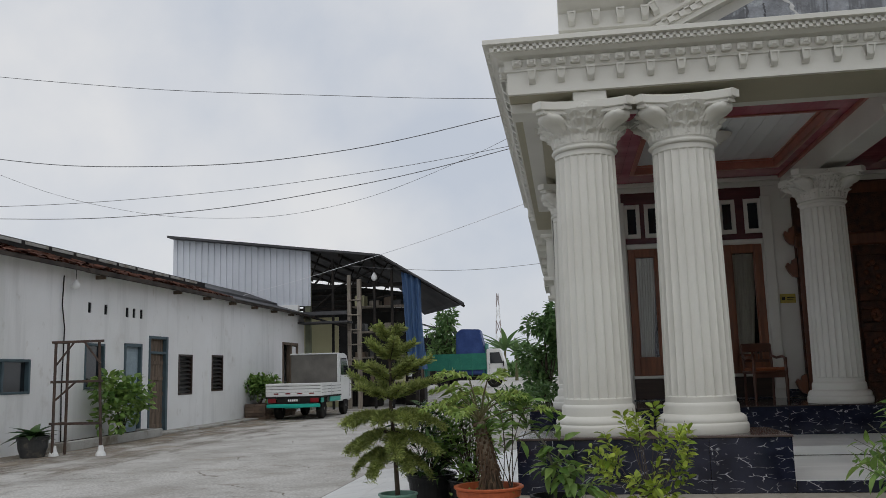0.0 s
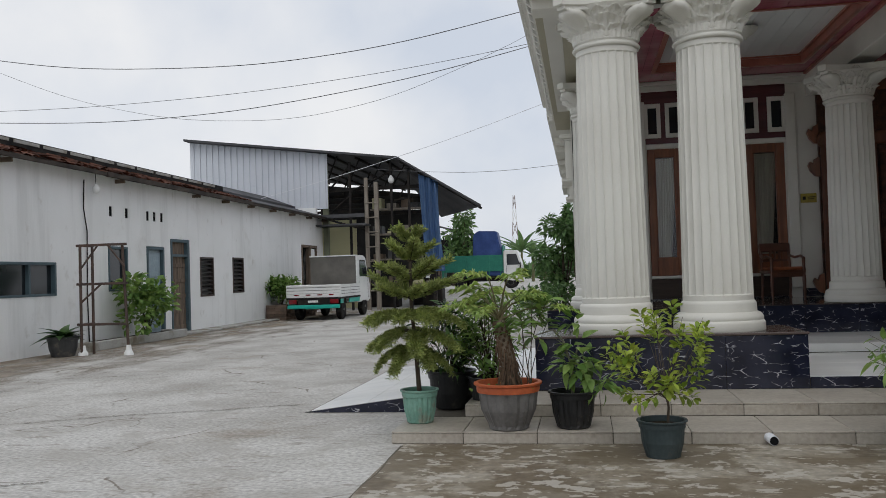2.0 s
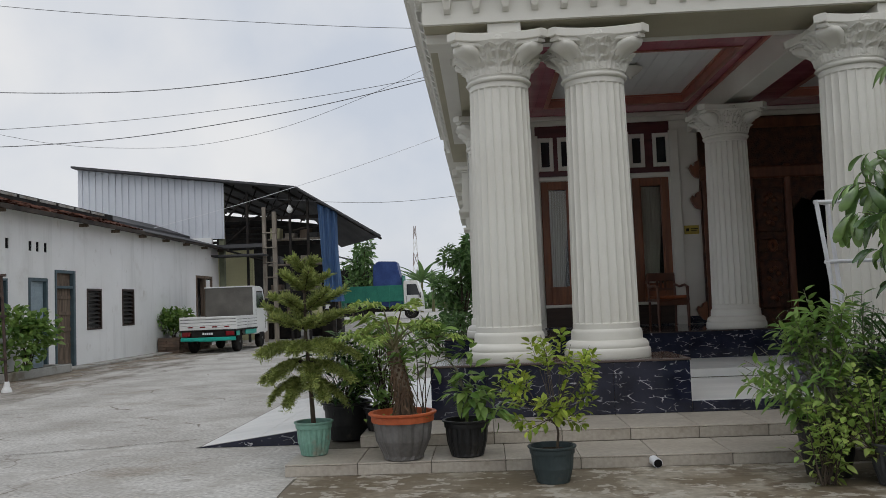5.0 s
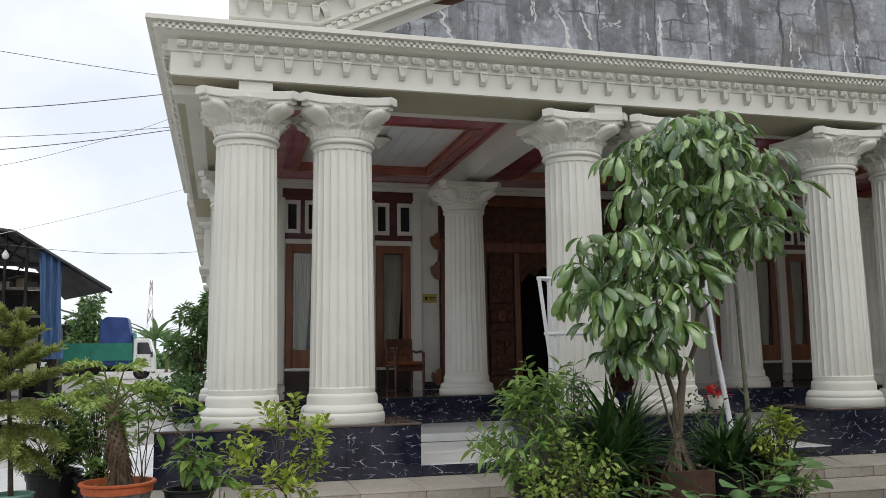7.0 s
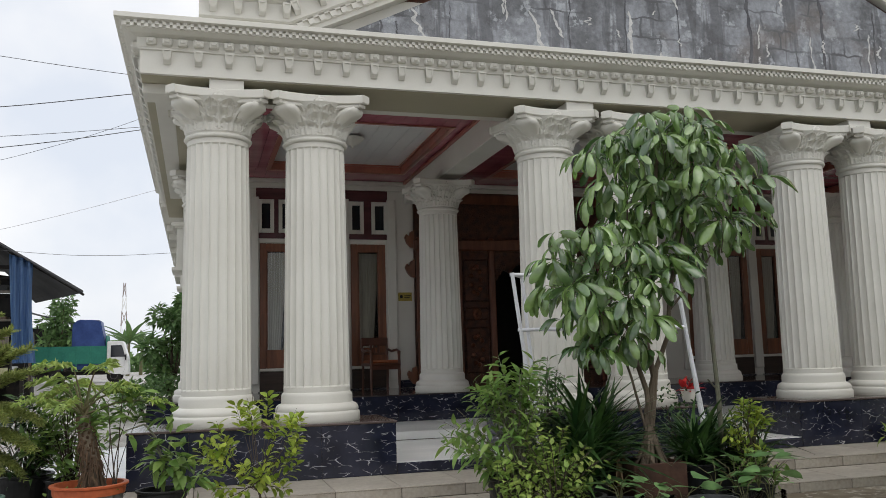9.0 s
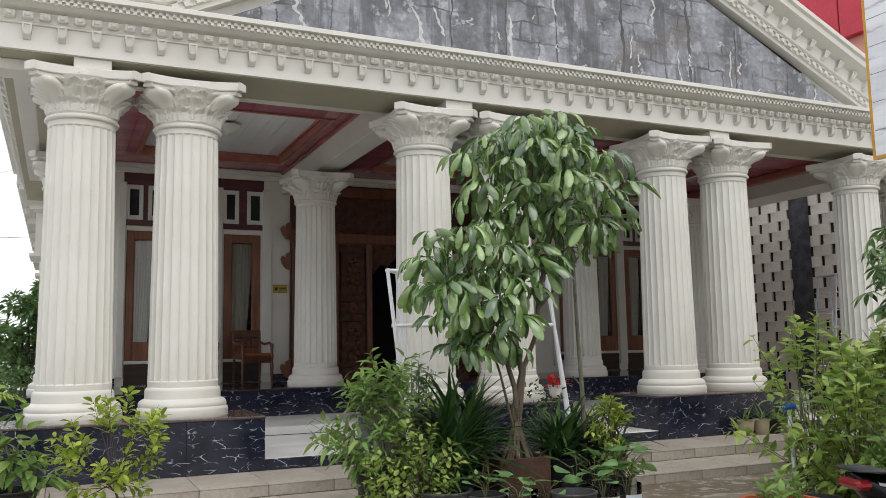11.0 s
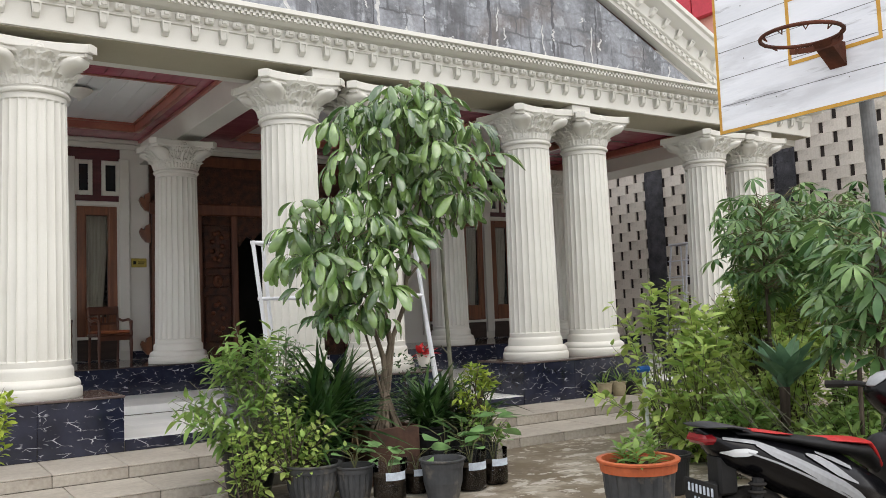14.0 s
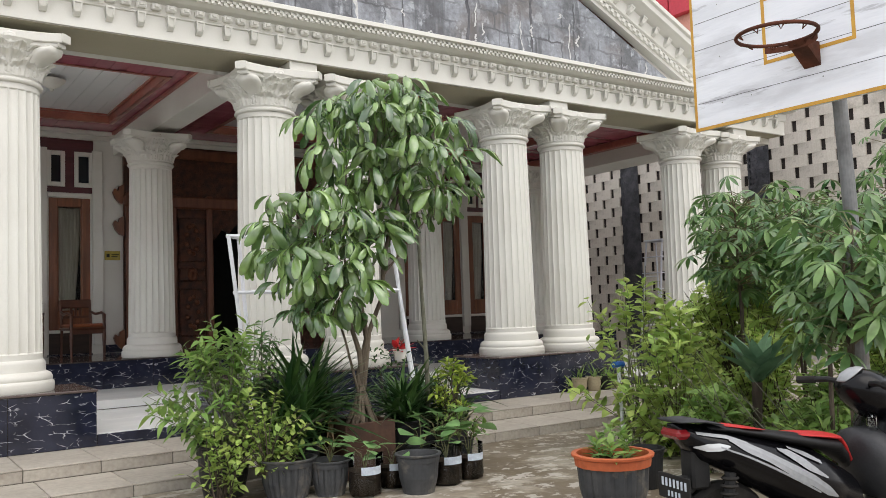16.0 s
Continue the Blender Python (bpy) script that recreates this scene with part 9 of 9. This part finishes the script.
# silver strip added on the cowl in place of its bright highlight
shell("instrument_panel", [(0.968, 0.955, 0.03, 0.006), (1.01, 0.985, 0.05, 0.012), (1.06, 1.010, 0.045, 0.008), (1.09, 1.018, 0.03, 0.004)], SILVER, "silver strip as a highlight on the handlebar cowl")
part("handlebar", [tube(b := bmesh.new(), [(0.98, -0.30, 0.94), (1.04, -0.16, 0.95), (1.08, 0, 0.93), (1.04, 0.16, 0.95), (0.98, 0.30, 0.94)], 0.015, 8), b][1], INK, bike)
for s in (-1, 1):
    part("grip", [tube(b := bmesh.new(), [(0.975, s * 0.305, 0.94), (1.015, s * 0.22, 0.946)], 0.02, 8), b][1], TYRE, bike)
    part("fork", [tube(b := bmesh.new(), [(1.22, s * 0.09, 0.68), (1.36, s * 0.09, 0.27)], 0.025, 8), b][1], SILVER, bike)
part("tail_light", boxes((-0.068, -0.075, 0.755, 0.045, 0.075, 0.800), bevel=0.016), REDL, bike, "red tail light")
part("plate_hanger", boxes((0.02, -0.05, 0.52, 0.12, 0.05, 0.70), (-0.04, -0.03, 0.50, 0.05, 0.03, 0.58), bevel=0.012), INK, bike)
pl = part("number_plate", boxes((-0.055, -0.12, 0.475, -0.045, 0.12, 0.59), bevel=0.003), INK, bike, "black number plate")
for k in range(7):
    part("bar", boxes((-0.058, -0.10 + 0.029 * k, 0.533, -0.0545, -0.087 + 0.029 * k, 0.57)), LABELW, pl)
for k in range(4):
    part("bar", boxes((-0.058, -0.05 + 0.027 * k, 0.49, -0.0545, -0.039 + 0.027 * k, 0.515)), LABELW, pl)
part("shock", [tube(b := bmesh.new(), [(0.13, -0.12, 0.30), (0.17, -0.12, 0.6)], 0.026, 8), b][1], INK, bike)
for k in range(8):
    part("spring_coil", [lathe(b := bmesh.new(), [(0.032, 0), (0.042, 0.008), (0.032, 0.016)], 12, 0.135 + 0.0045 * k, -0.12, 0.33 + 0.034 * k, caps=False), b][1], TYRE, bike)
part("exhaust", [tube(b := bmesh.new(), [(0.75, 0.13, 0.22), (0.3, 0.15, 0.28), (-0.05, 0.16, 0.34)], 0.05, 10), b][1], INK, bike)
part("engine", boxes((0.40, -0.13, 0.16, 0.78, 0.13, 0.40), bevel=0.04), INK, bike)


def decal(s, line, n=10, mat=None, label="silver stripe", lift=0.006):
    """A stripe that lies on the side fairing; line holds (x, upper z, lower z)."""
    xs, bm, rows = [q[0] for q in line], bmesh.new(), []
    for i in range(n + 1):
        x = xs[0] + (xs[-1] - xs[0]) * i / n
        zt, zb = float(np.interp(x, xs, [q[1] for q in line])), float(np.interp(x, xs, [q[2] for q in line]))
        fx = [q[0] for q in FAIR]
        zc, w, hh = (float(np.interp(x, fx, [q[k] for q in FAIR])) for k in (1, 2, 3))
        rows.append([bm.verts.new((x, s * (w * math.sqrt(max(0.04, 1 - ((z - zc) / hh) ** 2)) + lift), z)) for z in (zt, (zt + zb) / 2, zb)])
    for a, b in zip(rows, rows[1:]):
        for k in range(2):
            bm.faces.new((a[k], b[k], b[k + 1], a[k + 1]))
    part("decal", bm, mat or SILVER, bike, label)


for s in (-1, 1):
    decal(s, [(0.02, 0.790, 0.778), (0.18, 0.764, 0.748), (0.27, 0.728, 0.718)])
    decal(s, [(0.17, 0.752, 0.742), (0.24, 0.738, 0.690), (0.36, 0.682, 0.632), (0.50, 0.610, 0.548), (0.60, 0.556, 0.500), (0.68, 0.500, 0.452), (0.74, 0.445, 0.438)], 20)
    decal(s, [(0.12, 0.722, 0.714), (0.26, 0.668, 0.658), (0.40, 0.602, 0.590), (0.54, 0.532, 0.518), (0.64, 0.474, 0.466)], 12)
    decal(s, [(0.43, 0.690, 0.680), (0.50, 0.674, 0.630), (0.57, 0.630, 0.580), (0.64, 0.570, 0.548), (0.68, 0.540, 0.532)], 12)
    decal(s, [(0.50, 0.690, 0.680), (0.60, 0.655, 0.628), (0.67, 0.612, 0.596)], 8)
    decal(s, [(0.015, 0.722, 0.716), (0.06, 0.736, 0.700), (0.12, 0.735, 0.700), (0.165, 0.722, 0.715)], 10, LENSW, "clear indicator lens")
part("side_stand", [tube(b := bmesh.new(), [(0.6, 0.12, 0.2), (0.66, 0.28, 0.0)], 0.014, 6), b][1], INK, bike)
gb = thing("green_bottle", 4.265, 2.252, 0.708, "small clear bottle with a green cap on the scooter", "bottle")
part("bottle_body", [lathe(b := bmesh.new(), [(0.025, 0), (0.027, 0.06), (0.012, 0.085), (0.012, 0.1)], 12), b][1], CLEARP, gb)
part("bottle_cap", [lathe(b := bmesh.new(), [(0.016, 0.1), (0.016, 0.13)], 12), b][1], GREENT, gb)

# ---------------------------------------------------------------- tiles of the steps and of the outbuilding roof, piece by piece
for me, x, y, z in TILES:
    put("tile", me, TILE, steps, at=Matrix.Translation((x + 0.003, y, z)))
for m in ROOFTILES:
    put("roof_tile", roof_tile, CLAY, rf, at=m)
near = [q for q in LATTICE if q[0] > 8.0 and q[1] > 1.2][:300]
for y, z in near:
    put("block", blk[0], LATTW, lat, at=Matrix.Translation((0, y, z)))
cube = blk[0]
rest = scatter("lattice_rest", (np.array([v.co[:] for v in cube.vertices]), [tuple(p.vertices) for p in cube.polygons]), [Matrix.Translation((0, y, z)) for y, z in LATTICE if (y, z) not in near], LATTW, lat, smooth=False)
tagged(rest, kind="stuff")
